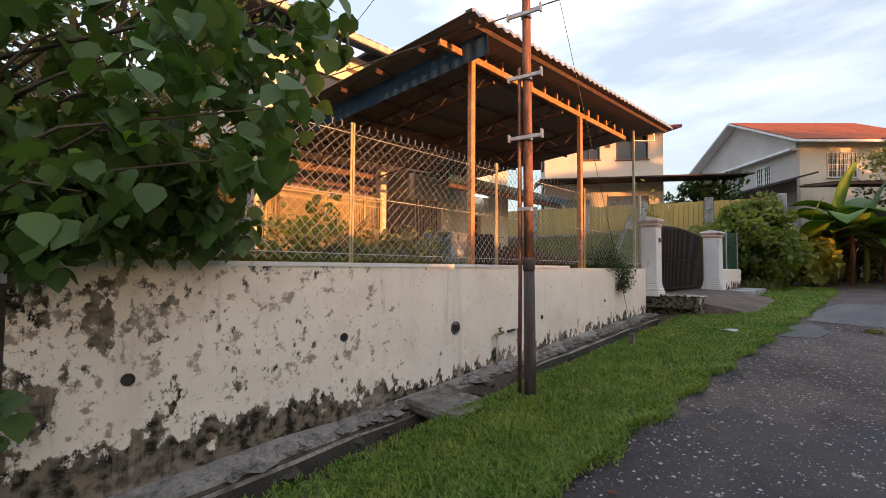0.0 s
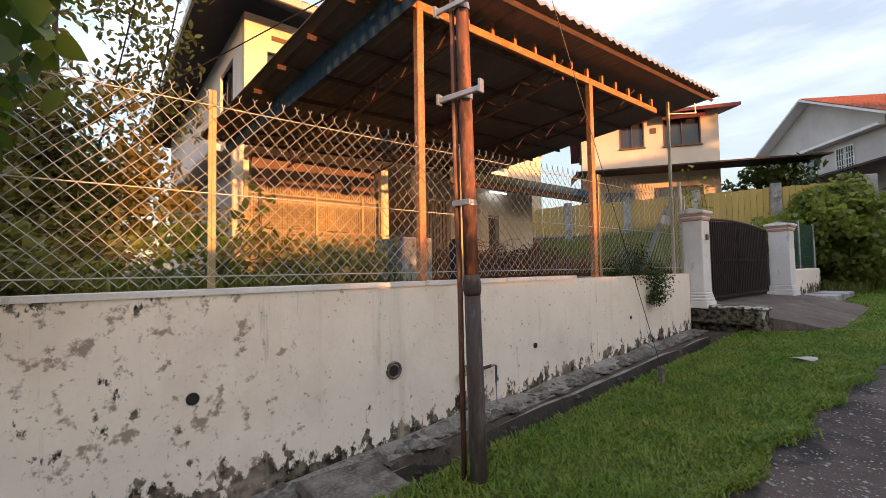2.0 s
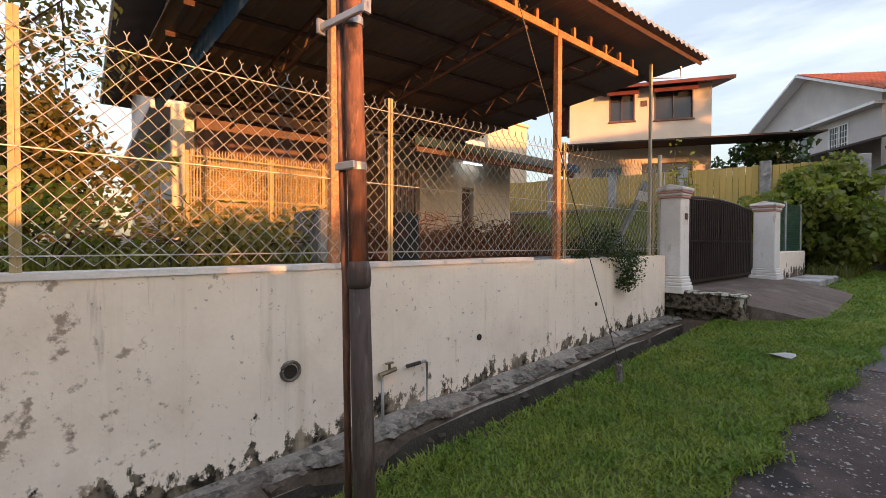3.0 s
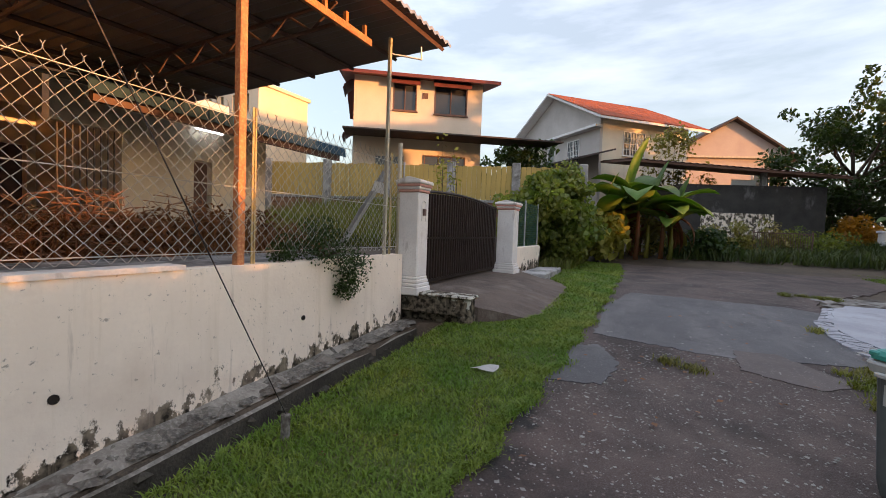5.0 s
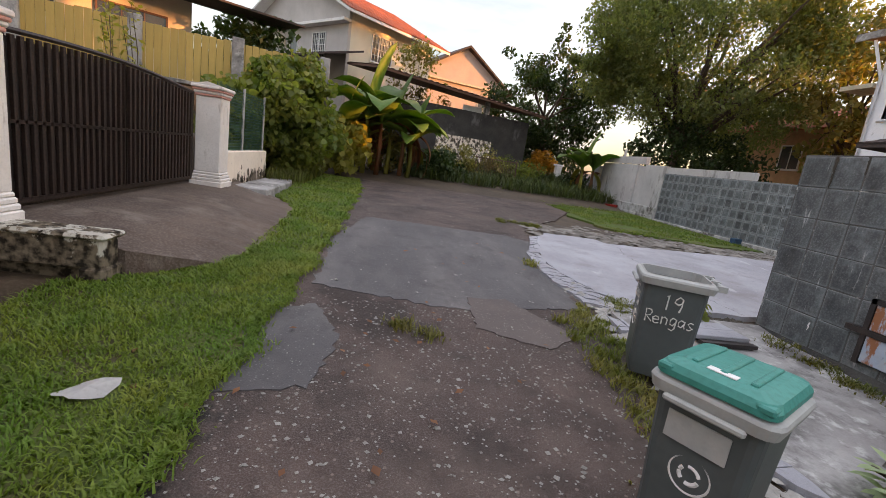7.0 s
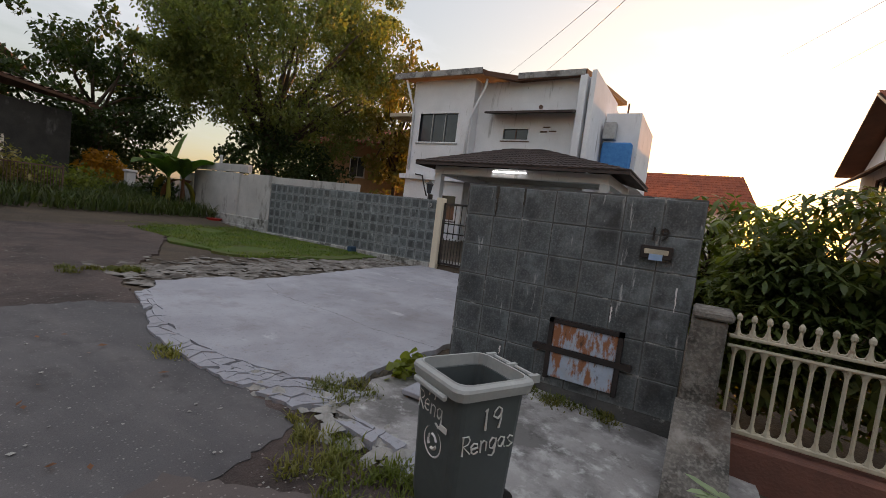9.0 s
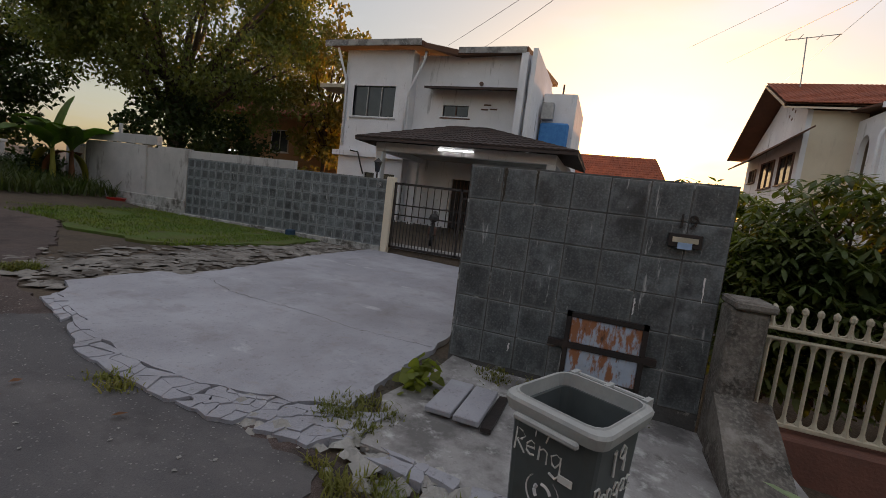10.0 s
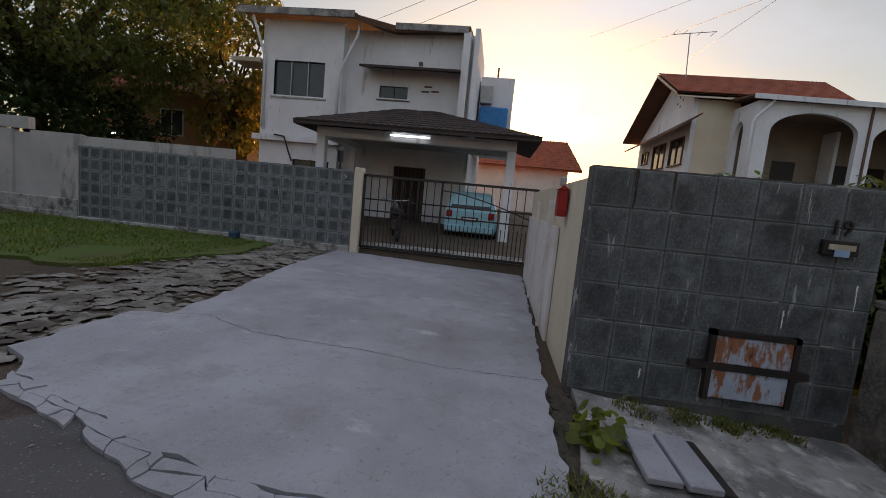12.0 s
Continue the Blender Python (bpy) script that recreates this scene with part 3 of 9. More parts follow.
xs = lin(-400, -60, 6) + lin(-50, -10, 10) + lin(-9, -3.6, 9) + [-3.43, -3.41, -3.2, -3.06, -3.05, -3.04, -2.8, -2.58, -2.57, -2.3] + lin(-2.0, 9.2, 28) + [9.31, 9.5] + lin(10, 30, 10) + lin(40, 400, 8)
ys = lin(-400, -40, 6) + lin(-35, -5, 8) + lin(-4, 8.9, 26) + [9.04, 9.06] + lin(9.4, 24, 30) + lin(25, 60, 16) + lin(75, 500, 8)
tagged(sheet("ground", xs, ys, lambda x, y: land(x, y) - 0.03, M["soil"], "bare brown soil and weeds round the street"), category="ground")


def ragged(name, outline, material, lift, label, step=0.25, wob=0.06, seed=1, thick=0.05, category=""):
    """A flat layer on the ground with a broken outline: a ring walked in small steps, filled by fans of a grid."""
    rng = random.Random(seed)
    pts = []
    n = len(outline)
    for i in range(n):
        a, b = Vector(outline[i]), Vector(outline[(i + 1) % n])
        k = max(1, int((b - a).length / step))
        for j in range(k):
            p = a.lerp(b, j / k)
            pts.append((p.x + rng.uniform(-wob, wob), p.y + rng.uniform(-wob, wob)))
    bm = bmesh.new()
    vs = [bm.verts.new((x, y, 0)) for x, y in pts]
    f = bm.faces.new(vs)
    ymin, ymax = min(p[1] for p in pts), max(p[1] for p in pts)
    y = math.ceil(ymin)
    while y < ymax:
        bmesh.ops.bisect_plane(bm, geom=bm.verts[:] + bm.edges[:] + bm.faces[:], plane_co=(0, y, 0), plane_no=(0, 1, 0))
        y += 1.0
    ext = bmesh.ops.extrude_face_region(bm, geom=bm.faces[:])
    top = [v for v in ext["geom"] if isinstance(v, bmesh.types.BMVert)]
    tops = set(top)
    for v in bm.verts:
        v.co.z = G(v.co.y) + (lift if v in tops else lift - thick)
    bmesh.ops.recalc_face_normals(bm, faces=bm.faces[:])
    bmesh.ops.triangulate(bm, faces=bm.faces[:])
    return solid(name, bm, material, label, category=category, kind="structure")


ragged("road", [(-1.4, -30), (-1.42, 3), (-1.3, 6), (-1.15, 8.5), (-1.0, 12), (-1.0, 17), (-1.4, 21), (3.5, 22.5), (7, 21.5), (4.0, 16), (2.6, 14.3), (2.1, 12), (1.85, 9.6), (1.6, 7.5), (1.5, 4), (1.5, -30)],
       M["asphalt"], 0.0, "worn grey-brown asphalt street with loose gravel", step=0.12, wob=0.05, category="road", seed=2)
ragged("road_patch_dark", [(-1.28, -6), (-1.3, 2.6), (-1.22, 3.7), (-0.9, 4.45), (-0.45, 4.2), (0.1, 4.75), (0.8, 4.35), (1.42, 4.6), (1.42, -6)], M["asphalt_dark"], 0.004, "darker resurfaced length of asphalt street", step=0.08, wob=0.06, seed=23, thick=0.04, category="road")
ragged("road_patch", [(-0.85, 9.6), (-0.9, 11.5), (-0.55, 13.2), (1.9, 13.0), (2.35, 12.6), (1.95, 11.0), (1.75, 9.6), (0.4, 9.3)], M["asphalt_patch"], 0.005, "smoother dark patch of newer asphalt", step=0.07, wob=0.035, seed=3, thick=0.04, category="road")
ragged("road_patch_small", [(-1.2, 7.9), (-1.25, 8.9), (-0.75, 9.15), (-0.5, 8.6), (-0.62, 8.0)], M["asphalt_patch"], 0.008, "small grey asphalt repair beside the grass", step=0.06, wob=0.025, thick=0.04, seed=4, category="road")
ragged("road_patch_brown", [(0.57, 8.95), (0.59, 9.6), (0.98, 9.66), (1.44, 8.98), (1.12, 8.68)], M["patch_brown"], 0.009, "small pale brown asphalt repair", step=0.06, wob=0.025, seed=14, thick=0.04, category="road")
slab_ob = ragged("pavement", [(2.35, 9.82), (2.13, 10.4), (2.0, 11.2), (2.11, 11.9), (2.35, 12.6), (2.53, 13.2), (2.85, 13.62), (3.85, 13.6), (3.95, 13.3), (5.25, 13.4), (7.0, 13.6), (9.1, 13.6), (9.25, 9.72), (3.75, 9.82), (2.9, 9.86)], M["slab"], 0.03, "pale concrete driveway slab with cracked edges", step=0.12, wob=0.03, seed=5, thick=0.09, category="driveway")
ragged("pavement_apron", [(2.1, 7.0), (2.05, 9.55), (2.7, 9.72), (3.78, 9.6), (3.78, 7.0)], M["concrete"], 0.02, "stained concrete apron before the tiled wall", step=0.25, wob=0.04, seed=6, thick=0.08, category="pavement")
ragged("grass_verge", [(-2.53, -12), (-2.53, 9.1), (-2.2, 9.3), (-1.62, 10.0), (-1.7, 13.0), (-2.3, 14.2), (-2.3, 19.5), (-1.2, 20.2), (-0.95, 17), (-0.95, 12), (-1.1, 8.5), (-1.28, 6), (-1.4, 3), (-1.38, -12)],
       M["grass_ground"], 0.025, "mown green grass verge between drain and street", step=0.09, wob=0.075, seed=7, category="grass verge")
ragged("grass_patch", [(5.2, 15.6), (5.0, 17.5), (6.5, 21), (8.9, 22), (9.0, 15.0), (7.5, 14.8)], M["grass_ground"], 0.02, "green grass before the tiled wall", step=0.25, wob=0.1, seed=8, category="grass")

# drain and the narrow ledge at the wall's foot
bm = bmesh.new()
ysd = lin(-8, 9.04, 34)
pr = [(-3.31, 0.05), (-3.14, 0.02), (-3.04, -0.05), (-3.02, -0.6), (-2.6, -0.6), (-2.58, -0.02), (-2.5, -0.01), (-2.5, -0.7), (-3.31, -0.7)]
rings = []
rng = random.Random(11)
for y in ysd:
    rings.append([bm.verts.new((x + rng.uniform(-0.02, 0.02) * (0 < i < 6), y, G(y) - 0.02 + z + rng.uniform(-0.02, 0.02) * (i < 3))) for i, (x, z) in enumerate(pr)])
for a, b in zip(rings, rings[1:]):
    for i in range(len(pr)):
        bm.faces.new((a[i], a[(i + 1) % len(pr)], b[(i + 1) % len(pr)], b[i]))
bmesh.ops.recalc_face_normals(bm, faces=bm.faces[:])
dr_ob = solid("drain", bm, M["drain_concrete"], "open mossy concrete roadside drain along the wall, shade painted inside", "drain", kind="structure")

# faces well below the lip are coloured near-black for the drain's shade
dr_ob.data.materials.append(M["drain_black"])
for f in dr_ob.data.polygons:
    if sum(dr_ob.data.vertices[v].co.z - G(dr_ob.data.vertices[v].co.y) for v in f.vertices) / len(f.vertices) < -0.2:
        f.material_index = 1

# ---- the old white boundary wall ----
WX, WT = -3.3, 1.5
bm = bmesh.new()
wall_panel(bm, "x", WX, -0.16, 0.0, 9.06, -0.4, WT)
wall_west = solid("wall_west", bm, M["white_mould"], "white painted masonry boundary wall blotched with black mould", "wall", kind="structure")
bm = boxes((WX - 0.18, WX + 0.012, -0.02, 6.0, WT, WT + 0.035))
solid("wall_coping", bm, M["pillar_white"], "thin worn cement coping on the white wall", "coping", kind="structure")

# the bridge over the drain, its side block and ramp to the gate
RAMP_EDGE = ((9.36, -2.3), (9.5, -2.05), (9.75, -1.8), (10.15, -1.6), (12.8, -1.66), (13.3, -1.85), (13.9, -2.25), (14.5, -2.7))
rng = random.Random(17)
verts, faces = [], []
ry = lin(9.36, 14.5, 40)
for y in ry:
    xe = ramp(y, RAMP_EDGE) + rng.uniform(-0.05, 0.05)
    for i, f in enumerate((0.0, 0.3, 0.55, 0.75, 0.9, 1.0)):
        x = -3.45 + (xe + 3.45) * f
        top = 0.985 - 0.05 * f
        low = G(y) + 0.03
        z = top + (low - top) * max(0.0, (f - 0.42) / 0.58) ** 1.3 * ramp(y, ((9.36, 0.35), (9.8, 1.0)))
        verts.append((x, y, z + (rng.uniform(-0.008, 0.008) if 0 < i < 5 else 0)))
    verts += [(xe + 0.01, y, 0.3), (-3.45, y, 0.3)]
for j in range(len(ry) - 1):
    for i in range(8):
        a, b = j * 8 + i, j * 8 + (i + 1) % 8
        faces.append((a, b, b + 8, a + 8))
faces += [tuple(range(7, -1, -1)), tuple(range(40 * 8, 40 * 8 + 8))]
rp = tagged(pydata("driveway_ramp", verts, faces, M["ramp_concrete"], None, "dark stained concrete ramp up to the gate"), category="ramp", kind="structure")
bm = boxes((-3.45, -2.34, 9.14, 9.36, 0.72, 0.97), (-3.45, -2.3, 9.1, 9.4, 0.955, 1.0), (-2.5, -2.32, 9.12, 9.38, 0.45, 0.74), bevel=0.02)
box(bm, -3.45, -2.5, 9.3, 9.36, 0.3, 0.73)
solid("ramp_kerb", bm, M["kerb_mould"], "blackened plaster kerb wall over the drain", "kerb", kind="structure")

bm = boxes((-3.2, -2.48, 2.65, 3.25, 0.16, 0.27), bevel=0.03)
solid("drain_slab", bm, M["old_concrete"], "broken concrete slab bridging the drain by the pole", "concrete slab", kind="structure")

# tall tiled wall and its return beside the drive
bm = boxes((3.82, 4.0, 7.54, 9.66, 0.4, 2.47))
wall_east = solid("wall_east", bm, M["grout"], "tall boundary wall clad in square slate-grey tiles", "wall", kind="structure")
bm = boxes((4.002, 9.2, 9.5, 9.66, 0.5, 2.38))
solid("wall_return", bm, M["cream"], "cream painted side wall along the drive", "wall", kind="structure")
bm = boxes((9.22, 9.4, 13.36, 19.87, 0.5, 2.5))
wall_tiled = solid("wall_tiled_far", bm, M["grout"], "long boundary wall clad in small slate-grey tiles", "wall", kind="structure")
bm = boxes((9.2, 9.38, 19.88, 21.1, 0.5, 2.75), (9.26, 9.38, 21.1, 21.6, 0.5, 2.7), (9.2, 9.38, 21.6, 24.0, 0.5, 2.75), (9.28, 9.38, 24.0, 24.5, 0.5, 2.75), (9.22, 9.38, 24.5, 25.4, 0.5, 2.6))
wall_grey = solid("wall_grey", bm, M["wall_pale"], "weathered grey concrete boundary wall with slots", "wall", kind="structure")
bm = boxes((9.12, 9.195, 19.88, 25.4, 0.5, 1.28), (9.1, 9.2, 19.9, 22.0, 0.5, 0.98), bevel=0.015)
solid("wall_grey_plinth", bm, M["plinth_white"], "rough stained plinth of the grey wall", "plinth", kind="structure")
bm = boxes((9.3, 9.42, 16.2, 21.1, 2.5, 2.72), (9.24, 9.4, 21.2, 25.4, 2.78, 3.05), (9.3, 9.36, 22.9, 23.0, 3.05, 3.35))
solid("wall_grey_upper", bm, M["wall_pale"], "weathered pale upper course of the grey wall", "wall", kind="structure")
bm = boxes((9.15, 9.2, 24.35, 24.6, 1.9, 2.5), bevel=0.01)
solid("wall_light_box", bm, M["ivory"], "ivory panel on the grey wall", "panel")
bm = boxes((9.14, 9.218, 13.4, 19.9, 0.5, 0.9), bevel=0.015)
solid("wall_tiled_plinth", bm, M["plinth_white"], "rough white plaster foot of the tiled wall", "plinth", kind="structure")


def wpart(name, bm, material, parent, label="", smooth=False):
    """A part whose mesh is given in world coordinates."""
    ob = part(name, bm, material, parent, label, smooth)
    ob.matrix_parent_inverse = parent.matrix_basis.inverted()
    return ob


def chain_link(name, axis_pts, z0, z1, parent, material, pitch=0.048, r=0.0036):
    """Chain-link netting between two plan points: zigzag wires that interlock, with twisted ends on top."""
    (xa, ya), (xb, yb) = axis_pts
    length = math.hypot(xb - xa, yb - ya)
    ux, uy = (xb - xa) / length, (yb - ya) / length
    verts, faces = [], []
    n, rows = int(length / pitch), int((z1 - z0) / pitch)

    def wire(pts):
        base = len(verts)
        for u, v, w in pts:
            for k in range(3):
                a = 2 * math.pi * k / 3
                verts.append((xa + ux * (u + r * math.cos(a)) - uy * (w + r * math.sin(a)), ya + uy * (u + r * math.cos(a)) + ux * (w + r * math.sin(a)), z0 + v))
        for j in range(len(pts) - 1):
            for k in range(3):
                a, b = base + 3 * j + k, base + 3 * j + (k + 1) % 3
                faces.append((a, b, b + 3, a + 3))

    rng = random.Random(5)
    for i in range(n):
        s = i % 2
        pts = []
        for j in range(rows + 1):
            u = i * pitch + (pitch * 0.97 if (j + s) % 2 else 0.0)
            sag = 0.012 * math.sin(u * 2.1) * math.sin(j * 0.5)
            pts.append((u, j * pitch + sag, 0.004 * (1 if (j + s) % 2 else -1) + 0.02 * math.sin(u * 1.3 + j * 0.3)))
        u, v, w = pts[-1]
        side = -1 if s else 1
        pts += [(u + side * 0.002, v + 0.024, w), (u + side * (0.013 + rng.uniform(0, 0.006)), v + 0.046 + rng.uniform(-0.006, 0.006), w)]
        wire(pts)
    ob = pydata(name, verts, faces, material, parent)
    if parent:
        ob.matrix_parent_inverse = parent.matrix_basis.inverted()
    return ob


# ---- chain-link fence on the white wall ----
fence = thing("chain_link_fence", "chain-link fence with yellow steel posts on the white wall", "fence", at=(-3.38, 4.3, 1.5))
chain_link("netting", ((-3.36, 0.0), (-3.36, 9.0)), 1.56, 2.78, fence, M["wire"])
for y in (0.1, 2.2, 4.33, 6.66, 8.85):
    bm = bmesh.new()
    for (a, b, c, d) in ((-3.40, -3.365, -0.003, 0.003), (-3.383, -3.377, -0.023, 0.023)):
        box(bm, a, b, y + c, y + d, 1.48, 2.82)
    wpart("post", bm, M["yellow_paint"], fence, "angle-iron post in peeling yellow paint")
for z in (1.62, 2.15, 2.72):
    bm = bmesh.new()
    rod(bm, (-3.37, 0.0, z), (-3.37, 9.0, z - 0.02), 0.004, seg=5)
    wpart("strand", bm, M["wire"], fence)

# ---- steel canopy over the yard ----
canopy = thing("canopy", "corrugated metal carport canopy on rusty orange steel posts", "canopy", at=(-3.4, 6.0, 1.45))
CX0, CX1, CY1 = -8.3, -2.9, 9.5


def side_y(x):
    return ramp(x, ((CX0, 2.9), (CX1, 3.3)))


def roof_z(x, y=6.0):
    return 4.17 + 0.21 * (y - 3.3) / 6.2 - 0.055 * (CX1 - x)


verts, faces = [], []
ny = 160
for j in range(ny + 1):
    for x in (CX0, -5.5, CX1):
        y = side_y(x) + (CY1 - side_y(x)) * j / ny
        verts.append((x, y, roof_z(x, y) + 0.018 * math.sin(j * math.pi / 2)))
for j in range(ny):
    for i in range(2):
        a = j * 3 + i
        faces.append((a, a + 1, a + 4, a + 3))
ob = pydata("roof_sheet", verts, faces, M["zinc_sheet"], canopy, "weathered corrugated zinc roof sheets")
ob.matrix_parent_inverse = canopy.matrix_basis.inverted()
sol = ob.modifiers.new("thickness", "SOLIDIFY")
sol.thickness = 0.006
verts, faces = [], []
for j in range(ny + 1):
    y = side_y(CX1) + (CY1 - side_y(CX1)) * j / ny
    zt = roof_z(CX1, y) + 0.018 * math.sin(j * math.pi / 2)
    verts += [(CX1 + 0.004, y, zt + 0.012), (CX1 - 0.12, y, zt + 0.024), (CX1 + 0.006, y, zt - 0.03)]
for j in range(ny):
    a = j * 3
    faces += [(a, a + 3, a + 4, a + 1), (a + 2, a + 5, a + 3, a)]
ob = pydata("edge_trim", verts, faces, M["galv"], canopy, "pale bent sheet edge")
ob.matrix_parent_inverse = canopy.matrix_basis.inverted()
sol = ob.modifiers.new("thickness", "SOLIDIFY")
sol.thickness = 0.003
bm = bmesh.new()
for y in (3.85, 6.52):
    box(bm, -3.42, -3.35, y - 0.035, y + 0.035, 1.45, 4.02, bevel=0.006)
    wpart("post", bm, M["rust_paint"], canopy, "square steel post with flaking orange paint")
    bm = bmesh.new()
box(bm, -3.41, -3.37, 8.72, 8.76, 1.45, 4.25, bevel=0.004)
wpart("post", bm, M["ivory"], canopy, "thin grey steel prop")
bm = boxes((-3.41, -3.36, 3.3, 8.3, 3.96, 4.04), bevel=0.005)
wpart("beam", bm, M["rust_paint"], canopy, "orange rusty edge beam")
for k in range(14):
    y = 3.75 + k * 0.34
    bm = boxes((-3.415, -3.375, y, y + 0.04, 4.04, 4.16))
    wpart("cleat", bm, M["rust_paint"], canopy)
for x in (-3.0, -3.75, -4.5, -5.25, -6.0, -6.75, -7.5, -8.1):
    bm = bmesh.new()
    p, q = Vector((x, side_y(x) + 0.08, roof_z(x, side_y(x)) - 0.055)), Vector((x, CY1 - 0.05, roof_z(x, CY1) - 0.055))
    rod(bm, p, q, 0.03, seg=4)
    wpart("purlin", bm, M["steel_dark"], canopy)
for y in (4.3, 6.0, 7.7):
    bm = bmesh.new()
    za, zb = roof_z(-8.1, y) - 0.1, roof_z(-3.4, y) - 0.1
    rod(bm, (-8.1, y, za), (-3.4, y, zb), 0.022, seg=6)
    rod(bm, (-8.1, y, za - 0.3), (-3.4, y, zb - 0.22), 0.022, seg=6)
    for k in range(14):
        f0, f1 = k / 14, (k + 1) / 14
        lo, hi = -0.3 + 0.08 * f0, 0.0
        p = (-8.1 + 4.7 * f0, y, za + (zb - za) * f0 + (lo if k % 2 else hi))
        q = (-8.1 + 4.7 * f1, y, za + (zb - za) * f1 + (hi if k % 2 else -0.3 + 0.08 * f1))
        rod(bm, p, q, 0.014, seg=5)
    wpart("truss", bm, M["steel_dark"], canopy, "light lattice truss of rusty dark steel")
# blue ribbed valance under the canopy's side
verts, faces = [], []
for k in range(121):
    x = -8.2 + 5.2 * k / 120
    w = 0.003 * (1 if (k // 2) % 2 else -1)
    yv = side_y(x) + 0.38
    verts += [(x, yv + w, roof_z(x, yv) - 0.05), (x, yv + 0.02 + w, roof_z(x, yv) - 0.3)]
faces = [(2 * k, 2 * k + 1, 2 * k + 3, 2 * k + 2) for k in range(120)]
ob = pydata("valance", verts, faces, M["blue_sheet"], canopy, "dark blue ribbed metal valance")
ob.matrix_parent_inverse = canopy.matrix_basis.inverted()
sol = ob.modifiers.new("thickness", "SOLIDIFY")
sol.thickness = 0.004
bm = bmesh.new()
rod(bm, (-3.39, 8.74, 4.05), (-3.1, 9.05, 4.05), 0.012, seg=5)
rod(bm, (-3.1, 9.05, 4.05), (-3.1, 9.02, 4.2), 0.012, seg=5)
wpart("bracket", bm, M["galv"], canopy)

# ---- pole beside the drain ----
pole = thing("utility_pole", "rusty brown steel pole with dark tarred foot and cross arms", "utility pole", at=(-2.37, 3.53, 0.2))


def pole_at(z):
    return Vector((-2.345 + 0.012 * z, 3.53 - 0.035 * z, z))


bm = bmesh.new()
tube(bm, [pole_at(-0.1), pole_at(0.8), pole_at(1.54)], [0.058, 0.054, 0.05], seg=20)
wpart("foot", bm, M["dark_pole"], pole, "black tarred lower length", smooth=True)
bm = bmesh.new()
tube(bm, [pole_at(1.54), pole_at(2.2), pole_at(3.4), pole_at(5.6)], [0.046, 0.045, 0.041, 0.036], seg=20)
wpart("shaft", bm, M["rusty_pole"], pole, "rust-brown painted shaft", smooth=True)
bm = bmesh.new()
tube(bm, [pole_at(1.47), pole_at(1.5), pole_at(1.56), pole_at(1.6)], [0.052, 0.058, 0.056, 0.047], seg=16)
wpart("collar", bm, M["dark_pole"], pole, "chipped black collar", smooth=True)
bm = bmesh.new()
off = Vector((-0.075, -0.035, 0))
tube(bm, [pole_at(-0.05) + off * 1.3, pole_at(1.5) + off, pole_at(2.0) + off, pole_at(3.4) + off * 0.85], [0.018, 0.018, 0.02, 0.016], seg=10)
wpart("conduit", bm, M["rusty_pole"], pole, "thin rusty conduit strapped to the shaft", smooth=True)
for z in (2.05, 2.72, 3.29, 3.88):
    bm = bmesh.new()
    m = Matrix.Translation(pole_at(z)) @ Matrix.Rotation(radians(12), 4, "Z")
    if z > 2.2:
        box(bm, -0.17, 0.17, -0.07, -0.05, -0.018, 0.018, bevel=0.004, m=m)
        box(bm, -0.17, -0.155, -0.08, -0.04, -0.03, 0.04, m=m)
        box(bm, 0.155, 0.17, -0.08, -0.04, -0.03, 0.05, m=m)
    else:
        box(bm, -0.09, 0.05, -0.06, -0.045, -0.018, 0.018, bevel=0.004, m=m)
    rod(bm, pole_at(z - 0.018), pole_at(z + 0.018), 0.049, seg=16)
    wpart("cross_arm" if z > 2.2 else "strap", bm, M["galv"], pole, "galvanised steel bracket")

# stay wire
stay = thing("stay_wire", "thin steel stay wire anchored beside the drain", "cable", at=(-2.3, 6.08, 0.4))
bm = bmesh.new()
rod(bm, (-2.4, 6.08, 0.62), (-2.3, 3.4, 5.55), 0.0035, seg=6)
wpart("wire", bm, M["gate_black"], stay)
bm = boxes((-2.425, -2.375, 6.055, 6.105, 0.3, 0.62), bevel=0.008)
wpart("anchor", bm, M["old_concrete"], stay, "weathered concrete stake")

# bent pipe against the wall
tap = thing("water_pipe", "grey pipe loop with a brass tap against the white wall", "water pipe", at=(-3.24, 4.4, 0.2))
bm = bmesh.new()
tube(bm, [(-3.25, 4.18, 0.15), (-3.25, 4.18, 0.68)], 0.012, seg=7)
wpart("riser", bm, M["galv"], tap, smooth=True)
bm = bmesh.new()
tube(bm, [(-3.25, 4.6, 0.2), (-3.25, 4.6, 0.71), (-3.25, 4.585, 0.725), (-3.25, 4.42, 0.715)], 0.012, seg=7)
wpart("riser", bm, M["galv"], tap, smooth=True)
bm = bmesh.new()
rod(bm, (-3.25, 4.53, 0.722), (-3.25, 4.4, 0.714), 0.016, seg=8)
wpart("joint", bm, M["gate_black"], tap, "dark taped pipe joint")
bm = bmesh.new()
rod(bm, (-3.25, 4.15, 0.69), (-3.25, 4.3, 0.715), 0.018, seg=8)
rod(bm, (-3.25, 4.24, 0.70), (-3.25, 4.24, 0.765), 0.012, seg=7)
box(bm, -3.262, -3.238, 4.205, 4.275, 0.762, 0.775, bevel=0.003)
rod(bm, (-3.25, 4.16, 0.70), (-3.23, 4.155, 0.66), 0.013, seg=7)
wpart("tap", bm, M["tap_brass"], tap, "tarnished brass tap")
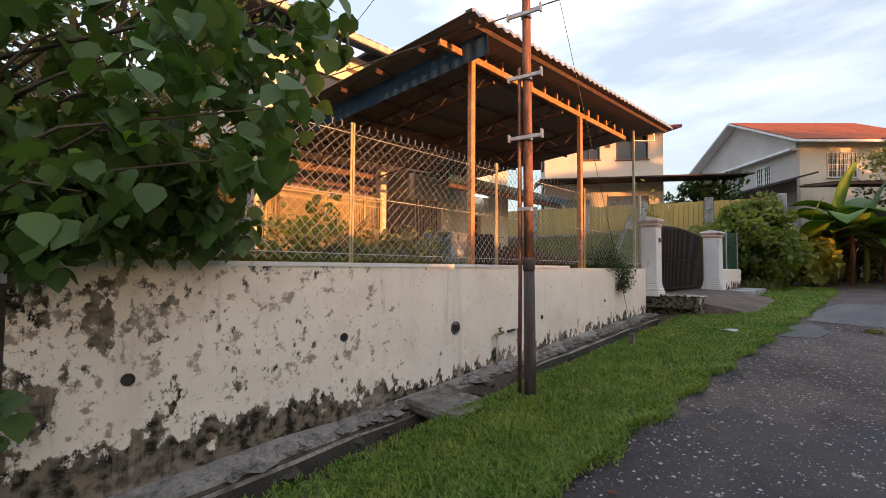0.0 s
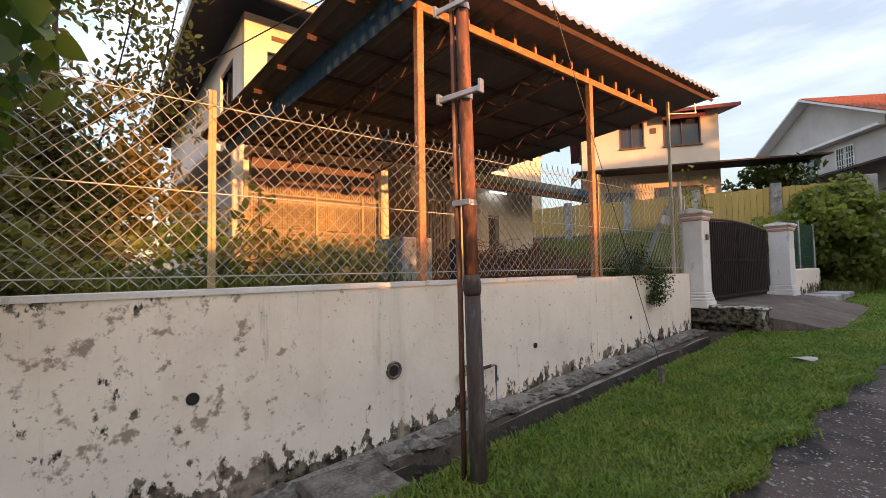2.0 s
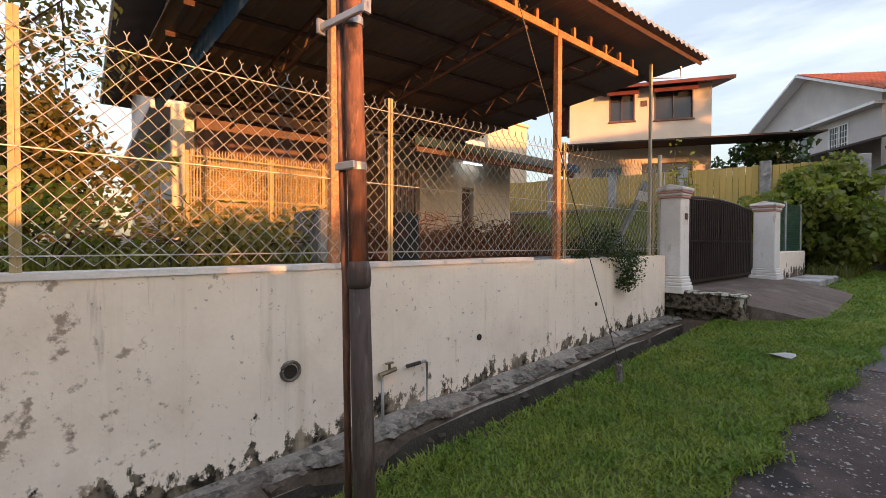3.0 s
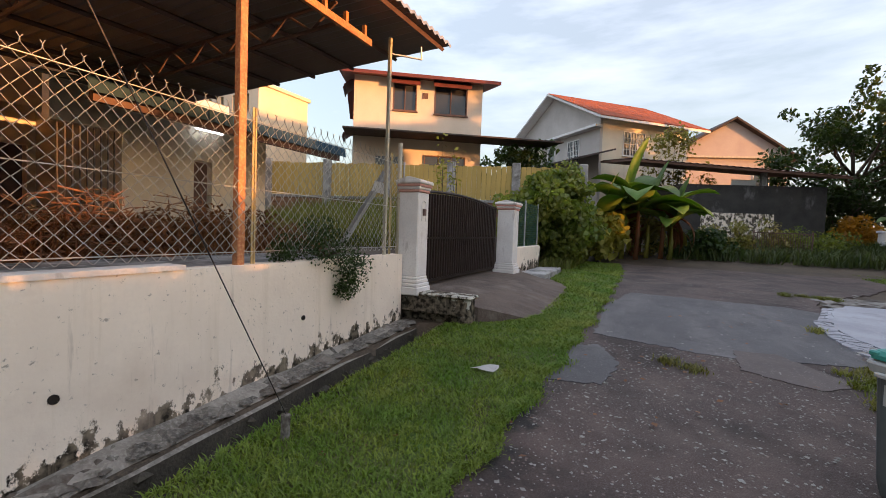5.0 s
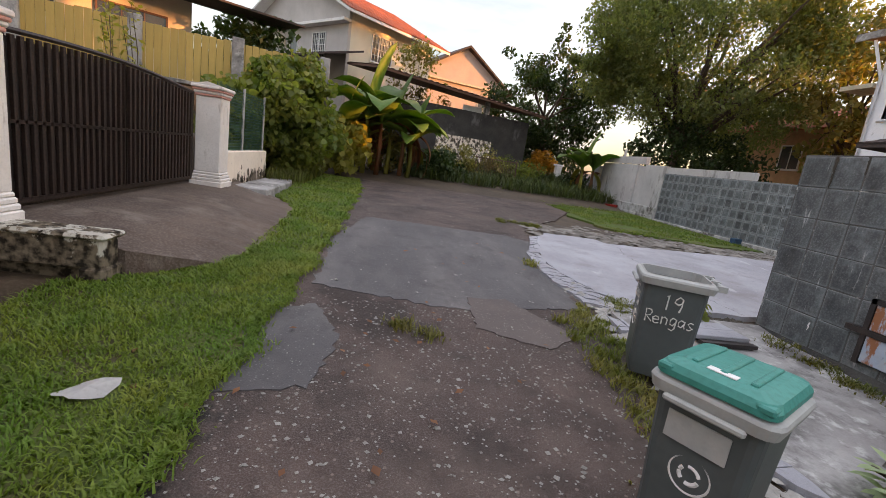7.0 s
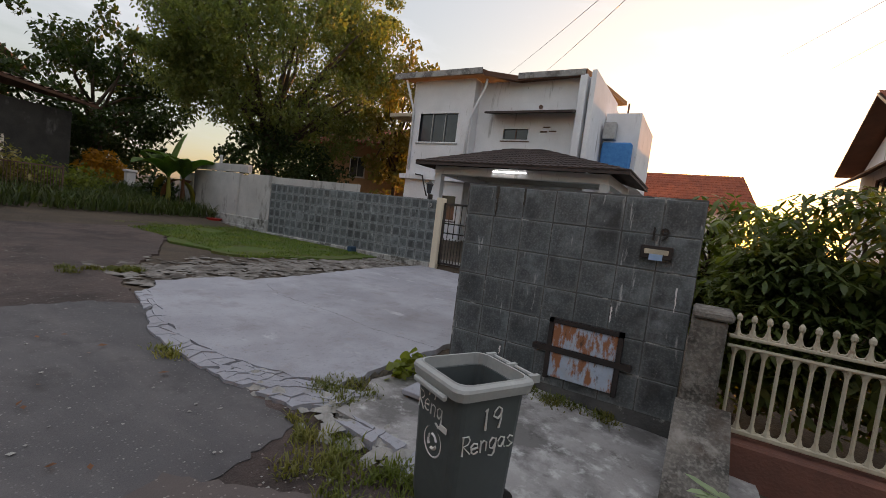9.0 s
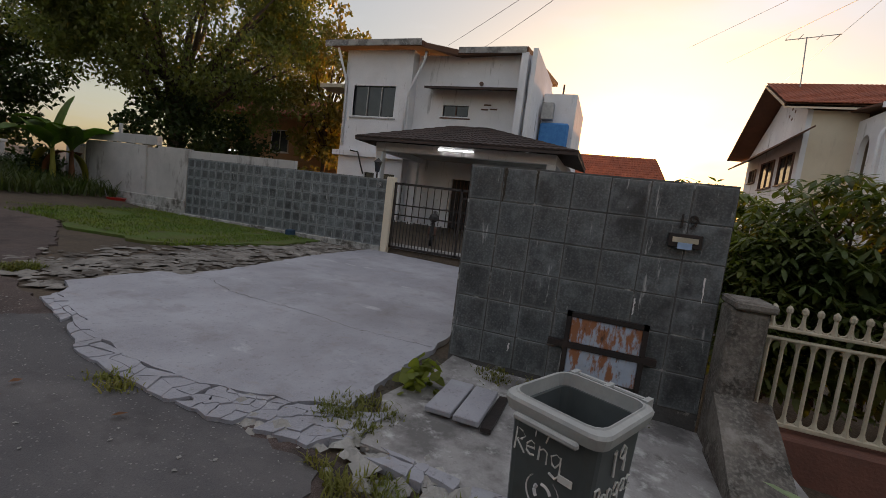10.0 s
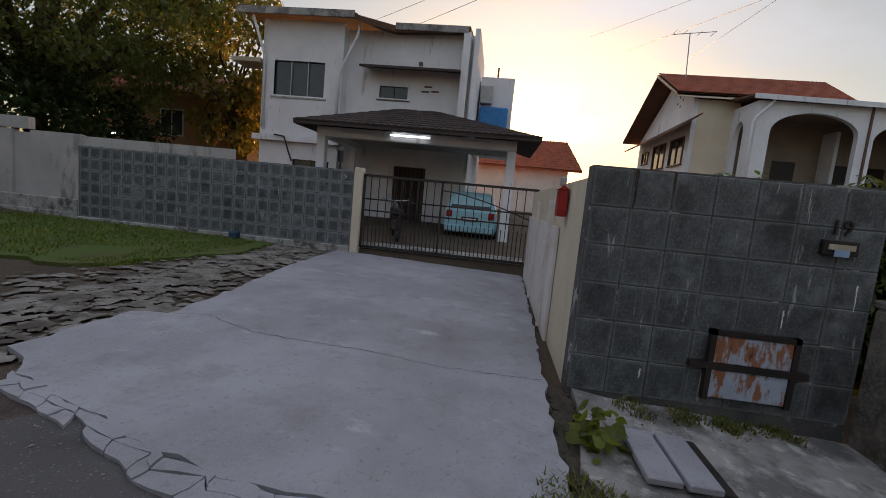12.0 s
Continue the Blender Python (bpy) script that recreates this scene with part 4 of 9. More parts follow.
# weep holes
for y, z, r in ((0.55, 0.79, 0.042), (2.09, 0.885, 0.04), (3.50, 0.83, 0.05), (5.24, 0.82, 0.03), (7.2, 0.95, 0.025)):
    bm = bmesh.new()
    rod(bm, (-3.36, y, z), (-3.296, y, z), r, seg=14, cap=False)
    rod(bm, (-3.30, y, z), (-3.2965, y, z), r * 0.92, seg=14)
    solid("weep_hole", bm, M["gate_black"], "dark round drain hole through the white wall", "drain hole", group="weep holes")


# pale rim of cement round the third hole
bm = bmesh.new()
tube(bm, [(-3.297, 3.5 + 0.062 * math.cos(a), 0.835 + 0.062 * math.sin(a)) for a in lin(0, 2 * math.pi, 14)], 0.012, seg=6)
solid("hole_rim", bm, M["old_concrete"], "crumbling cement rim round a drain hole", "drain hole rim", kind="structure")

# ---- gate pillars and gate ----
def gate_pillar(x, y, z0, label, marks, h=0.19):
    """h: half the width of the shaft; plinth and capital follow it."""
    k = h / 0.15
    p = thing("gate_pillar", label, "gate pillar", group="gate pillars", at=(x, y, z0))
    part("shaft", boxes((-h, h, -h, h, 0.2, 1.34), bevel=0.012), M["pillar_white"], p)
    bm = bmesh.new()
    for w, za, zb in ((0.195, -0.05, 0.06), (0.182, 0.06, 0.11), (0.17, 0.11, 0.16), (0.16, 0.16, 0.2)):
        box(bm, -w * k, w * k, -w * k, w * k, za, zb, bevel=0.012)
    part("plinth", bm, M["pillar_white"], p, "moulded white plinth")
    bm = bmesh.new()
    for w, za, zb in ((0.162, 1.34, 1.375), (0.185, 1.415, 1.45)):
        box(bm, -w * k, w * k, -w * k, w * k, za, zb, bevel=0.01)
    part("cap", bm, M["pink"], p, "faded pink moulded capital")
    bm = bmesh.new()
    for w, za, zb in ((0.172, 1.375, 1.415), (0.198, 1.45, 1.5)):
        box(bm, -w * k, w * k, -w * k, w * k, za, zb, bevel=0.012)
    prism(bm, [(-0.19 * k, 1.5), (0.19 * k, 1.5), (0.0, 1.55)], "y", -0.19 * k, 0.19 * k)
    part("cap_band", bm, M["pillar_white"], p)
    # arched moulding on the street face
    bm = bmesh.new()
    e, r = h + 0.002, h * 0.4
    pts = [(e, -r, 0.95), (e, -r, 1.17)] + [(e, -r * math.cos(a), 1.17 + r * math.sin(a)) for a in lin(0.2, math.pi - 0.2, 7)] + [(e, r, 1.17), (e, r, 0.95)]
    tube(bm, pts, 0.007, seg=5)
    part("moulding", bm, M["pillar_white"], p)
    if marks:
        part("bell_box", boxes((h, h + 0.028, -0.035, 0.035, 1.03, 1.12), bevel=0.006), M["steel_dark"], p, "small brown bell box")
    return p


gate_pillar(-3.25, 9.25, 1.0, "white gate pillar with pink capital and bell box", True, 0.15)
gate_pillar(-3.08, 13.2, 0.98, "white gate pillar with pink capital beside low wall", False, 0.185)
gate = thing("driveway_gate", "closed dark brown steel gate of upright bars", "gate", at=(-3.3, 11.4, 1.05))
bm = bmesh.new()
GA, GB = 9.44, 12.98
for (a, b, c, d) in ((GA, GB, 1.05, 1.09), (GA, GB, 1.7, 1.73), (GA, GA + 0.04, 1.05, 2.4), (GB - 0.04, GB, 1.05, 2.34), (11.2, 11.24, 1.05, 2.44)):
    box(bm, -3.32, -3.28, a, b, c, d)
tube(bm, [(-3.3, y, 2.39 - 0.05 * (y - GA) / (GB - GA) + 0.08 * math.sin(math.pi * (y - GA) / (GB - GA))) for y in lin(GA, GB, 12)], 0.025, seg=6)
wpart("gate_frame", bm, M["gate_brown"], gate)
for k in range(37):
    y = GA + 0.07 + k * 0.0945
    zt = 2.36 - 0.05 * (y - GA) / (GB - GA) + 0.08 * math.sin(math.pi * (y - GA) / (GB - GA))
    bm = boxes((-3.315, -3.28, y, y + 0.04, 1.07, zt), bevel=0.004)
    wpart("bar", bm, M["gate_brown"], gate)
bm = boxes((-3.36, -3.345, GA + 0.05, GB - 0.05, 1.08, 2.36))
wpart("backing", bm, M["gate_black"], gate, "dark sheet behind the bars")

# grey plumbing pipes and lean-to strut beside the pillar
bm = bmesh.new()
rod(bm, (-3.42, 9.12, 1.45), (-3.42, 9.12, 3.0), 0.03, seg=8)
solid("pipe_post", bm, M["ivory"], "upright rust-stained pipe beside the gate pillar", "pipe", smooth=True)
bm = bmesh.new()
rod(bm, (-3.38, 9.17, 1.45), (-3.38, 9.17, 2.75), 0.014, seg=6)
solid("conduit_pipe", bm, M["galv"], "slim grey conduit beside the gate pillar", "pipe", smooth=True)
bm = bmesh.new()
box(bm, -0.03, 0.03, -0.03, 0.03, 0, 1.42, m=Matrix.Translation((-3.55, 8.0, 1.55)) @ Matrix.Rotation(radians(-43), 4, "X"))
solid("leaning_batten", bm, M["galv"], "weathered batten leaning in the yard fence", "batten")
bm = bmesh.new()
box(bm, -0.1, 0.1, -0.008, 0.008, -0.07, 0.07, m=Matrix.Translation((-3.48, 8.74, 2.36)) @ Matrix.Rotation(radians(20), 4, "Y") @ Matrix.Rotation(radians(60), 4, "Z"))
solid("paper_notice", bm, M["white"], "crumpled white notice tied to the fence", "notice")

# low white wall beyond the gate with green mesh fence
bm = boxes((-3.2, -3.04, 13.42, 16.3, 0.7, 1.5), bevel=0.02)
solid("wall_low", bm, M["white_mould"], "low stained white wall beyond the gate", "wall", kind="structure")
bm = boxes((-2.9, -2.3, 13.6, 15.6, 0.75, 0.95), (-2.85, -2.45, 15.7, 16.4, 0.75, 0.92), bevel=0.02)
solid("drain_cover", bm, M["concrete"], "loose concrete slab by the low wall", "concrete slab")
gf = thing("mesh_fence", "green wire mesh fence panel above the low wall", "fence", at=(-3.12, 14.5, 1.5))
bm = bmesh.new()
for k in range(50):
    y = 13.45 + k * 0.055
    rod(bm, (-3.12, y, 1.5), (-3.12, y, 2.6), 0.004, seg=4, cap=False)
for k in range(20):
    z = 1.52 + k * 0.055
    rod(bm, (-3.12, 13.45, z), (-3.12, 16.2, z), 0.004, seg=4, cap=False)
wpart("netting", bm, mat("green_wire", (0.02, 0.065, 0.045), (0.03, 0.085, 0.055), bump=0, rough=0.5), gf)
for y in (14.8, 16.2):
    bm = bmesh.new()
    rod(bm, (-3.12, y, 1.4), (-3.12, y, 2.65), 0.025, seg=8)
    wpart("post", bm, M["galv"], gf)


# ---- windows and house parts ----
def window(parent, axis, at, out, u0, u1, z0, z1, bars=2, frame_mat=None, awning=None, grille=False, depth=0.06):
    """A window in a wall plane: pane, frame with mullions, sill. out is the sign of the outward normal."""
    frame_mat = frame_mat or M["white"]

    def b(bm, ua, ub, za, zb, d0, d1):
        lo, hi = sorted((at + out * d0, at + out * d1))
        if axis == "x":
            box(bm, lo, hi, ua, ub, za, zb)
        else:
            box(bm, ua, ub, lo, hi, za, zb)
    bm = bmesh.new()
    b(bm, u0, u1, z0, z1, -0.05, 0.012)
    win = part("window", bm, M["window_dark"], parent, "dark glass window")
    bm = bmesh.new()
    f = 0.05
    for ua, ub, za, zb in ((u0 - f, u0, z0 - f, z1 + f), (u1, u1 + f, z0 - f, z1 + f), (u0, u1, z1, z1 + f), (u0, u1, z0 - f, z0)):
        b(bm, ua, ub, za, zb, -0.02, depth)
    for k in range(1, bars):
        u = u0 + (u1 - u0) * k / bars
        b(bm, u - 0.02, u + 0.02, z0, z1, -0.02, depth * 0.7)
    part("frame", bm, frame_mat, win)
    bm = bmesh.new()
    b(bm, u0 - 0.1, u1 + 0.1, z0 - f - 0.05, z0 - f, -0.02, depth + 0.06)
    part("sill", bm, frame_mat, win)
    if grille:
        bm = bmesh.new()
        for k in range(1, 7):
            u = u0 + (u1 - u0) * k / 7
            b(bm, u - 0.012, u + 0.012, z0, z1, 0.03, 0.05)
        for k in range(1, 4):
            z = z0 + (z1 - z0) * k / 4
            b(bm, u0, u1, z - 0.012, z + 0.012, 0.03, 0.05)
        part("grille", bm, M["white"], win)
    if awning:
        bm = bmesh.new()
        prof = [(0.0, z1 + 0.35), (0.25, z1 + 0.28), (0.5, z1 + 0.08), (0.55, z1 - 0.1), (0.53, z1 - 0.1), (0.47, z1 + 0.06), (0.24, z1 + 0.24), (0.0, z1 + 0.31)]
        pts = [(at + out * d, z) for d, z in prof]
        if axis == "x":
            prism(bm, [(p[0], p[1]) for p in pts], "y", u0 - 0.15, u1 + 0.15)
        else:
            bm2 = bmesh.new()
            prism(bm2, [(p[0], p[1]) for p in pts], "x", u0 - 0.15, u1 + 0.15)
            bm.free()
            bm = bm2
        part("awning", bm, awning, win, "faded red window awning")
    return win


def tiled_slope(bm, p00, p01, p10, p11, rows, cols, lift=0.03, thick=0.02):
    """Rows of overlapping roof tiles on a slope. p00-p01 the eave, p10-p11 the ridge."""
    a, b, c, d = (Vector(p) for p in (p00, p01, p10, p11))
    nrm = ((b - a).cross(c - a)).normalized()
    if nrm.z < 0:
        nrm = -nrm
    for i in range(rows):
        f0, f1 = i / rows, (i + 1.12) / rows
        la, lb, ha, hb = a.lerp(c, f0), b.lerp(d, f0), a.lerp(c, min(f1, 1)), b.lerp(d, min(f1, 1))
        for j in range(cols):
            g0, g1 = j / cols, (j + 1) / cols
            q = [la.lerp(lb, g0) + nrm * (lift + thick), la.lerp(lb, (g0 + g1) / 2) + nrm * (lift + thick * 2.2), la.lerp(lb, g1) + nrm * (lift + thick),
                 ha.lerp(hb, g1) + nrm * lift, ha.lerp(hb, (g0 + g1) / 2) + nrm * (lift + thick * 1.2), ha.lerp(hb, g0) + nrm * lift]
            v = [bm.verts.new(p) for p in q]
            bm.faces.new((v[0], v[1], v[4], v[5]))
            bm.faces.new((v[1], v[2], v[3], v[4]))
            w = [bm.verts.new(p - nrm * (lift + thick)) for p in (q[0], q[1], q[2])]
            bm.faces.new((w[0], w[1], v[1], v[0]))
            bm.faces.new((w[1], w[2], v[2], v[1]))
    return bm


def slab_roof(bm, pts, thick=0.12):
    """A flat plate through the points, thickened downwards."""
    top = [bm.verts.new(p) for p in pts]
    low = [bm.verts.new((p[0], p[1], p[2] - thick)) for p in pts]
    n = len(pts)
    bm.faces.new(top)
    bm.faces.new(low[::-1])
    for i in range(n):
        bm.faces.new((low[i], low[(i + 1) % n], top[(i + 1) % n], top[i]))
    bmesh.ops.recalc_face_normals(bm, faces=bm.faces[:])
    return bm


# ---- the old house behind the fence ----
hl = thing("house", "cream two-storey house with tiled roof behind the fence", "house", group="houses", at=(-9.6, 8.0, 1.42))


def hp(name, bm, material, label="", smooth=False):
    return wpart(name, bm, material, hl, label, smooth)


hl_in = Matrix.Translation((9.6, -8.0, -1.42))
bm = bmesh.new()
wall_panel(bm, "x", -12.2, -0.2, 4.1, 8.75, 1.42, 4.1, holes=((7.3, 8.6, 1.42, 3.3),))
hp("wall", bm, M["cream"])
bm = bmesh.new()
wall_panel(bm, "x", -8.5, -0.2, 8.42, 11.5, 1.42, 4.0, holes=((9.72, 10.12, 1.42, 3.05),))
hp("wall", bm, M["cream"])
hp("wall", boxes((-14, -8.7, 11.3, 11.5, 1.42, 4.0)), M["cream"])
hp("wall", boxes((-12.2, -8.7, 8.752, 8.95, 1.42, 4.0)), M["cream"])
hp("wall", boxes((-20.5, -9.9, 3.9, 4.1, 1.42, 4.25)), M["white"], "white side wall")
bm = bmesh.new()
wall_panel(bm, "x", -9.5, -0.2, 3.9, 10.4, 4.25, 6.95, holes=((4.35, 6.6, 5.1, 6.25),))
hp("wall", bm, M["cream"])
bm = bmesh.new()
wall_panel(bm, "y", 3.9, 0.2, -20.5, -9.7, 4.25, 6.95, holes=((-11.7, -10.45, 5.05, 6.35),))
hp("wall", bm, M["white"])
hp("wall", boxes((-20.5, -9.7, 10.2, 10.4, 4.0, 6.95)), M["cream"])
hp("wall", boxes((-20.7, -20.5, 3.9, 10.4, 1.42, 6.95)), M["cream"])
hp("slab", boxes((-20.5, -8.5, 3.9, 10.5, 4.1, 4.27)), M["white"], "projecting floor slab")
# dark sheet added for the shade of the open porch above the grille
hp("porch_transom", boxes((-9.72, -9.66, 4.1, 6.95, 3.3, 4.1)), M["steel_dark"], "dark sheet standing in for porch shade above the grille")
# back room wall coloured dark so the openings look shaded
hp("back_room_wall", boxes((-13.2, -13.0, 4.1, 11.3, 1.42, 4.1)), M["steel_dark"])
hp("beam_end", boxes((-9.9, -9.45, 3.55, 3.895, 4.05, 4.75), bevel=0.02), M["white"], "white concrete beam end")
hp("ledge", boxes((-20.5, -9.9, 3.4, 3.895, 4.1, 4.25), bevel=0.02), M["white"], "narrow concrete ledge along the side")
for u0, u1 in ((4.35, 5.1), (5.12, 5.85), (5.87, 6.6)):
    hp("vent", boxes((-9.49, -9.48, u0 + 0.08, u1 - 0.12, 6.5, 6.6)), M["steel_dark"])
for w in (("x", -9.62, 1, 4.35, 6.6, 5.1, 6.25, 3),):
    ob = window(hl, *w, frame_mat=M["ivory"])
    ob.matrix_parent_inverse = hl_in
ob = window(hl, "y", 4.02, -1, -11.7, -10.45, 5.05, 6.35, 3, frame_mat=M["steel_dark"])
ob.matrix_parent_inverse = hl_in
hp("lintel", boxes((-8.7, -8.5, 7.42, 8.415, 3.3, 4.0)), M["cream"])
for k in range(9):
    hp("grille_bar", boxes((-8.62, -8.6, 7.55 + k * 0.1, 7.57 + k * 0.1, 1.42, 3.3)), M["gate_black"])
hp("door", boxes((-8.68, -8.62, 9.74, 10.1, 1.42, 3.03), bevel=0.01), M["steel_dark"], "brown timber door")
bm = bmesh.new()
E0 = 6.95
for pts in (((-21.4, 3.0, E0), (-8.6, 3.0, E0), (-11.5, 6.2, 8.5), (-18.2, 6.2, 8.5)), ((-8.6, 3.0, E0), (-8.6, 11.2, E0), (-11.5, 8.0, 8.5), (-11.5, 6.2, 8.5)),
            ((-8.6, 11.2, E0), (-21.4, 11.2, E0), (-18.2, 8.0, 8.5), (-11.5, 8.0, 8.5)), ((-21.4, 11.2, E0), (-21.4, 3.0, E0), (-18.2, 6.2, 8.5), (-18.2, 8.0, 8.5))):
    slab_roof(bm, pts, 0.1)
hp("roof", bm, M["roof_brown"], "hipped roof with dark soffit")
bm = bmesh.new()
tiled_slope(bm, (-8.6, 3.0, E0), (-8.6, 11.2, E0), (-11.5, 6.2, 8.5), (-11.5, 8.0, 8.5), 12, 34)
tiled_slope(bm, (-8.6, 3.0, E0), (-21.4, 3.0, E0), (-11.5, 6.2, 8.5), (-18.2, 6.2, 8.5), 12, 34)
hp("tiles", bm, M["roof_red"], "weathered red roof tiles")
hp("fascia", boxes((-8.62, -8.57, 3.0, 11.2, 6.85, 6.99), (-21.4, -8.62, 2.97, 3.02, 6.85, 6.99)), M["ivory"], "pale timber fascia board")
hp("post", boxes((-9.5, -9.3, 3.65, 3.85, 1.42, 4.1), bevel=0.02), M["cream"], "square porch post")
hp("post", boxes((-9.5, -9.3, 6.95, 7.15, 1.42, 4.1), bevel=0.02), M["cream"], "square porch post")
# lower blue porch roof at the far corner
bm = bmesh.new()
slab_roof(bm, ((-8.49, 7.2, 3.98), (-7.05, 7.2, 3.66), (-7.05, 12.5, 3.66), (-8.49, 12.5, 3.98)), 0.05)
hp("porch_roof", bm, M["blue_sheet"], "blue corrugated porch roof")
verts, faces = [], []
for k in range(121):
    y = 7.2 + 5.35 * k / 120
    w = 0.02 * math.sin(k * math.pi / 2)
    verts += [(-7.0 + w, y, 3.5), (-7.03 + w, y, 3.7), (-7.5, y, 3.795 + w)]
faces = [q for k in range(120) for q in ((3 * k, 3 * k + 1, 3 * k + 4, 3 * k + 3), (3 * k + 1, 3 * k + 2, 3 * k + 5, 3 * k + 4))]
ob = pydata("porch_valance", verts, faces, mat("blue_valance", (0.045, 0.085, 0.12), (0.03, 0.06, 0.09), rough=0.8, bump=0, spec=0.1), hl, "blue ribbed valance")
sol = ob.modifiers.new("thickness", "SOLIDIFY")
sol.thickness = 0.006
ob.matrix_parent_inverse = hl_in
hp("porch_beam", boxes((-7.2, -7.1, 7.3, 12.45, 3.4, 3.6)), M["steel_dark"])
# stair tower with slots, behind
tw = thing("stair_tower", "pale rendered stair tower with narrow slots", "tower", at=(-15.0, 16.0, 2.6))
bm = bmesh.new()
wall_panel(bm, "y", 16.0, 0.2, -17.0, -13.8, 2.4, 7.05, holes=tuple((-16.6 + k * 0.7, -16.4 + k * 0.7, 6.1, 6.75) for k in range(4)))
wpart("wall", bm, M["cream"], tw)
for b in ((-14.0, -13.8, 16.2, 18.6, 2.4, 7.05), (-17.0, -16.8, 16.2, 18.6, 2.4, 7.05), (-16.8, -14.0, 18.4, 18.6, 2.4, 7.05)):
    wpart("wall", boxes(b), M["cream"], tw)
wpart("cap", boxes((-17.1, -13.7, 15.9, 18.7, 7.05, 7.2), bevel=0.02), M["cream"], tw, "projecting flat cap")
fl2 = thing("fluorescent_lamp", "lit white fluorescent tube under the porch eave", "lamp", at=(-8.3, 9.9, 3.62))
bm = bmesh.new()
rod(bm, (0, -0.3, 0), (0, 0.3, 0), 0.016, seg=8)
part("tube", bm, lamp_mat, fl2)
part("batten", boxes((-0.02, 0.02, -0.33, 0.33, 0.018, 0.05)), M["white"], fl2)

# ornamental grille of the porch
gr = thing("porch_grille", "ornamental cream iron grille across the porch front", "grille", at=(-9.3, 5.3, 1.42))
bm = bmesh.new()
for z in (1.5, 1.95, 2.45, 3.05, 3.2):
    box(bm, -9.32, -9.29, 3.85, 6.95, z, z + 0.03)
for y in (3.85, 5.3, 6.4, 6.92):
    box(bm, -9.33, -9.28, y, y + 0.06, 1.42, 3.3)
wpart("grille_frame", bm, M["yellow_paint"], gr)
for k in range(58):
    y = 3.94 + k * 0.0515
    bm = bmesh.new()
    rod(bm, (-9.305, y, 1.45), (-9.305, y, 3.28), 0.011, seg=5)
    rod(bm, (-9.305, y, 3.28), (-9.305, y, 3.36), 0.018, 0.002, seg=5)
    wpart("bar", bm, M["yellow_paint"], gr)
ring_me = bpy.data.meshes.new("ring")
bm = bmesh.new()
tube(bm, [(0, 0.034 * math.cos(a), 0.034 * math.sin(a)) for a in lin(0, 2 * math.pi, 8)], 0.006, seg=4)
bm.to_mesh(ring_me)
bm.free()
ring_me.materials.append(M["yellow_paint"])
for k in range(37):
    for z in (1.72, 2.05, 2.12, 2.35, 2.62, 3.0, 3.12):
        ob = new("ring", ring_me)
        ob.parent = gr
        ob.matrix_parent_inverse = gr.matrix_basis.inverted()
        ob.matrix_basis = pose(-9.305, 3.99 + k * 0.078, z)
blind = thing("porch_blind", "cream slatted blind behind the porch grille", "blind", at=(-9.6, 5.4, 1.42))
for k in range(26):
    wpart("slat", boxes((-9.6, -9.57, 3.9, 6.9, 1.45 + k * 0.067, 1.505 + k * 0.067)), M["blind"], blind)


# ---- yellow board fence and stone retaining wall ----
yf = thing("board_fence", "tall yellow-brown board fence on a stone retaining wall", "fence", at=(-8, 16.8, 2.85))
A, B = Vector((-14.5, 14.6, 0)), Vector((-2.3, 18.8, 0))
L = (B - A).length
U = (B - A).normalized()
ang = math.degrees(math.atan2(U.y, U.x))
mf = Matrix.Translation(A) @ Matrix.Rotation(radians(ang), 4, "Z")
k = 0
u = 0.0
plank = bpy.data.meshes.new("plank")
bm = boxes((0, 0.155, -0.012, 0.012, 0, 1.12), bevel=0.004)
bm.to_mesh(plank)
bm.free()
plank.materials.append(M["wood_fence"])
rng = random.Random(3)
while u < L:
    ob = new("plank", plank)
    ob.parent = yf
    ob.matrix_parent_inverse = yf.matrix_basis.inverted()
    ob.matrix_basis = mf @ Matrix.Translation((u, rng.uniform(-0.01, 0.01), 2.88 + rng.uniform(-0.02, 0.02)))
    u += 0.163
for u in lin(0.0, L, 6):
    bm = bmesh.new()
    box(bm, u - 0.14, u + 0.14, -0.1, 0.05, 2.2, 4.12, bevel=0.02, m=mf)
    wpart("fence_pillar", bm, M["concrete"], yf, "grey concrete fence pillar")
sw = bmesh.new()
box(sw, 0, L, 0.02, 0.3, 1.3, 2.85, m=mf)
stone_wall = solid("wall_retaining", sw, M["stone"], "reddish rubble stone retaining wall under the board fence", "retaining wall", kind="structure")
bm = bmesh.new()
box(bm, 0, L, -0.06, 0.32, 2.79, 2.87, m=mf)
solid("wall_retaining_coping", bm, M["concrete"], "concrete coping of the stone retaining wall", "coping", kind="structure")


# ---- houses further up the street ----
def house_frame(name, label, x, y, z, rz):
    return thing(name, label, "house", group="houses", at=(x, y, z), rz=rz)


# cream house with red awnings: front along local x, facing local -y
pale = mat("pale_cream", (0.68, 0.6, 0.5), (0.6, 0.52, 0.43), scale=0.8, bump=0.05, spec=0.1)
h1 = house_frame("house", "cream two-storey house with red window awnings", -12.2, 19.7, 2.8, 34)
part("wall", wall_panel(bmesh.new(), "y", 0, 0.2, 0, 5.75, 0, 5.7, holes=((1.75, 2.7, 4.3, 5.4), (3.6, 5.0, 4.25, 5.4))), pale, h1)
for b in ((0, 0.2, 0.2, 7, 0, 5.7), (5.55, 5.75, 0.2, 7, 0, 5.7), (0.2, 5.55, 6.8, 7, 0, 5.7)):
    part("wall", boxes(b), pale, h1)
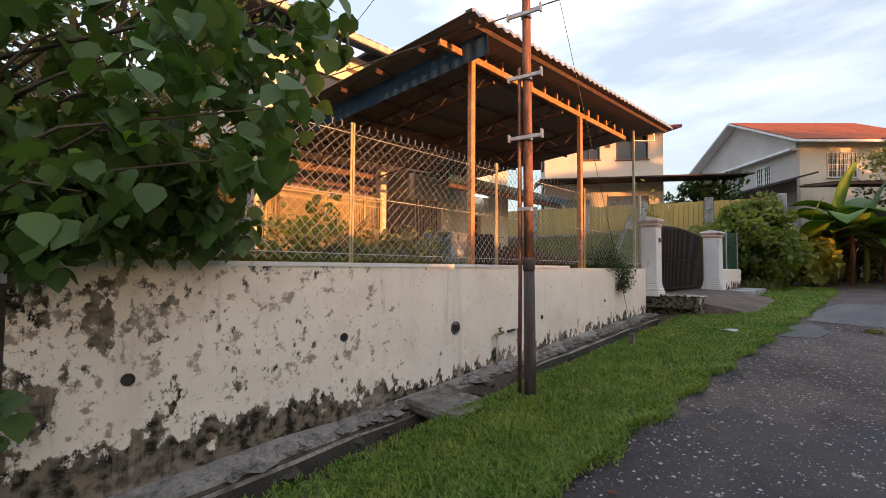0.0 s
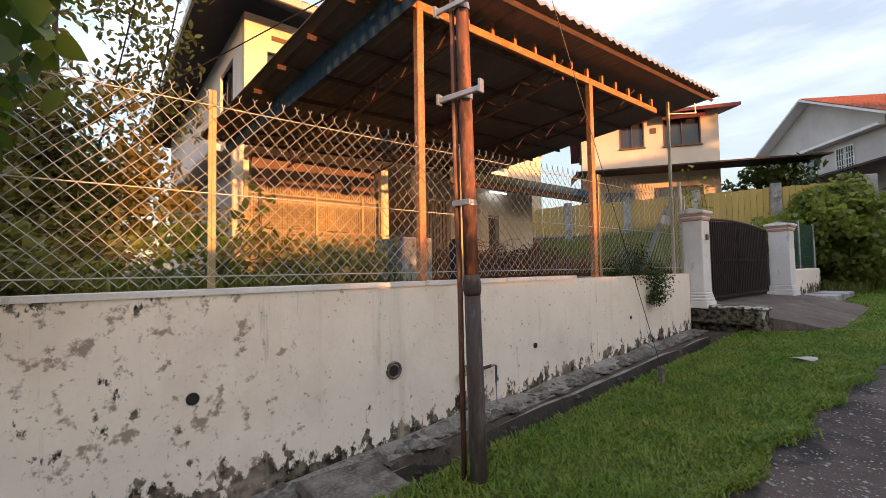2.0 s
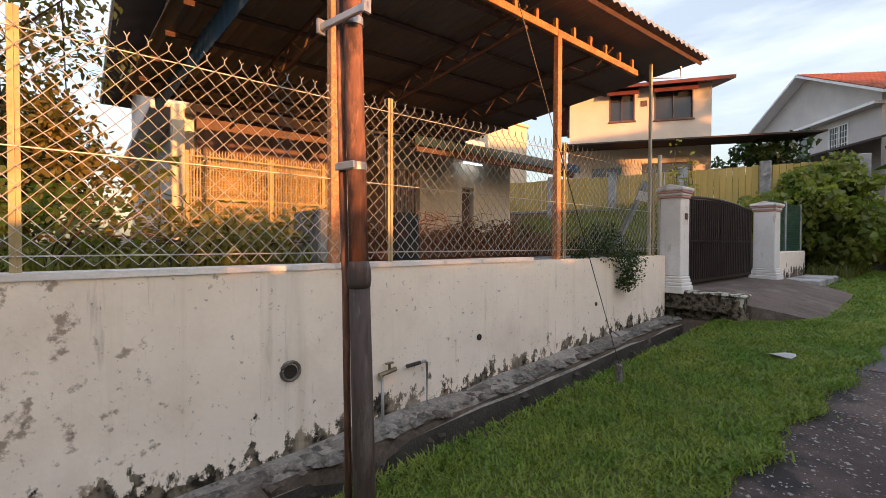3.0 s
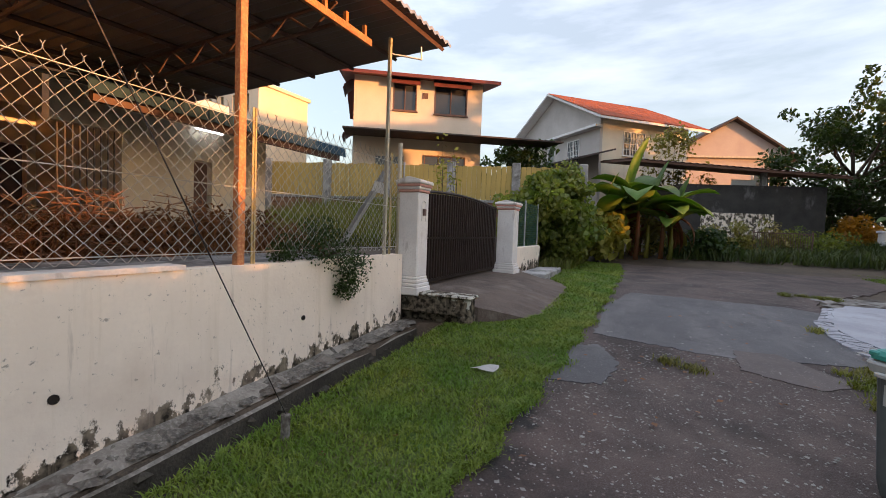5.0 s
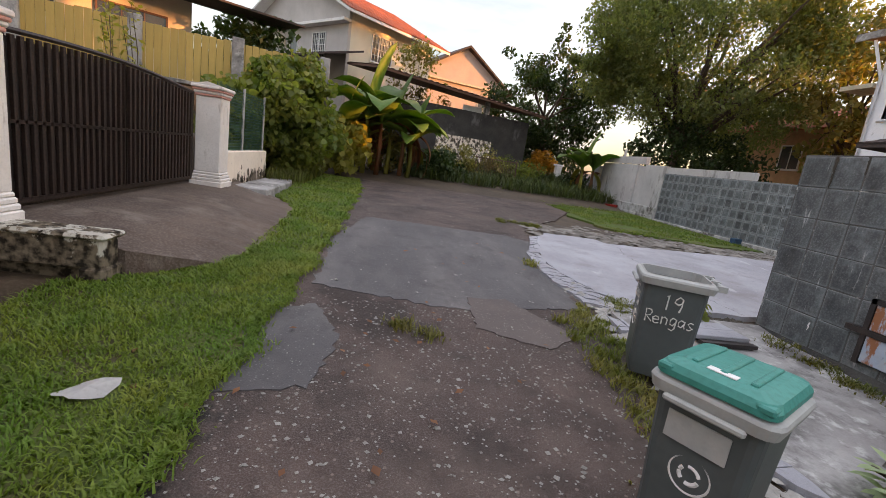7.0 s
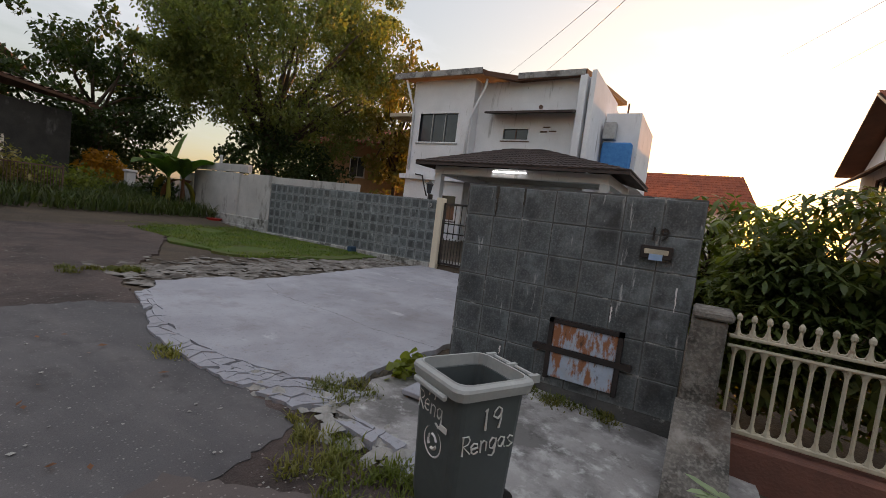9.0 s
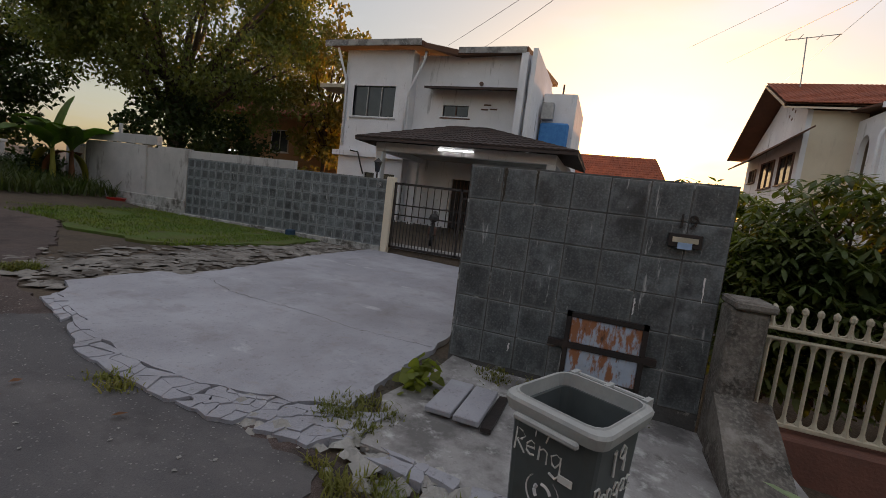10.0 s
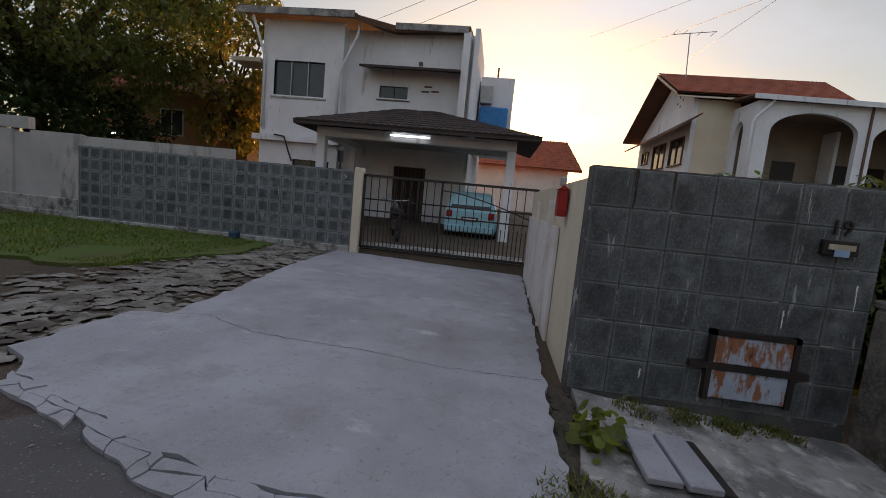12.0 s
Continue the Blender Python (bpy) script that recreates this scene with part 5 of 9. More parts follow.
for a in ((1.75, 2.7, 4.3, 5.4, 2), (3.6, 5.0, 4.25, 5.4, 2)):
    window(h1, "y", 0.1, -1, *a, frame_mat=M["steel_dark"], awning=M["maroon"], depth=0.12)
window(h1, "x", 0.0, -1, 1.0, 2.2, 4.3, 5.4, 2, frame_mat=M["steel_dark"], awning=M["maroon"])
window(h1, "x", 0.0, -1, 1.0, 2.2, 2.0, 3.2, 2, frame_mat=M["steel_dark"], awning=M["maroon"])
part("vent", boxes((3.0, 3.25, -0.03, 0.0, 4.85, 5.1)), M["steel_dark"], h1)
bm = bmesh.new()
slab_roof(bm, ((-0.6, -0.75, 5.65), (6.4, -0.75, 5.65), (6.4, 3.5, 6.5), (-0.6, 3.5, 6.5)), 0.14)
slab_roof(bm, ((-0.6, 7.6, 5.65), (6.4, 7.6, 5.65), (6.4, 3.5, 6.5), (-0.6, 3.5, 6.5)), 0.14)
part("roof", bm, M["maroon"], h1, "low-pitched dark red roof")
part("ledge", boxes((-0.2, 5.9, -0.25, 0.0, 3.1, 3.25)), pale, h1)
bm = bmesh.new()
slab_roof(bm, ((-0.3, -2.2, 2.92), (8.8, -2.2, 2.92), (8.8, -0.02, 3.08), (-0.3, -0.02, 3.08)), 0.06)
part("awning", bm, M["roof_brown"], h1, "dark sheet awning over the ground floor")
window(h1, "y", 0.0, -1, 3.2, 5.0, 1.4, 2.3, 3, frame_mat=M["steel_dark"])
window(h1, "y", 0.0, -1, 1.0, 2.2, 1.6, 2.2, 2, frame_mat=M["ivory"])

# gabled house with red roof: local x along the ridge, gable at local x = 0
h2 = house_frame("house", "pale gabled house with orange-red tiled roof", -3.2, 32.2, 3.0, 44)
RW, RL, EZ, RZ = 10.0, 7.0, 6.3, 8.65
bm = bmesh.new()
prism(bm, [(0, 0), (RW, 0), (RW, EZ), (RW / 2, RZ), (0, EZ)], "x", 0.0, 0.2)
# gable painted greyer than the side walls, for its shade
part("gable_wall", bm, M["gable_shade_grey"], h2)
for b in ((0.2, RL, 0, 0.2, 0, EZ), (0.2, RL, RW - 0.2, RW, 0, EZ), (RL - 0.2, RL, 0.2, RW - 0.2, 0, EZ)):
    part("wall", boxes(b), M["cream"], h2)
bm = bmesh.new()
slab_roof(bm, ((-0.7, -0.9, EZ - 0.45), (RL + 0.9, -0.9, EZ - 0.45), (RL + 0.9, RW / 2, RZ + 0.05), (-0.7, RW / 2, RZ + 0.05)), 0.14)
slab_roof(bm, ((-0.7, RW + 0.9, EZ - 0.45), (RL + 0.9, RW + 0.9, EZ - 0.45), (RL + 0.9, RW / 2, RZ + 0.05), (-0.7, RW / 2, RZ + 0.05)), 0.14)
part("roof", bm, M["white"], h2)
bm = bmesh.new()
tiled_slope(bm, (-0.7, -0.9, EZ - 0.45), (RL + 0.9, -0.9, EZ - 0.45), (-0.7, RW / 2, RZ + 0.05), (RL + 0.9, RW / 2, RZ + 0.05), 18, 36)
part("tiles", bm, M["roof_red"], h2, "orange-red roof tiles")
part("ledge", boxes((-0.5, 0, -0.2, RW + 0.3, EZ - 0.9, EZ - 0.75)), M["white"], h2)
window(h2, "x", 0.0, -1, 2.0, 3.2, EZ - 2.6, EZ - 1.3, 2, frame_mat=M["white"], grille=True)
window(h2, "x", 0.0, -1, 4.8, 5.6, EZ - 3.4, EZ - 1.4, 1, frame_mat=M["white"])
part("air_conditioner", boxes((-0.35, 0.0, 6.1, 6.9, EZ - 1.9, EZ - 1.35), bevel=0.03), M["ivory"], h2, "white air conditioner unit")
window(h2, "y", 0.0, -1, 1.8, 3.4, EZ - 2.4, EZ - 1.0, 3, frame_mat=M["white"], grille=True)
bm = bmesh.new()
slab_roof(bm, ((-2.5, -1.5, 3.2), (-2.5, 8.5, 3.2), (0.0, 8.5, 3.9), (0.0, -1.5, 3.9)), 0.1)
part("lean_to_roof", bm, M["roof_brown"], h2)

h3 = house_frame("house", "pinkish house gable with dark roof edge", 1.4, 45.5, 2.1, 19)
bm = bmesh.new()
prism(bm, [(0, 0), (9, 0), (9, 6.9), (4.6, 9.6), (0, 6.9)], "y", 0.0, 7)
part("wall", bm, mat("peach", (0.46, 0.39, 0.35), (0.4, 0.33, 0.3), bump=0.05, scale=0.8), h3)
bm = bmesh.new()
slab_roof(bm, ((-0.9, -0.5, 6.5), (-0.9, 7.4, 6.5), (4.6, 7.4, 9.85), (4.6, -0.5, 9.85)), 0.18)
slab_roof(bm, ((9.9, -0.5, 6.5), (9.9, 7.4, 6.5), (4.6, 7.4, 9.85), (4.6, -0.5, 9.85)), 0.18)
part("roof", bm, M["roof_brown"], h3)
part("ledge", boxes((0, 9, -0.3, 0.0, 6.5, 6.65)), M["ivory"], h3)
window(h3, "y", 0.0, -1, 6.4, 8.2, 3.8, 5.4, 3, frame_mat=M["white"])

# derelict shed at the end of the street
shed = thing("shed", "derelict shed wall black with mould under rusty roof", "shed", at=(1.0, 27.3, 0.8), rz=19)
for b in ((0, 6.4, 0, 0.2, 0, 3.6), (0, 0.2, 0.2, 5, 0, 3.6), (6.2, 6.4, 0.2, 5, 0, 3.6)):
    part("wall", boxes(b), M["shed_black"], shed, "mould-black plaster wall")
part("wall_patch", boxes((1.0, 4.2, -0.02, 0.0, 0.4, 2.3)), M["white_mould"], shed, "peeling white lower wall")
part("post", boxes((3.6, 3.8, 0.0, 0.2, 3.6, 4.2)), M["concrete"], shed)
part("light_band", boxes((2.4, 3.5, 0.3, 0.32, 3.6, 3.9)), M["white"], shed)
bm = bmesh.new()
slab_roof(bm, ((-2.5, -0.7, 4.6), (6.9, -0.7, 4.0), (6.9, 5.0, 4.8), (-2.5, 5.0, 5.4)), 0.1)
part("roof", bm, M["roof_rust"], shed, "rusty corrugated roof")
verts, faces = [], []
for k in range(121):
    x = -2.5 + 9.4 * k / 120
    w = 0.03 * math.sin(k * math.pi / 2)
    verts += [(x, -0.72, 4.63 - 0.0638 * (x + 2.5) + w), (x, 5.0, 5.43 - 0.0638 * (x + 2.5) + w)]
faces = [(2 * k, 2 * k + 1, 2 * k + 3, 2 * k + 2) for k in range(120)]
pydata("roof_sheet", verts, faces, M["roof_rust"], shed)
# rusty side gate and post at the street's end
eg = thing("metal_gate", "low rusty mesh gate among weeds", "gate", at=(3.4, 24.2, 0.9), rz=12)
bm = boxes((0, 2.0, -0.02, 0.02, 0.1, 0.14), (0, 2.0, -0.02, 0.02, 1.25, 1.29), (0, 0.04, -0.02, 0.02, 0, 1.35), (1.96, 2.0, -0.02, 0.02, 0, 1.35))
part("gate_frame", bm, M["steel_dark"], eg)
for k in range(24):
    part("bar", boxes((0.06 + k * 0.08, 0.075 + k * 0.08, -0.008, 0.008, 0.14, 1.25)), M["steel_dark"], eg)
bm = boxes((8.35, 8.65, 27.6, 27.9, 0.8, 2.35), (8.3, 8.7, 27.55, 27.95, 2.35, 2.45), bevel=0.02)
solid("gate_post", bm, M["pillar_white"], "white concrete gate post at the street's end", "gate post")
bm = boxes((8.7, 10.5, 27.7, 27.8, 0.9, 2.0))
solid("wall_end", bm, M["concrete"], "grey wall piece beyond the gate post", "wall", kind="structure")


# ---- writing ----
def lettering(name, text, size, m, material, parent, depth=0.002):
    cu = bpy.data.curves.new(name, "FONT")
    cu.body, cu.size, cu.extrude, cu.align_x = text, size, depth, "CENTER"
    cu.resolution_u = 2
    cu.materials.append(material)
    ob = new(name, cu)
    ob.parent = parent
    ob.matrix_basis = m
    return ob


# ---- wheelie bins ----
def ring_loft(bm, rings, close_low=True, close_top=False):
    vs = [[bm.verts.new(p) for p in r] for r in rings]
    n = len(vs[0])
    for a, b in zip(vs, vs[1:]):
        for i in range(n):
            bm.faces.new((a[i], a[(i + 1) % n], b[(i + 1) % n], b[i]))
    if close_low:
        bm.faces.new(vs[0][::-1])
    if close_top:
        bm.faces.new(vs[-1])
    return bm


def rrect(w, d, z, r=0.04, dy=0.0, seg=3):
    """A rounded rectangle of half sizes w, d at height z."""
    out = []
    for cx, cy, a0 in ((w - r, d - r, 0), (-w + r, d - r, 90), (-w + r, -d + r, 180), (w - r, -d + r, 270)):
        for k in range(seg + 1):
            a = radians(a0 + 90 * k / seg)
            out.append((cx + r * math.cos(a), cy + r * math.sin(a) + dy, z))
    return out


def wheelie_bin(x, y, z, rz, label, lid, size=1.0):
    b = thing("wheelie_bin", label, "wheelie bin", group="wheelie bins", at=(x, y, z), rz=rz)
    b.scale = (size, size, size)
    bm = bmesh.new()
    ring_loft(bm, [rrect(0.155, 0.17, 0.02, 0.04), rrect(0.165, 0.185, 0.1, 0.04), rrect(0.19, 0.205, 0.70, 0.045), rrect(0.172, 0.19, 0.70, 0.04), rrect(0.14, 0.155, 0.06, 0.04)], close_low=True)
    vs = bm.verts[:]
    bm.faces.new(vs[-16:])
    part("body", bm, M["bin_grey"], b, "dark grey plastic bin body", smooth=False)
    bm = bmesh.new()
    ring_loft(bm, [rrect(0.193, 0.208, 0.685, 0.05), rrect(0.215, 0.23, 0.69, 0.055), rrect(0.226, 0.241, 0.735, 0.06), rrect(0.22, 0.235, 0.748, 0.06), rrect(0.2, 0.215, 0.756, 0.06), rrect(0.196, 0.211, 0.762, 0.06), rrect(0.19, 0.205, 0.76, 0.06), rrect(0.187, 0.202, 0.69, 0.05)], close_low=False)
    part("rim", bm, M["bin_rim"], b, "pale worn rim")
    part("lip", boxes((-0.14, 0.14, -0.262, -0.236, 0.672, 0.7), bevel=0.008), M["bin_rim"], b, "moulded grip below the rim")
    for sx in (-1, 1):
        bm = bmesh.new()
        rod(bm, (sx * 0.105, 0.175, 0.075), (sx * 0.15, 0.175, 0.075), 0.075, seg=20)
        w = part("wheel", bm, M["rubber"], b)
        bm = bmesh.new()
        rod(bm, (sx * 0.148, 0.175, 0.075), (sx * 0.154, 0.175, 0.075), 0.035, seg=12)
        part("hub", bm, M["bin_grey"], w)
    bm = bmesh.new()
    rod(bm, (-0.14, 0.175, 0.075), (0.14, 0.175, 0.075), 0.012, seg=6)
    part("axle", bm, M["gate_black"], b)
    bm = bmesh.new()
    rod(bm, (-0.17, 0.275, 0.745), (0.17, 0.275, 0.745), 0.011, seg=8)
    for sx in (-0.17, 0.0, 0.17):
        box(bm, sx - 0.012, sx + 0.012, 0.225, 0.29, 0.72, 0.76)
    part("handle", bm, M["bin_rim"], b, "bar handle at the hinge")
    bm = bmesh.new()
    for sx in (-0.12, 0.12):
        box(bm, sx - 0.01, sx + 0.01, -0.205, -0.2, 0.1, 0.5)
    if lid:
        bm.free()
        bm = bmesh.new()
        ring_loft(bm, [rrect(0.205, 0.235, 0.762, 0.05), rrect(0.205, 0.235, 0.785, 0.05), rrect(0.19, 0.22, 0.81, 0.06), rrect(0.14, 0.17, 0.825, 0.05)], close_low=True, close_top=True)
        ld = part("lid", bm, M["bin_teal"], b, "closed teal green lid")
        bm = bmesh.new()
        for sx in (-0.1, 0.0, 0.1):
            box(bm, sx - 0.012, sx + 0.012, -0.15, 0.15, 0.815, 0.834, bevel=0.004)
        for sx in (-0.165, 0.165):
            box(bm, sx - 0.03, sx + 0.03, -0.235, -0.16, 0.775, 0.805, bevel=0.008)
        part("ribs", bm, M["bin_teal"], ld)
        part("sticker", boxes((-0.05, 0.05, -0.17, -0.13, 0.8255, 0.829)), M["white"], ld, "pale worn sticker")
        part("label", boxes((-0.12, 0.1, -0.2095, -0.2035, 0.52, 0.63)), M["bin_rim"], b, "peeling white sticker")
    else:
        bm.free()
    # round moulded mark on the front
    bm = bmesh.new()
    zc = 0.41
    yq = -0.2065
    for r0 in (0.075, 0.072):
        tube(bm, [(r0 * math.cos(a), yq + 0.012, zc + r0 * math.sin(a)) for a in lin(0, 2 * math.pi, 28)], 0.003, seg=4)
    for a0 in (0.3, 2.4, 4.5):
        tube(bm, [(0.035 * math.cos(a), yq + 0.012, zc + 0.035 * math.sin(a)) for a in lin(a0, a0 + 1.5, 6)], 0.009, seg=4)
    part("mark", bm, M["white"], b, "round white mark on the front")
    return b


b1 = wheelie_bin(1.1, 7.06, 0.48, -60, "dark grey wheelie bin with closed teal lid", True)
b2 = wheelie_bin(1.79, 8.43, 0.6, -116, "dark grey open wheelie bin with hand-painted house number", False)
chalk = mat("chalk_paint", (0.7, 0.7, 0.66), (0.55, 0.55, 0.52), scale=20, bump=0)
STROKES = {
    "1": (((0.2, 0.85), (0.35, 1.0), (0.33, 0.5), (0.3, 0.0)),),
    "9": (((0.62, 0.85), (0.4, 1.0), (0.15, 0.85), (0.15, 0.6), (0.35, 0.48), (0.58, 0.62), (0.62, 0.9), (0.6, 0.4), (0.5, 0.0)),),
    "R": (((0.15, 0.0), (0.17, 1.0), (0.5, 0.98), (0.62, 0.78), (0.5, 0.55), (0.2, 0.5), (0.68, 0.0)),),
    "e": (((0.1, 0.32), (0.55, 0.36), (0.5, 0.58), (0.3, 0.64), (0.1, 0.45), (0.12, 0.15), (0.32, 0.0), (0.56, 0.1)),),
    "n": (((0.12, 0.0), (0.12, 0.62), (0.13, 0.45), (0.32, 0.62), (0.5, 0.5), (0.5, 0.0)),),
    "g": (((0.52, 0.55), (0.3, 0.64), (0.1, 0.45), (0.15, 0.1), (0.35, 0.05), (0.53, 0.3), (0.54, 0.6), (0.52, -0.2), (0.35, -0.4), (0.1, -0.3)),),
    "a": (((0.52, 0.5), (0.3, 0.64), (0.1, 0.4), (0.15, 0.08), (0.35, 0.02), (0.52, 0.3), (0.53, 0.6), (0.52, 0.15), (0.6, 0.0)),),
    "s": (((0.5, 0.55), (0.3, 0.64), (0.12, 0.5), (0.3, 0.33), (0.5, 0.2), (0.32, 0.02), (0.1, 0.08)),),
}


def hand_painted(name, text, size, m, material, parent, seed):
    """Letters brushed by hand: wandering strokes of paint, flat on the surface m."""
    r6 = random.Random(seed)
    bm = bmesh.new()
    x = -0.31 * len(text) * size
    for ch in text:
        dy = r6.uniform(-0.08, 0.08)
        for line in STROKES[ch]:
            pts = [m @ Vector((x + (u + r6.uniform(-0.03, 0.03)) * size, (v + dy + r6.uniform(-0.03, 0.03)) * size, 0.0)) for u, v in line]
            tube(bm, pts, [size * 0.055 * r6.uniform(0.7, 1.2) for _ in pts], seg=5)
        x += 0.64 * size
    return part(name, bm, material, parent, "white brushed house number" if name == "number" else "white brushed word")


def on_side(z):
    return Matrix.Translation((0.199 - (0.7 - z) * 0.042, -0.01, z)) @ Matrix.Rotation(radians(90), 4, "Z") @ Matrix.Rotation(radians(88), 4, "X")


def on_front(z):
    return Matrix.Translation((0.0, -0.2065 + (0.7 - z) * 0.033, z)) @ Matrix.Rotation(radians(88), 4, "X")


hand_painted("number", "19", 0.1, on_side(0.54), chalk, b2, 1)
hand_painted("word", "Rengas", 0.085, on_side(0.42), chalk, b2, 2)
hand_painted("word", "Reng", 0.09, on_front(0.53) @ Matrix.Translation((-0.05, 0, 0)), chalk, b2, 3)
hand_painted("number", "19", 0.06, on_front(0.62) @ Matrix.Translation((-0.04, 0, 0)), chalk, b2, 4)
part("smear", boxes((0.06, 0.12, -0.2095, -0.2045, 0.5, 0.53), bevel=0.002), chalk, b2, "smeared white paint")

# ---- details of the tall tiled wall ----
nb = thing("house_number", "black metal house number nineteen over small letter slot", "house number", at=(3.79, 7.85, 2.05))
lettering("digits", "19", 0.16, Matrix.Translation((0.012, 0, 0.06)) @ Matrix.Rotation(radians(-90), 4, "Z") @ Matrix.Rotation(radians(90), 4, "X"), M["gate_black"], nb, 0.006)
part("letter_slot", boxes((-0.02, 0.03, -0.12, 0.12, -0.09, 0.02), bevel=0.006), M["gate_black"], nb)
part("flap", boxes((-0.03, -0.02, -0.09, 0.09, -0.05, -0.01)), M["ivory"], nb)
part("paper", boxes((-0.035, -0.028, -0.05, 0.05, -0.1, -0.05)), mat("pale_blue_paper", (0.35, 0.5, 0.7), (0.3, 0.42, 0.62), bump=0), nb, "pale blue folded paper")
mb = thing("meter_box", "rusty blue-grey steel meter box set in the tiled wall", "meter box", at=(3.79, 8.3, 0.74))
rusty = mat("rusty_blue", (0.42, 0.5, 0.6), (0.33, 0.4, 0.5), scale=6, rough=0.6, c3=(0.4, 0.42, 0.45), fine=14, spec=0.4, bump=0.2)
stain(rusty, 5.0, 0.5, 0.57, (0.3, 0.11, 0.035), 0.95, (2, 2, 0.7), 2.0)
stain(rusty, 9.0, 0.58, 0.66, (0.05, 0.03, 0.02), 0.8, (2, 2, 0.6), 5.0)
part("door", boxes((-0.02, 0.05, -0.27, 0.29, 0.02, 0.25), bevel=0.006), rusty, mb, "blue-grey lower door streaked with rust")
part("door", boxes((-0.02, 0.05, -0.27, 0.29, 0.3, 0.52), bevel=0.006), rusty, mb, "rusty upper door")
part("frame", boxes((-0.03, 0.05, -0.31, -0.27, 0.0, 0.56), (-0.03, 0.05, 0.29, 0.33, 0.0, 0.56), (-0.03, 0.05, -0.31, 0.33, 0.52, 0.56), (-0.035, 0.05, -0.4, 0.46, 0.25, 0.3)), M["gate_black"], mb, "dark rusted steel frame")



def drip(y, z0, z1, width, material, label, seed):
    """A run of dirt or lime down the tiles, thin and uneven."""
    r7 = random.Random(seed)
    V = []
    for k in range(9):
        f = k / 8
        w = width * r7.uniform(0.5, 1.0) * (1 - 0.6 * f)
        yc = y + r7.uniform(-0.004, 0.004)
        V += [(3.8095, yc - w, z1 + (z0 - z1) * f), (3.8095, yc + w, z1 + (z0 - z1) * f)]
    return tagged(pydata("stain", V, [(2 * k, 2 * k + 1, 2 * k + 3, 2 * k + 2) for k in range(8)], material, None, label), category="stain", kind="structure")


drip(9.33, 2.16, 2.46, 0.02, M["drain_black"], "black run of mould down a tile joint", 1)
drip(9.05, 2.3, 2.46, 0.014, M["drain_black"], "black run of mould down a tile joint", 2)
drip(8.13, 1.36, 1.5, 0.01, M["white"], "white lime run above the meter box", 3)
drip(9.1, 0.82, 0.9, 0.013, M["white"], "white lime run low on the wall", 4)
drip(7.66, 1.55, 1.75, 0.008, M["white"], "white lime run below the letter slot", 5)

# concrete fence pillar, curb and the ivory fence
bm = boxes((3.48, 3.8, 7.3, 7.53, 0.35, 1.6), bevel=0.02)
box(bm, 3.44, 3.84, 7.27, 7.53, 1.6, 1.66, bevel=0.015)
solid("fence_pillar", bm, M["old_concrete"], "mould-stained concrete pillar at the end of fence", "pillar")
bm = bmesh.new()
prism(bm, [(2.7, 0.45), (3.48, 0.4), (3.48, 0.98), (3.2, 0.85), (2.78, 0.62)], "y", 7.2, 7.55)
solid("culvert_block", bm, M["old_concrete"], "mossy sloping concrete block at the pillar's foot", "concrete block")
bm = boxes((3.56, 3.78, 0.0, 7.29, 0.2, 0.75), bevel=0.015)
solid("fence_curb", bm, M["brick_red"], "red-brown painted curb under the fence", "curb", kind="structure")
rf = thing("railing_fence", "ivory cast fence of slim forked balusters", "fence", at=(3.67, 4.5, 0.75))
for z0, z1 in ((0.785, 0.82), (1.405, 1.425), (1.475, 1.5)):
    wpart("rail", boxes((3.645, 3.695, 3.0, 7.28, z0, z1), bevel=0.006), M["ivory"], rf)
STEP = 0.09


def cusp(bm, y, z, up):
    """A small scallop from one baluster to the next."""
    tube(bm, [(3.67, y - STEP * f, z + up * h) for f, h in ((0.08, 0.05), (0.18, 0.018), (0.35, 0.004), (0.65, 0.004), (0.82, 0.018), (0.92, 0.05))], 0.007, seg=4)


for k in range(47):
    y = 7.23 - k * STEP
    bm = bmesh.new()
    tube(bm, [(3.67, y, 0.81), (3.67, y, 0.86), (3.67, y, 1.36), (3.67, y, 1.41)], [0.026, 0.013, 0.013, 0.028], seg=6)
    tube(bm, [(3.67, y, 1.49), (3.67, y, 1.53), (3.67, y, 1.6), (3.67, y, 1.615), (3.67, y, 1.64), (3.67, y, 1.66)], [0.026, 0.014, 0.011, 0.021, 0.021, 0.006], seg=6)
    if k < 46:
        cusp(bm, y, 0.815, 1)
        cusp(bm, y, 1.5, 1)
        cusp(bm, y, 1.408, -1)
    wpart("baluster", bm, M["ivory"], rf)
bm = boxes((3.5, 3.86, 2.6, 2.98, 0.2, 1.75), bevel=0.02)
solid("fence_pillar", bm, M["old_concrete"], "dark concrete pillar beside the railing fence", "pillar")
# added out of view to keep the low sun off the white wall
bm = boxes((3.6, 3.76, -14, 2.6, -0.6, 2.35))
solid("wall_south_east", bm, M["concrete"], "unseen plain grey wall added to block the low sun", "wall", kind="structure")

# inspection cover
ic = thing("inspection_cover", "two pale concrete inspection covers over open pit", "manhole cover", at=(2.9, 9.2, 0.66))
m = Matrix.Rotation(radians(-2), 4, "Z")
part("cover", boxes((-0.28, 0.27, 0.01, 0.2, 0.005, 0.045), bevel=0.006), M["slab"], ic)
part("cover", boxes((-0.3, 0.25, -0.19, -0.01, 0.008, 0.05), bevel=0.006), M["slab"], ic)
part("pit", boxes((-0.28, 0.27, -0.27, -0.2, -0.02, 0.012)), M["gate_black"], ic, "black gap beside the cover")

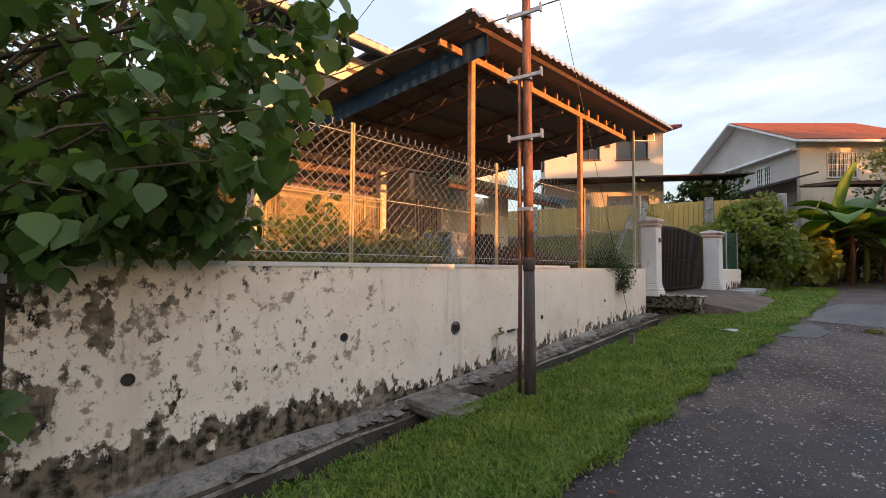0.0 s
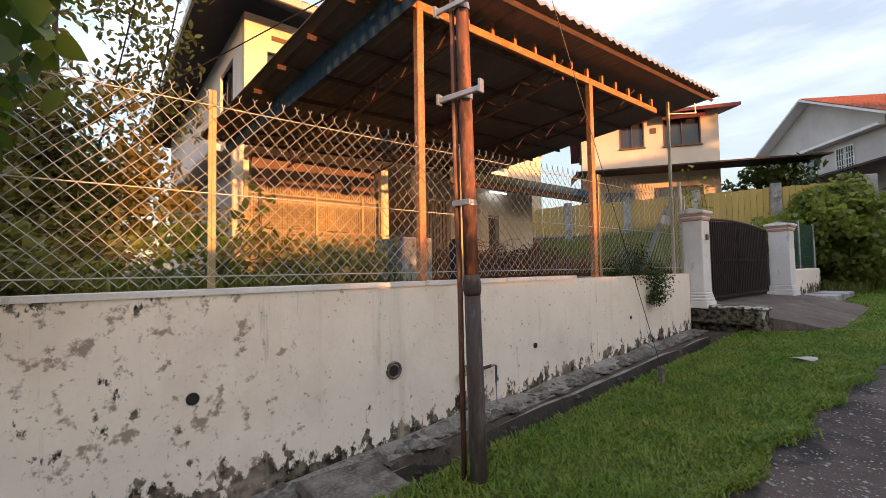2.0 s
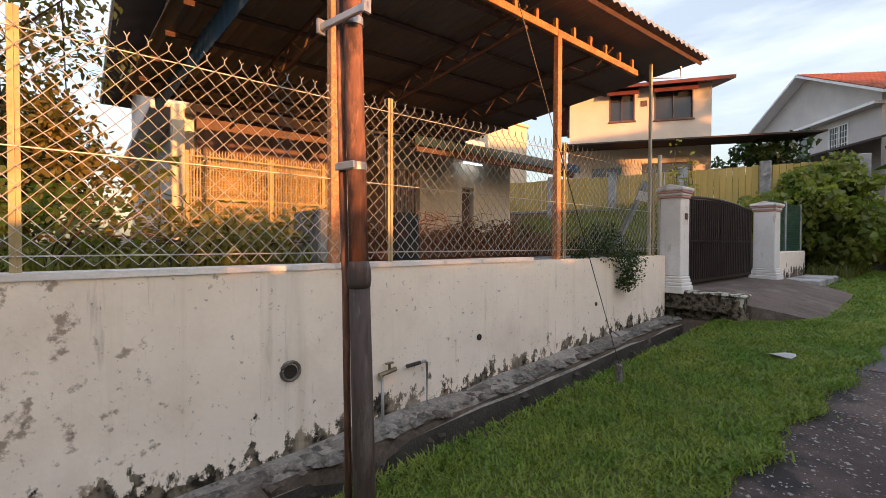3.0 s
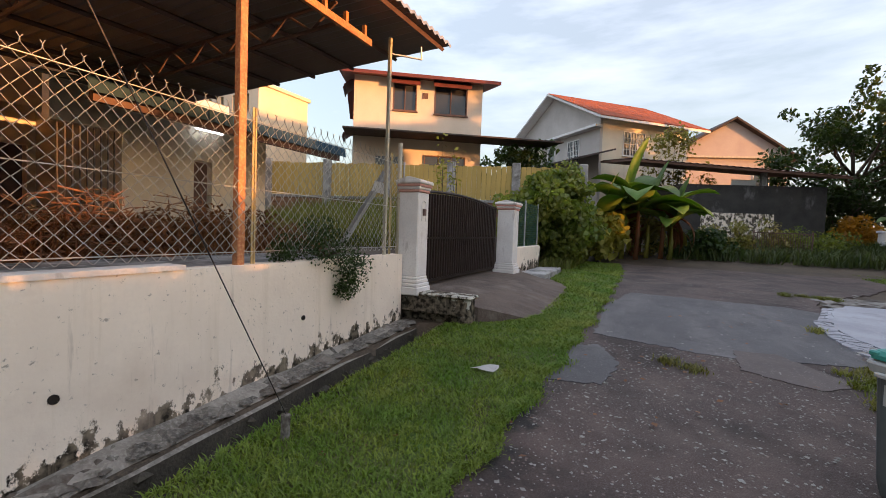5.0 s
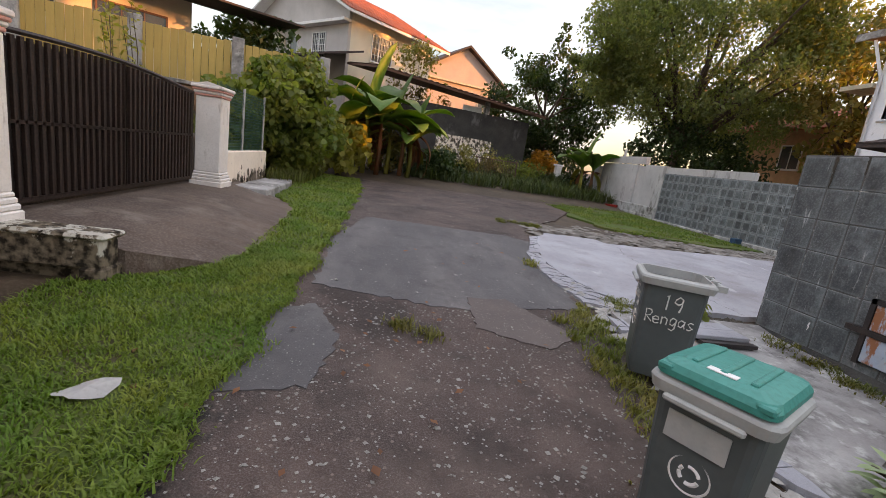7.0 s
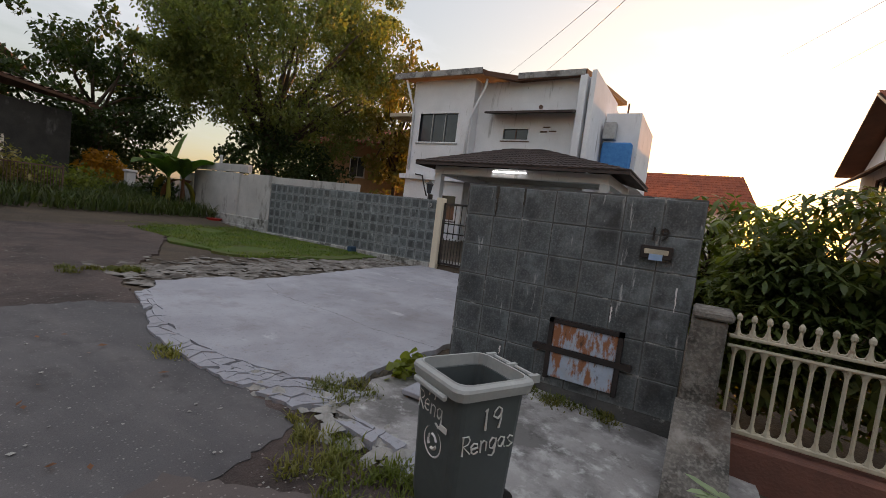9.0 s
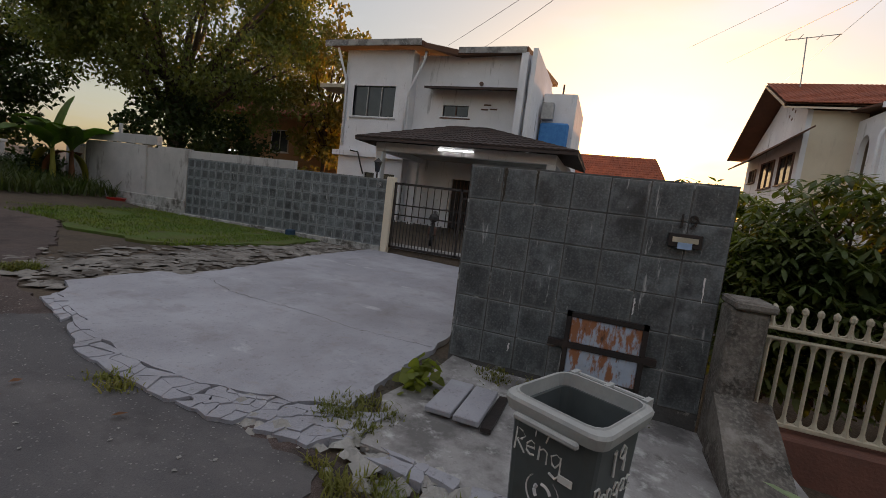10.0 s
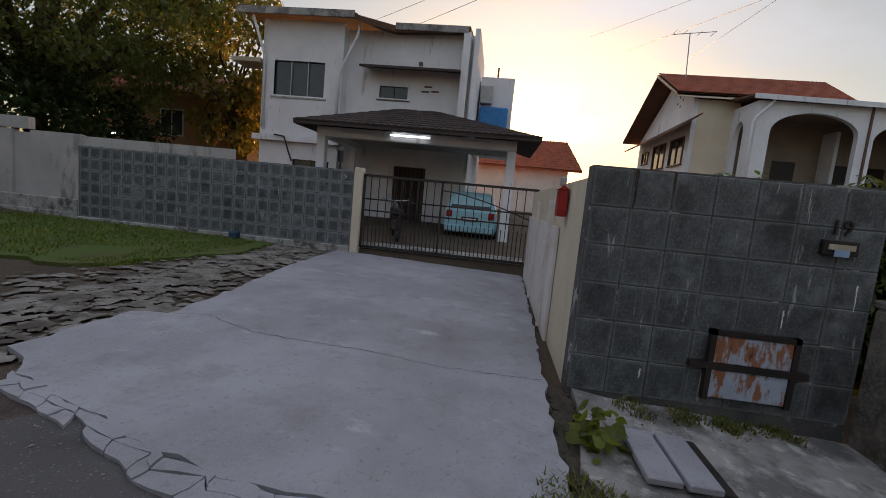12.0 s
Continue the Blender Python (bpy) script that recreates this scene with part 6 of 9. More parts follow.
# ---- drive: sliding gate, post, letter box ----
bm = boxes((9.12, 9.34, 13.2, 13.37, 0.6, 2.56), bevel=0.012)
solid("gate_post", bm, M["cream"], "pale yellow gate post at the tiled wall", "gate post")
bm = boxes((5.15, 9.2, 9.668, 9.7, 0.6, 1.9))
solid("wall_panel", bm, M["pillar_white"], "white panel along the drive wall", "wall panel", kind="structure")
for x in (5.6, 7.2):
    solid("gate_guide", boxes((x, x + 0.08, 9.702, 9.742, 0.65, 2.2)), M["pillar_white"], "white gate guide post along the drive", "post", group="gate guides")
lb = thing("letter_box", "red post box on the drive wall", "letter box", at=(4.85, 9.70, 2.03))
red = mat("red_paint", (0.4, 0.03, 0.025), (0.3, 0.03, 0.02), rough=0.4)
part("box", boxes((-0.1, 0.1, -0.02, 0.07, 0.0, 0.27), bevel=0.012), red, lb)
bm = bmesh.new()
prism(bm, [(-0.03, 0.27), (0.09, 0.27), (0.03, 0.31)], "x", -0.11, 0.11)
part("roof", bm, red, lb)
part("lamp_cap", boxes((-0.03, 0.03, 0.0, 0.06, 0.31, 0.4), bevel=0.01), M["galv"], lb)
sg = thing("sliding_gate", "black steel sliding gate with curved upper rail", "gate", at=(9.25, 11.4, 0.85))


def curve_z(y):
    return 2.3 - 0.55 * max(0.0, (11.5 - y) / 2.1) ** 1.5 if y < 11.5 else 2.3


bm = bmesh.new()
for a in ((9.23, 9.28, 9.55, 13.2, 0.9, 0.95), (9.24, 9.27, 9.55, 13.2, 1.68, 1.71), (9.24, 9.27, 9.55, 13.2, 1.92, 1.95), (9.23, 9.28, 9.55, 13.2, 2.4, 2.45), (9.23, 9.28, 9.55, 9.6, 0.9, 2.45), (9.23, 9.28, 13.15, 13.2, 0.9, 2.45), (9.23, 9.28, 11.5, 11.54, 0.9, 2.45)):
    box(bm, *a)
tube(bm, [(9.255, y, curve_z(y) - 0.05) for y in lin(9.6, 11.5, 14)], 0.014, seg=6)
wpart("gate_frame", bm, M["gate_black"], sg)
for k in range(42):
    y = 9.64 + k * 0.0845
    bm = boxes((9.246, 9.264, y, y + 0.018, 0.94, 1.55 + 0.02 * (k % 2)))
    wpart("bar", bm, M["gate_black"], sg)
for k in range(21):
    y = 9.64 + k * 0.169
    bm = boxes((9.246, 9.264, y, y + 0.017, 1.57, 2.4))
    wpart("bar", bm, M["gate_black"], sg)
lettering("plate_digits", "19", 0.16, Matrix.Translation((9.195, 13.62, 2.3)) @ Matrix.Rotation(radians(-90), 4, "Z") @ Matrix.Rotation(radians(90), 4, "X"), M["galv"], wall_tiled, 0.004)
# lantern on the tiled wall
lan = thing("wall_lantern", "small black lantern on the tiled wall", "lantern", at=(9.3, 13.75, 2.5))
bm = bmesh.new()
rod(bm, (0, 0, 0), (0, 0, 0.15), 0.02, seg=6)
part("stem", bm, M["gate_black"], lan)
bm = bmesh.new()
rod(bm, (0, 0, 0.15), (0, 0, 0.38), 0.05, 0.085, seg=6)
part("glass", bm, M["window_dark"], lan)
bm = bmesh.new()
rod(bm, (0, 0, 0.38), (0, 0, 0.48), 0.11, 0.01, seg=6)
part("cap", bm, M["gate_black"], lan)

# ---- the white house ----
hw = thing("house", "white two-storey house with tiled porch and stained walls", "house", group="houses", at=(16, 15, 0.95))


def wp(name, bm, material, label="", smooth=False):
    return wpart(name, bm, material, hw, label, smooth)


bm = bmesh.new()
wall_panel(bm, "x", 15.7, 0.2, 16.3, 19.3, 0.9, 7.85, holes=((16.95, 18.85, 5.25, 6.45), (16.6, 18.0, 2.0, 3.0)))
wp("wall", bm, M["house_white"])
bm = bmesh.new()
wall_panel(bm, "x", 16.2, 0.2, 11.6, 16.3, 0.9, 7.8, holes=((14.0, 15.05, 5.5, 5.92), (13.1, 14.3, 0.9, 3.1)))
wp("wall", bm, M["house_white"])
for b in ((15.9, 24, 19.1, 19.3, 0.9, 7.85), (15.9, 16.2, 16.303, 16.45, 0.9, 7.85), (16.4, 24, 11.6, 11.8, 0.9, 7.7), (23.8, 24, 11.8, 19.1, 0.9, 7.8)):
    wp("wall", boxes(b), M["house_white"])
wp("fin_wall", boxes((15.75, 20.0, 11.55, 11.72, 3.9, 7.9), (15.7, 16.2, 11.85, 12.1, 3.9, 7.75), bevel=0.01), M["house_white"], "stained white fin wall")
wp("floor_band", boxes((15.5, 15.7, 16.2, 19.5, 3.6, 3.8)), M["house_white"])
bm = bmesh.new()
slab_roof(bm, ((15.2, 15.75, 8.0), (15.2, 20.0, 8.1), (24, 20.0, 9.3), (24, 15.75, 9.2)), 0.2)
slab_roof(bm, ((15.75, 11.9, 7.95), (15.75, 14.5, 7.85), (24, 14.5, 9.05), (24, 11.9, 9.15)), 0.2)
slab_roof(bm, ((15.7, 14.5, 7.84), (15.3, 15.75, 7.98), (24, 15.75, 9.18), (24, 14.5, 9.04)), 0.2)
wp("roof", bm, M["roof_rust"], "low mono-pitch roof with grey fascia")
wp("fascia", boxes((15.15, 15.21, 15.8, 20.05, 7.83, 8.06), (15.7, 15.76, 11.95, 14.5, 7.72, 7.94)), M["concrete"], "weathered grey fascia board")
ob = window(hw, "x", 15.82, -1, 16.95, 18.85, 5.25, 6.45, 3, frame_mat=M["galv"], depth=0.1)
ob.matrix_parent_inverse = hw.matrix_basis.inverted()
cur = boxes((15.83, 15.84, 17.35, 17.85, 5.3, 5.85))
wp("curtain", cur, mat("orange_cloth", (0.4, 0.16, 0.05), (0.3, 0.12, 0.04), bump=0), "orange curtain behind the glass")
ob = window(hw, "x", 15.82, -1, 16.6, 18.0, 2.0, 3.0, 2, frame_mat=M["steel_dark"])
ob.matrix_parent_inverse = hw.matrix_basis.inverted()
ob = window(hw, "x", 16.3, -1, 14.0, 15.05, 5.5, 5.92, 2, frame_mat=M["steel_dark"])
ob.matrix_parent_inverse = hw.matrix_basis.inverted()
bm = bmesh.new()
slab_roof(bm, ((15.4, 12.1, 6.42), (15.4, 15.6, 6.42), (16.2, 15.6, 6.6), (16.2, 12.1, 6.6)), 0.08)
wp("sunshade", bm, M["roof_brown"], "dark sunshade over the small window")
for y, z in ((13.3, 5.95), (13.05, 5.8), (13.4, 5.78)):
    wp("vent_slot", boxes((16.17, 16.2, y - 0.18, y + 0.1, z, z + 0.05)), M["steel_dark"])
bm = bmesh.new()
rod(bm, (16.15, 13.6, 6.75), (16.2, 13.6, 6.75), 0.08, seg=12)
wp("vent_pipe", bm, M["steel_dark"])
bm = bmesh.new()
tube(bm, [(15.6, 15.75, 7.75), (15.6, 15.8, 7.4), (15.62, 16.35, 6.2), (15.62, 16.4, 5.8), (15.62, 16.4, 4.3)], 0.05, seg=7)
wp("downpipe", bm, M["house_white"], "grey downpipe", smooth=True)
bm = bmesh.new()
tube(bm, [(15.3, 19.5, 7.8), (15.6, 19.2, 6.6), (15.62, 19.15, 4.0)], 0.05, seg=7)
wp("downpipe", bm, M["house_white"], "grey downpipe", smooth=True)
bm = bmesh.new()
tube(bm, [(15.45, 18.6, 3.8), (15.4, 18.2, 3.75), (15.42, 18.05, 3.3), (15.45, 17.9, 2.9)], 0.03, seg=6)
wp("hose", bm, M["gate_black"], "black hose hanging from the ledge")
wp("side_awning", boxes((15.5, 16.5, 19.3, 20.4, 6.3, 6.45)), M["ivory"])
wp("annex", boxes((18.0, 22, 10.2, 11.5, 4.2, 6.95)), M["house_white"], "grey rear annex")
wp("tarpaulin", boxes((17.6, 17.95, 10.35, 11.45, 4.6, 5.75), bevel=0.06), mat("blue_tarp", (0.05, 0.2, 0.5), (0.08, 0.28, 0.6), scale=5), "blue tarpaulin")
wp("air_conditioner", boxes((17.5, 17.9, 11.0, 11.45, 5.85, 6.5), bevel=0.02), M["galv"])
bm = bmesh.new()
rod(bm, (19, 10.9, 6.95), (19, 10.9, 7.6), 0.04, seg=6)
wp("vent_pipe", bm, M["steel_dark"])
# porch
PF = 12.6
wp("porch_post", boxes((PF, PF + 0.25, 15.5, 15.75, 0.9, 3.55), bevel=0.015), M["house_white"])
wp("porch_post", boxes((PF, PF + 0.25, 10.0, 10.25, 0.9, 3.55), bevel=0.015), M["house_white"])
wp("porch_post", boxes((15.6, 15.8, 15.6, 15.8, 0.9, 3.55)), M["house_white"])
wp("porch_beam", boxes((PF - 0.02, PF + 0.27, 10.0, 15.75, 3.55, 3.82), (PF + 0.27, 16.2, 15.5, 15.75, 3.55, 3.82), (PF + 0.27, 16.2, 10.0, 10.25, 3.55, 3.82)), M["house_white"])
wp("porch_ceiling", boxes((PF + 0.27, 16.2, 10.25, 15.5, 3.74, 3.8)), M["wall_pale"])
bm = bmesh.new()
ea, eb, ec, ed = (PF - 0.6, 16.2, 3.85), (PF - 0.6, 9.4, 3.85), (16.2, 9.4, 3.85), (16.2, 16.2, 3.85)
for pts in ((ea, eb, (14.2, 12.6, 4.72), (14.2, 13.7, 4.72)), (eb, ec, (16.2, 12.6, 4.72), (14.2, 12.6, 4.72)), (ea, ed, (16.2, 13.7, 4.72), (14.2, 13.7, 4.72))):
    slab_roof(bm, pts, 0.08)
slab_roof(bm, ((14.2, 12.6, 4.72), (14.2, 13.7, 4.72), (16.2, 13.7, 4.72), (16.2, 12.6, 4.72)), 0.08)
wp("porch_roof", bm, M["roof_brown"])
bm = bmesh.new()
tiled_slope(bm, ea, eb, (14.2, 13.7, 4.72), (14.2, 12.6, 4.72), 9, 34)
tiled_slope(bm, eb, ec, (14.2, 12.6, 4.72), (16.2, 12.6, 4.72), 9, 20)
tiled_slope(bm, ed, ea, (16.2, 13.7, 4.72), (14.2, 13.7, 4.72), 9, 20)
wp("porch_tiles", bm, M["roof_brown"], "dark brown roof tiles")
fl = thing("fluorescent_lamp", "lit white fluorescent tube on the porch beam", "lamp", at=(PF - 0.06, 13.0, 3.72))
bm = bmesh.new()
rod(bm, (0, -0.55, 0), (0, 0.55, 0), 0.02, seg=8)
part("tube", bm, lamp_mat, fl)
part("batten", boxes((0.02, 0.045, -0.6, 0.6, -0.03, 0.03)), M["house_white"], fl)
wp("door", boxes((16.28, 16.34, 13.1, 14.3, 0.95, 3.1)), M["gate_black"], "dark front door with grille")
for k in range(8):
    y = 13.15 + k * 0.155
    wp("door_bar", boxes((16.16, 16.19, y, y + 0.02, 1.0, 3.05)), M["steel_dark"])
bm = boxes((9.3, 16.2, 9.7, 16.3, 0.85, 0.93))
solid("driveway", bm, M["concrete"], "grey cement car porch floor", "driveway", kind="structure")

# ---- parked car, seen from behind ----
car = thing("car", "pale blue hatchback parked under the porch", "car", at=(12.7, 11.1, 0.93))
paint = mat("blue_car_paint", (0.3, 0.55, 0.62), (0.27, 0.5, 0.58), rough=0.25, bump=0, spec=0.6, scale=1)


def car_ring(x, w, z0, z1, zt, wt):
    """A cross section of the body: sill, shoulder, roof."""
    return [(x, -w * 0.93, z0), (x, -w, z0 + 0.15), (x, -w, (z0 + z1) / 2), (x, -w * 0.97, z1), (x, -wt, zt - 0.05), (x, -wt * 0.8, zt), (x, wt * 0.8, zt), (x, wt, zt - 0.05), (x, w * 0.97, z1), (x, w, (z0 + z1) / 2), (x, w, z0 + 0.15), (x, w * 0.93, z0)]


bm = bmesh.new()
ring_loft(bm, [car_ring(0.0, 0.72, 0.28, 0.78, 0.84, 0.68), car_ring(0.08, 0.76, 0.24, 0.84, 0.9, 0.72), car_ring(0.3, 0.78, 0.22, 0.88, 1.3, 0.6), car_ring(0.55, 0.78, 0.22, 0.88, 1.42, 0.58),
               car_ring(2.0, 0.78, 0.22, 0.88, 1.4, 0.58), car_ring(2.7, 0.77, 0.22, 0.86, 0.95, 0.68), car_ring(3.4, 0.72, 0.25, 0.75, 0.82, 0.6), car_ring(3.55, 0.66, 0.3, 0.62, 0.66, 0.5)], close_top=True)
part("body", bm, paint, car, smooth=False)
bm = bmesh.new()
v = [bm.verts.new(p) for p in ((0.1, -0.58, 0.95), (0.1, 0.58, 0.95), (0.325, 0.5, 1.3), (0.325, -0.5, 1.3), (0.14, -0.58, 0.95), (0.14, 0.58, 0.95), (0.36, 0.5, 1.3), (0.36, -0.5, 1.3))]
for q in ((0, 1, 2, 3), (4, 7, 6, 5), (0, 4, 5, 1), (1, 5, 6, 2), (2, 6, 7, 3), (3, 7, 4, 0)):
    bm.faces.new([v[i] for i in q])
part("rear_window", bm, M["window_dark"], car)
part("bumper", boxes((-0.06, 0.06, -0.7, 0.7, 0.26, 0.46), bevel=0.03), paint, car)
part("number_plate", boxes((-0.02, 0.0, -0.24, 0.24, 0.58, 0.7)), M["gate_black"], car, "black number plate")
plb = boxes((-0.026, -0.02, -0.19, 0.19, 0.62, 0.66))
part("plate_writing", plb, M["white"], car)
tail = mat("tail_light", (0.3, 0.02, 0.02), (0.2, 0.02, 0.02), rough=0.2, bump=0)
for s in (-1, 1):
    part("tail_light", boxes((-0.015, 0.06, s * 0.6 - 0.09, s * 0.6 + 0.09, 0.66, 0.86), bevel=0.02), tail, car)
    for x in (0.6, 2.9):
        bm = bmesh.new()
        rod(bm, (x, s * 0.62, 0.27), (x, s * 0.8, 0.27), 0.27, seg=20)
        w = part("wheel", bm, M["rubber"], car)
        bm = bmesh.new()
        rod(bm, (x, s * 0.8, 0.27), (x, s * 0.812, 0.27), 0.17, seg=14)
        part("rim", bm, M["galv"], w)

# ---- motorcycle behind the gate ----
mc = thing("motorcycle", "dark motorcycle parked inside the porch gate", "motorcycle", at=(11.2, 12.9, 0.93), rz=20)
for x in (-0.6, 0.6):
    bm = bmesh.new()
    tube(bm, [(x + 0.26 * math.cos(a), 0, 0.28 + 0.26 * math.sin(a)) for a in lin(0, 2 * math.pi, 20)], 0.04, seg=6)
    w = part("wheel", bm, M["rubber"], mc)
    bm = bmesh.new()
    for k in range(6):
        a = k * math.pi / 6
        rod(bm, (x - 0.24 * math.cos(a), 0, 0.28 - 0.24 * math.sin(a)), (x + 0.24 * math.cos(a), 0, 0.28 + 0.24 * math.sin(a)), 0.008, seg=4)
    part("spokes", bm, M["galv"], w)
bm = bmesh.new()
tube(bm, [(-0.6, 0, 0.3), (-0.3, 0, 0.6), (0.25, 0, 0.62), (0.45, 0, 0.9), (0.6, 0, 0.3)], 0.035, seg=7)
part("frame", bm, M["gate_black"], mc)
part("engine", boxes((-0.2, 0.15, -0.12, 0.12, 0.25, 0.5), bevel=0.04), M["steel_dark"], mc)
part("seat", boxes((-0.65, 0.05, -0.12, 0.12, 0.68, 0.8), bevel=0.05), M["rubber"], mc)
part("tank", boxes((0.05, 0.4, -0.12, 0.12, 0.62, 0.85), bevel=0.06), M["gate_black"], mc)
bm = bmesh.new()
tube(bm, [(0.4, -0.35, 1.02), (0.48, -0.15, 0.98), (0.48, 0.15, 0.98), (0.4, 0.35, 1.02)], 0.016, seg=6)
part("handlebar", bm, M["galv"], mc)
bm = bmesh.new()
rod(bm, (0.52, 0, 0.85), (0.62, 0, 0.85), 0.09, 0.08, seg=12)
part("headlight", bm, M["galv"], mc)

# ---- bungalow with arches ----
h4 = thing("house", "white gabled house with arched verandah and red roof", "house", group="houses", at=(28.3, -3.0, 1.2))


def h4p(name, bm, material, label="", smooth=False):
    return wpart(name, bm, material, h4, label, smooth)


bm = bmesh.new()
prism(bm, [(28.6, 1.2), (28.6, 9.35), (32.0, 11.2), (38.0, 8.1), (38.0, 1.2)], "y", -0.85, -0.6)
h4p("gable_wall", bm, M["house_white"])
# cream here carries the warm light on the wall below the eaves
h4p("wall", boxes((28.6, 28.85, -3.2, -0.85, 1.2, 9.35)), M["cream"], "front wall under the eaves, warm light put in as cream")
h4p("wall", boxes((37.8, 38.0, -9.0, -0.85, 1.2, 8.1), (28.85, 37.8, -9.0, -8.8, 1.2, 8.1)), M["house_white"])
bm = bmesh.new()
slab_roof(bm, ((28.0, 0.64, 9.52), (28.0, -8.84, 9.6), (32.0, -9.63, 11.67), (32.0, 0.64, 11.61)), 0.14)
slab_roof(bm, ((32.0, 0.64, 11.61), (32.0, -9.63, 11.67), (38.6, -9.63, 8.2), (38.6, 0.64, 8.08)), 0.14)
h4p("roof", bm, M["roof_rust"], "brown-red roof")
bm = bmesh.new()
tiled_slope(bm, (27.9, -8.84, 9.62), (27.9, 0.66, 9.54), (32.0, -9.63, 11.74), (32.0, 0.66, 11.68), 16, 46)
h4p("tiles", bm, M["roof_red"], "red-brown roof tiles")
h4p("bargeboard", boxes((28.0, 28.06, -3.0, 0.6, 9.3, 9.5)), M["cream"], "cream eave board")
bm = bmesh.new()
slab_roof(bm, ((27.95, 0.7, 9.5), (28.05, 0.62, 9.36), (32.0, 0.62, 11.42), (32.0, 0.7, 11.6)), 0.05)
h4p("bargeboard", bm, M["cream"], "cream rake board")
for p, q in (((30.4, 9.7), 0.09), ((30.9, 9.95), 0.09), ((30.75, 9.35), 0.09), ((31.2, 9.6), 0.09)):
    bm = bmesh.new()
    rod(bm, (p[0], -0.6, p[1]), (p[0], -0.585, p[1]), q, seg=10)
    h4p("vent_hole", bm, M["steel_dark"])
# arched verandah in front
bm = bmesh.new()
arches = []
for ya, yb, zs, zt in ((-3.6, -7.9, 7.3, 8.35), (-8.65, -12.6, 7.1, 8.15)):
    yc, hr = (ya + yb) / 2, (ya - yb) / 2
    arches += [(ya, 1.2)] + [(yc + hr * math.cos(a), zs + (zt - zs) * math.sin(a)) for a in lin(0, math.pi, 16)] + [(yb, 1.2)]
out = [(-14.0, 1.2), (-14.0, 8.85), (-2.85, 8.85), (-2.85, 1.2)] + arches
prism(bm, out, "x", 26.0, 26.3)
h4p("verandah_wall", bm, M["house_white"], "white wall with wide arches")
bm = bmesh.new()
hole = [(28.1, 1.2)] + [(27.65 + 0.45 * math.cos(a), 7.3 + 0.7 * math.sin(a)) for a in lin(0, math.pi, 10)] + [(27.2, 1.2)]
prism(bm, [(26.3, 1.2), (26.3, 8.85), (28.6, 8.85), (28.6, 1.2)] + hole, "y", -3.1, -2.85)
h4p("verandah_wall", bm, M["house_white"], "white side wall with a narrow arch")
# brown puts the verandah's deep shade into back wall, sides and ceiling
tan = mat("verandah_shade_tan", (0.36, 0.29, 0.23), (0.28, 0.22, 0.18), scale=1.0)
h4p("verandah_back", boxes((30.0, 30.2, -14, -3.2, 1.2, 8.9)), tan, "verandah back wall in brown that stands in for shade")
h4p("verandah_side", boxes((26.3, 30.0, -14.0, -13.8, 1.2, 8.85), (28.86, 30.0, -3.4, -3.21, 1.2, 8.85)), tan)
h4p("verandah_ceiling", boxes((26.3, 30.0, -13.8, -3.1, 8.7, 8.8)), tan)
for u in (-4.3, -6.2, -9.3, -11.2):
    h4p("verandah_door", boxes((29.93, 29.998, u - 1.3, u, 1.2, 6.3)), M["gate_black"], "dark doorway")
bm = bmesh.new()
slab_roof(bm, ((25.7, -2.4, 9.08), (25.7, -14.2, 8.9), (30.0, -14.2, 9.5), (30.0, -2.4, 9.55)), 0.1)
h4p("verandah_roof", bm, M["roof_rust"])
bm = bmesh.new()
slab_roof(bm, ((25.6, -2.4, 9.1), (25.6, -14.2, 8.92), (25.68, -14.2, 8.92), (25.68, -2.4, 9.1)), 0.26)
h4p("gutter", bm, M["house_white"], "white gutter board")
bm = bmesh.new()
tube(bm, [(25.8, -3.5, 8.85), (25.85, -2.7, 7.9), (25.85, -2.6, 7.6), (25.85, -2.6, 1.3)], 0.07, seg=8)
h4p("downpipe", bm, M["house_white"], "", True)
h4p("downpipe", boxes((25.92, 25.998, -8.4, -8.3, 1.3, 8.85)), M["steel_dark"], "dark downpipe")
bm = bmesh.new()
slab_roof(bm, ((27.2, 0.7, 7.35), (27.2, -0.6, 8.3), (37.5, -0.6, 8.0), (37.5, 0.7, 7.2)), 0.1)
h4p("canopy_roof", bm, M["roof_rust"], "brown sunshade over the windows")
for u0, u1, z0, z1 in ((29.2, 31.2, 5.6, 7.2), (32.2, 34.4, 5.6, 7.2), (35.6, 36.8, 6.2, 7.0)):
    ob = window(h4, "y", -0.6, 1, u0, u1, z0, z1, 2, frame_mat=M["steel_dark"], depth=0.1)
    ob.matrix_parent_inverse = h4.matrix_basis.inverted()
ant = thing("antenna", "thin rooftop television antenna", "antenna", at=(31.0, -0.8, 10.3))
bm = bmesh.new()
rod(bm, (0, 0, 0), (0, 0.2, 3.7), 0.035, seg=5)
rod(bm, (0, 1.2, 3.55), (0, -1.4, 3.85), 0.025, seg=5)
for y in (1.1, 0.5, -0.4, -1.2):
    rod(bm, (-0.4, y, 3.7), (0.4, y, 3.7), 0.018, seg=4)
part("mast", bm, M["galv"], ant)
ant2 = thing("antenna", "thin rooftop television antenna", "antenna", at=(-12.8, 6.1, 8.3))
bm = bmesh.new()
rod(bm, (0, 0, 0), (0, 0, 2.3), 0.025, seg=5)
rod(bm, (0.3, -0.9, 2.2), (-0.1, 0.4, 2.25), 0.015, seg=5)
part("mast", bm, M["galv"], ant2)
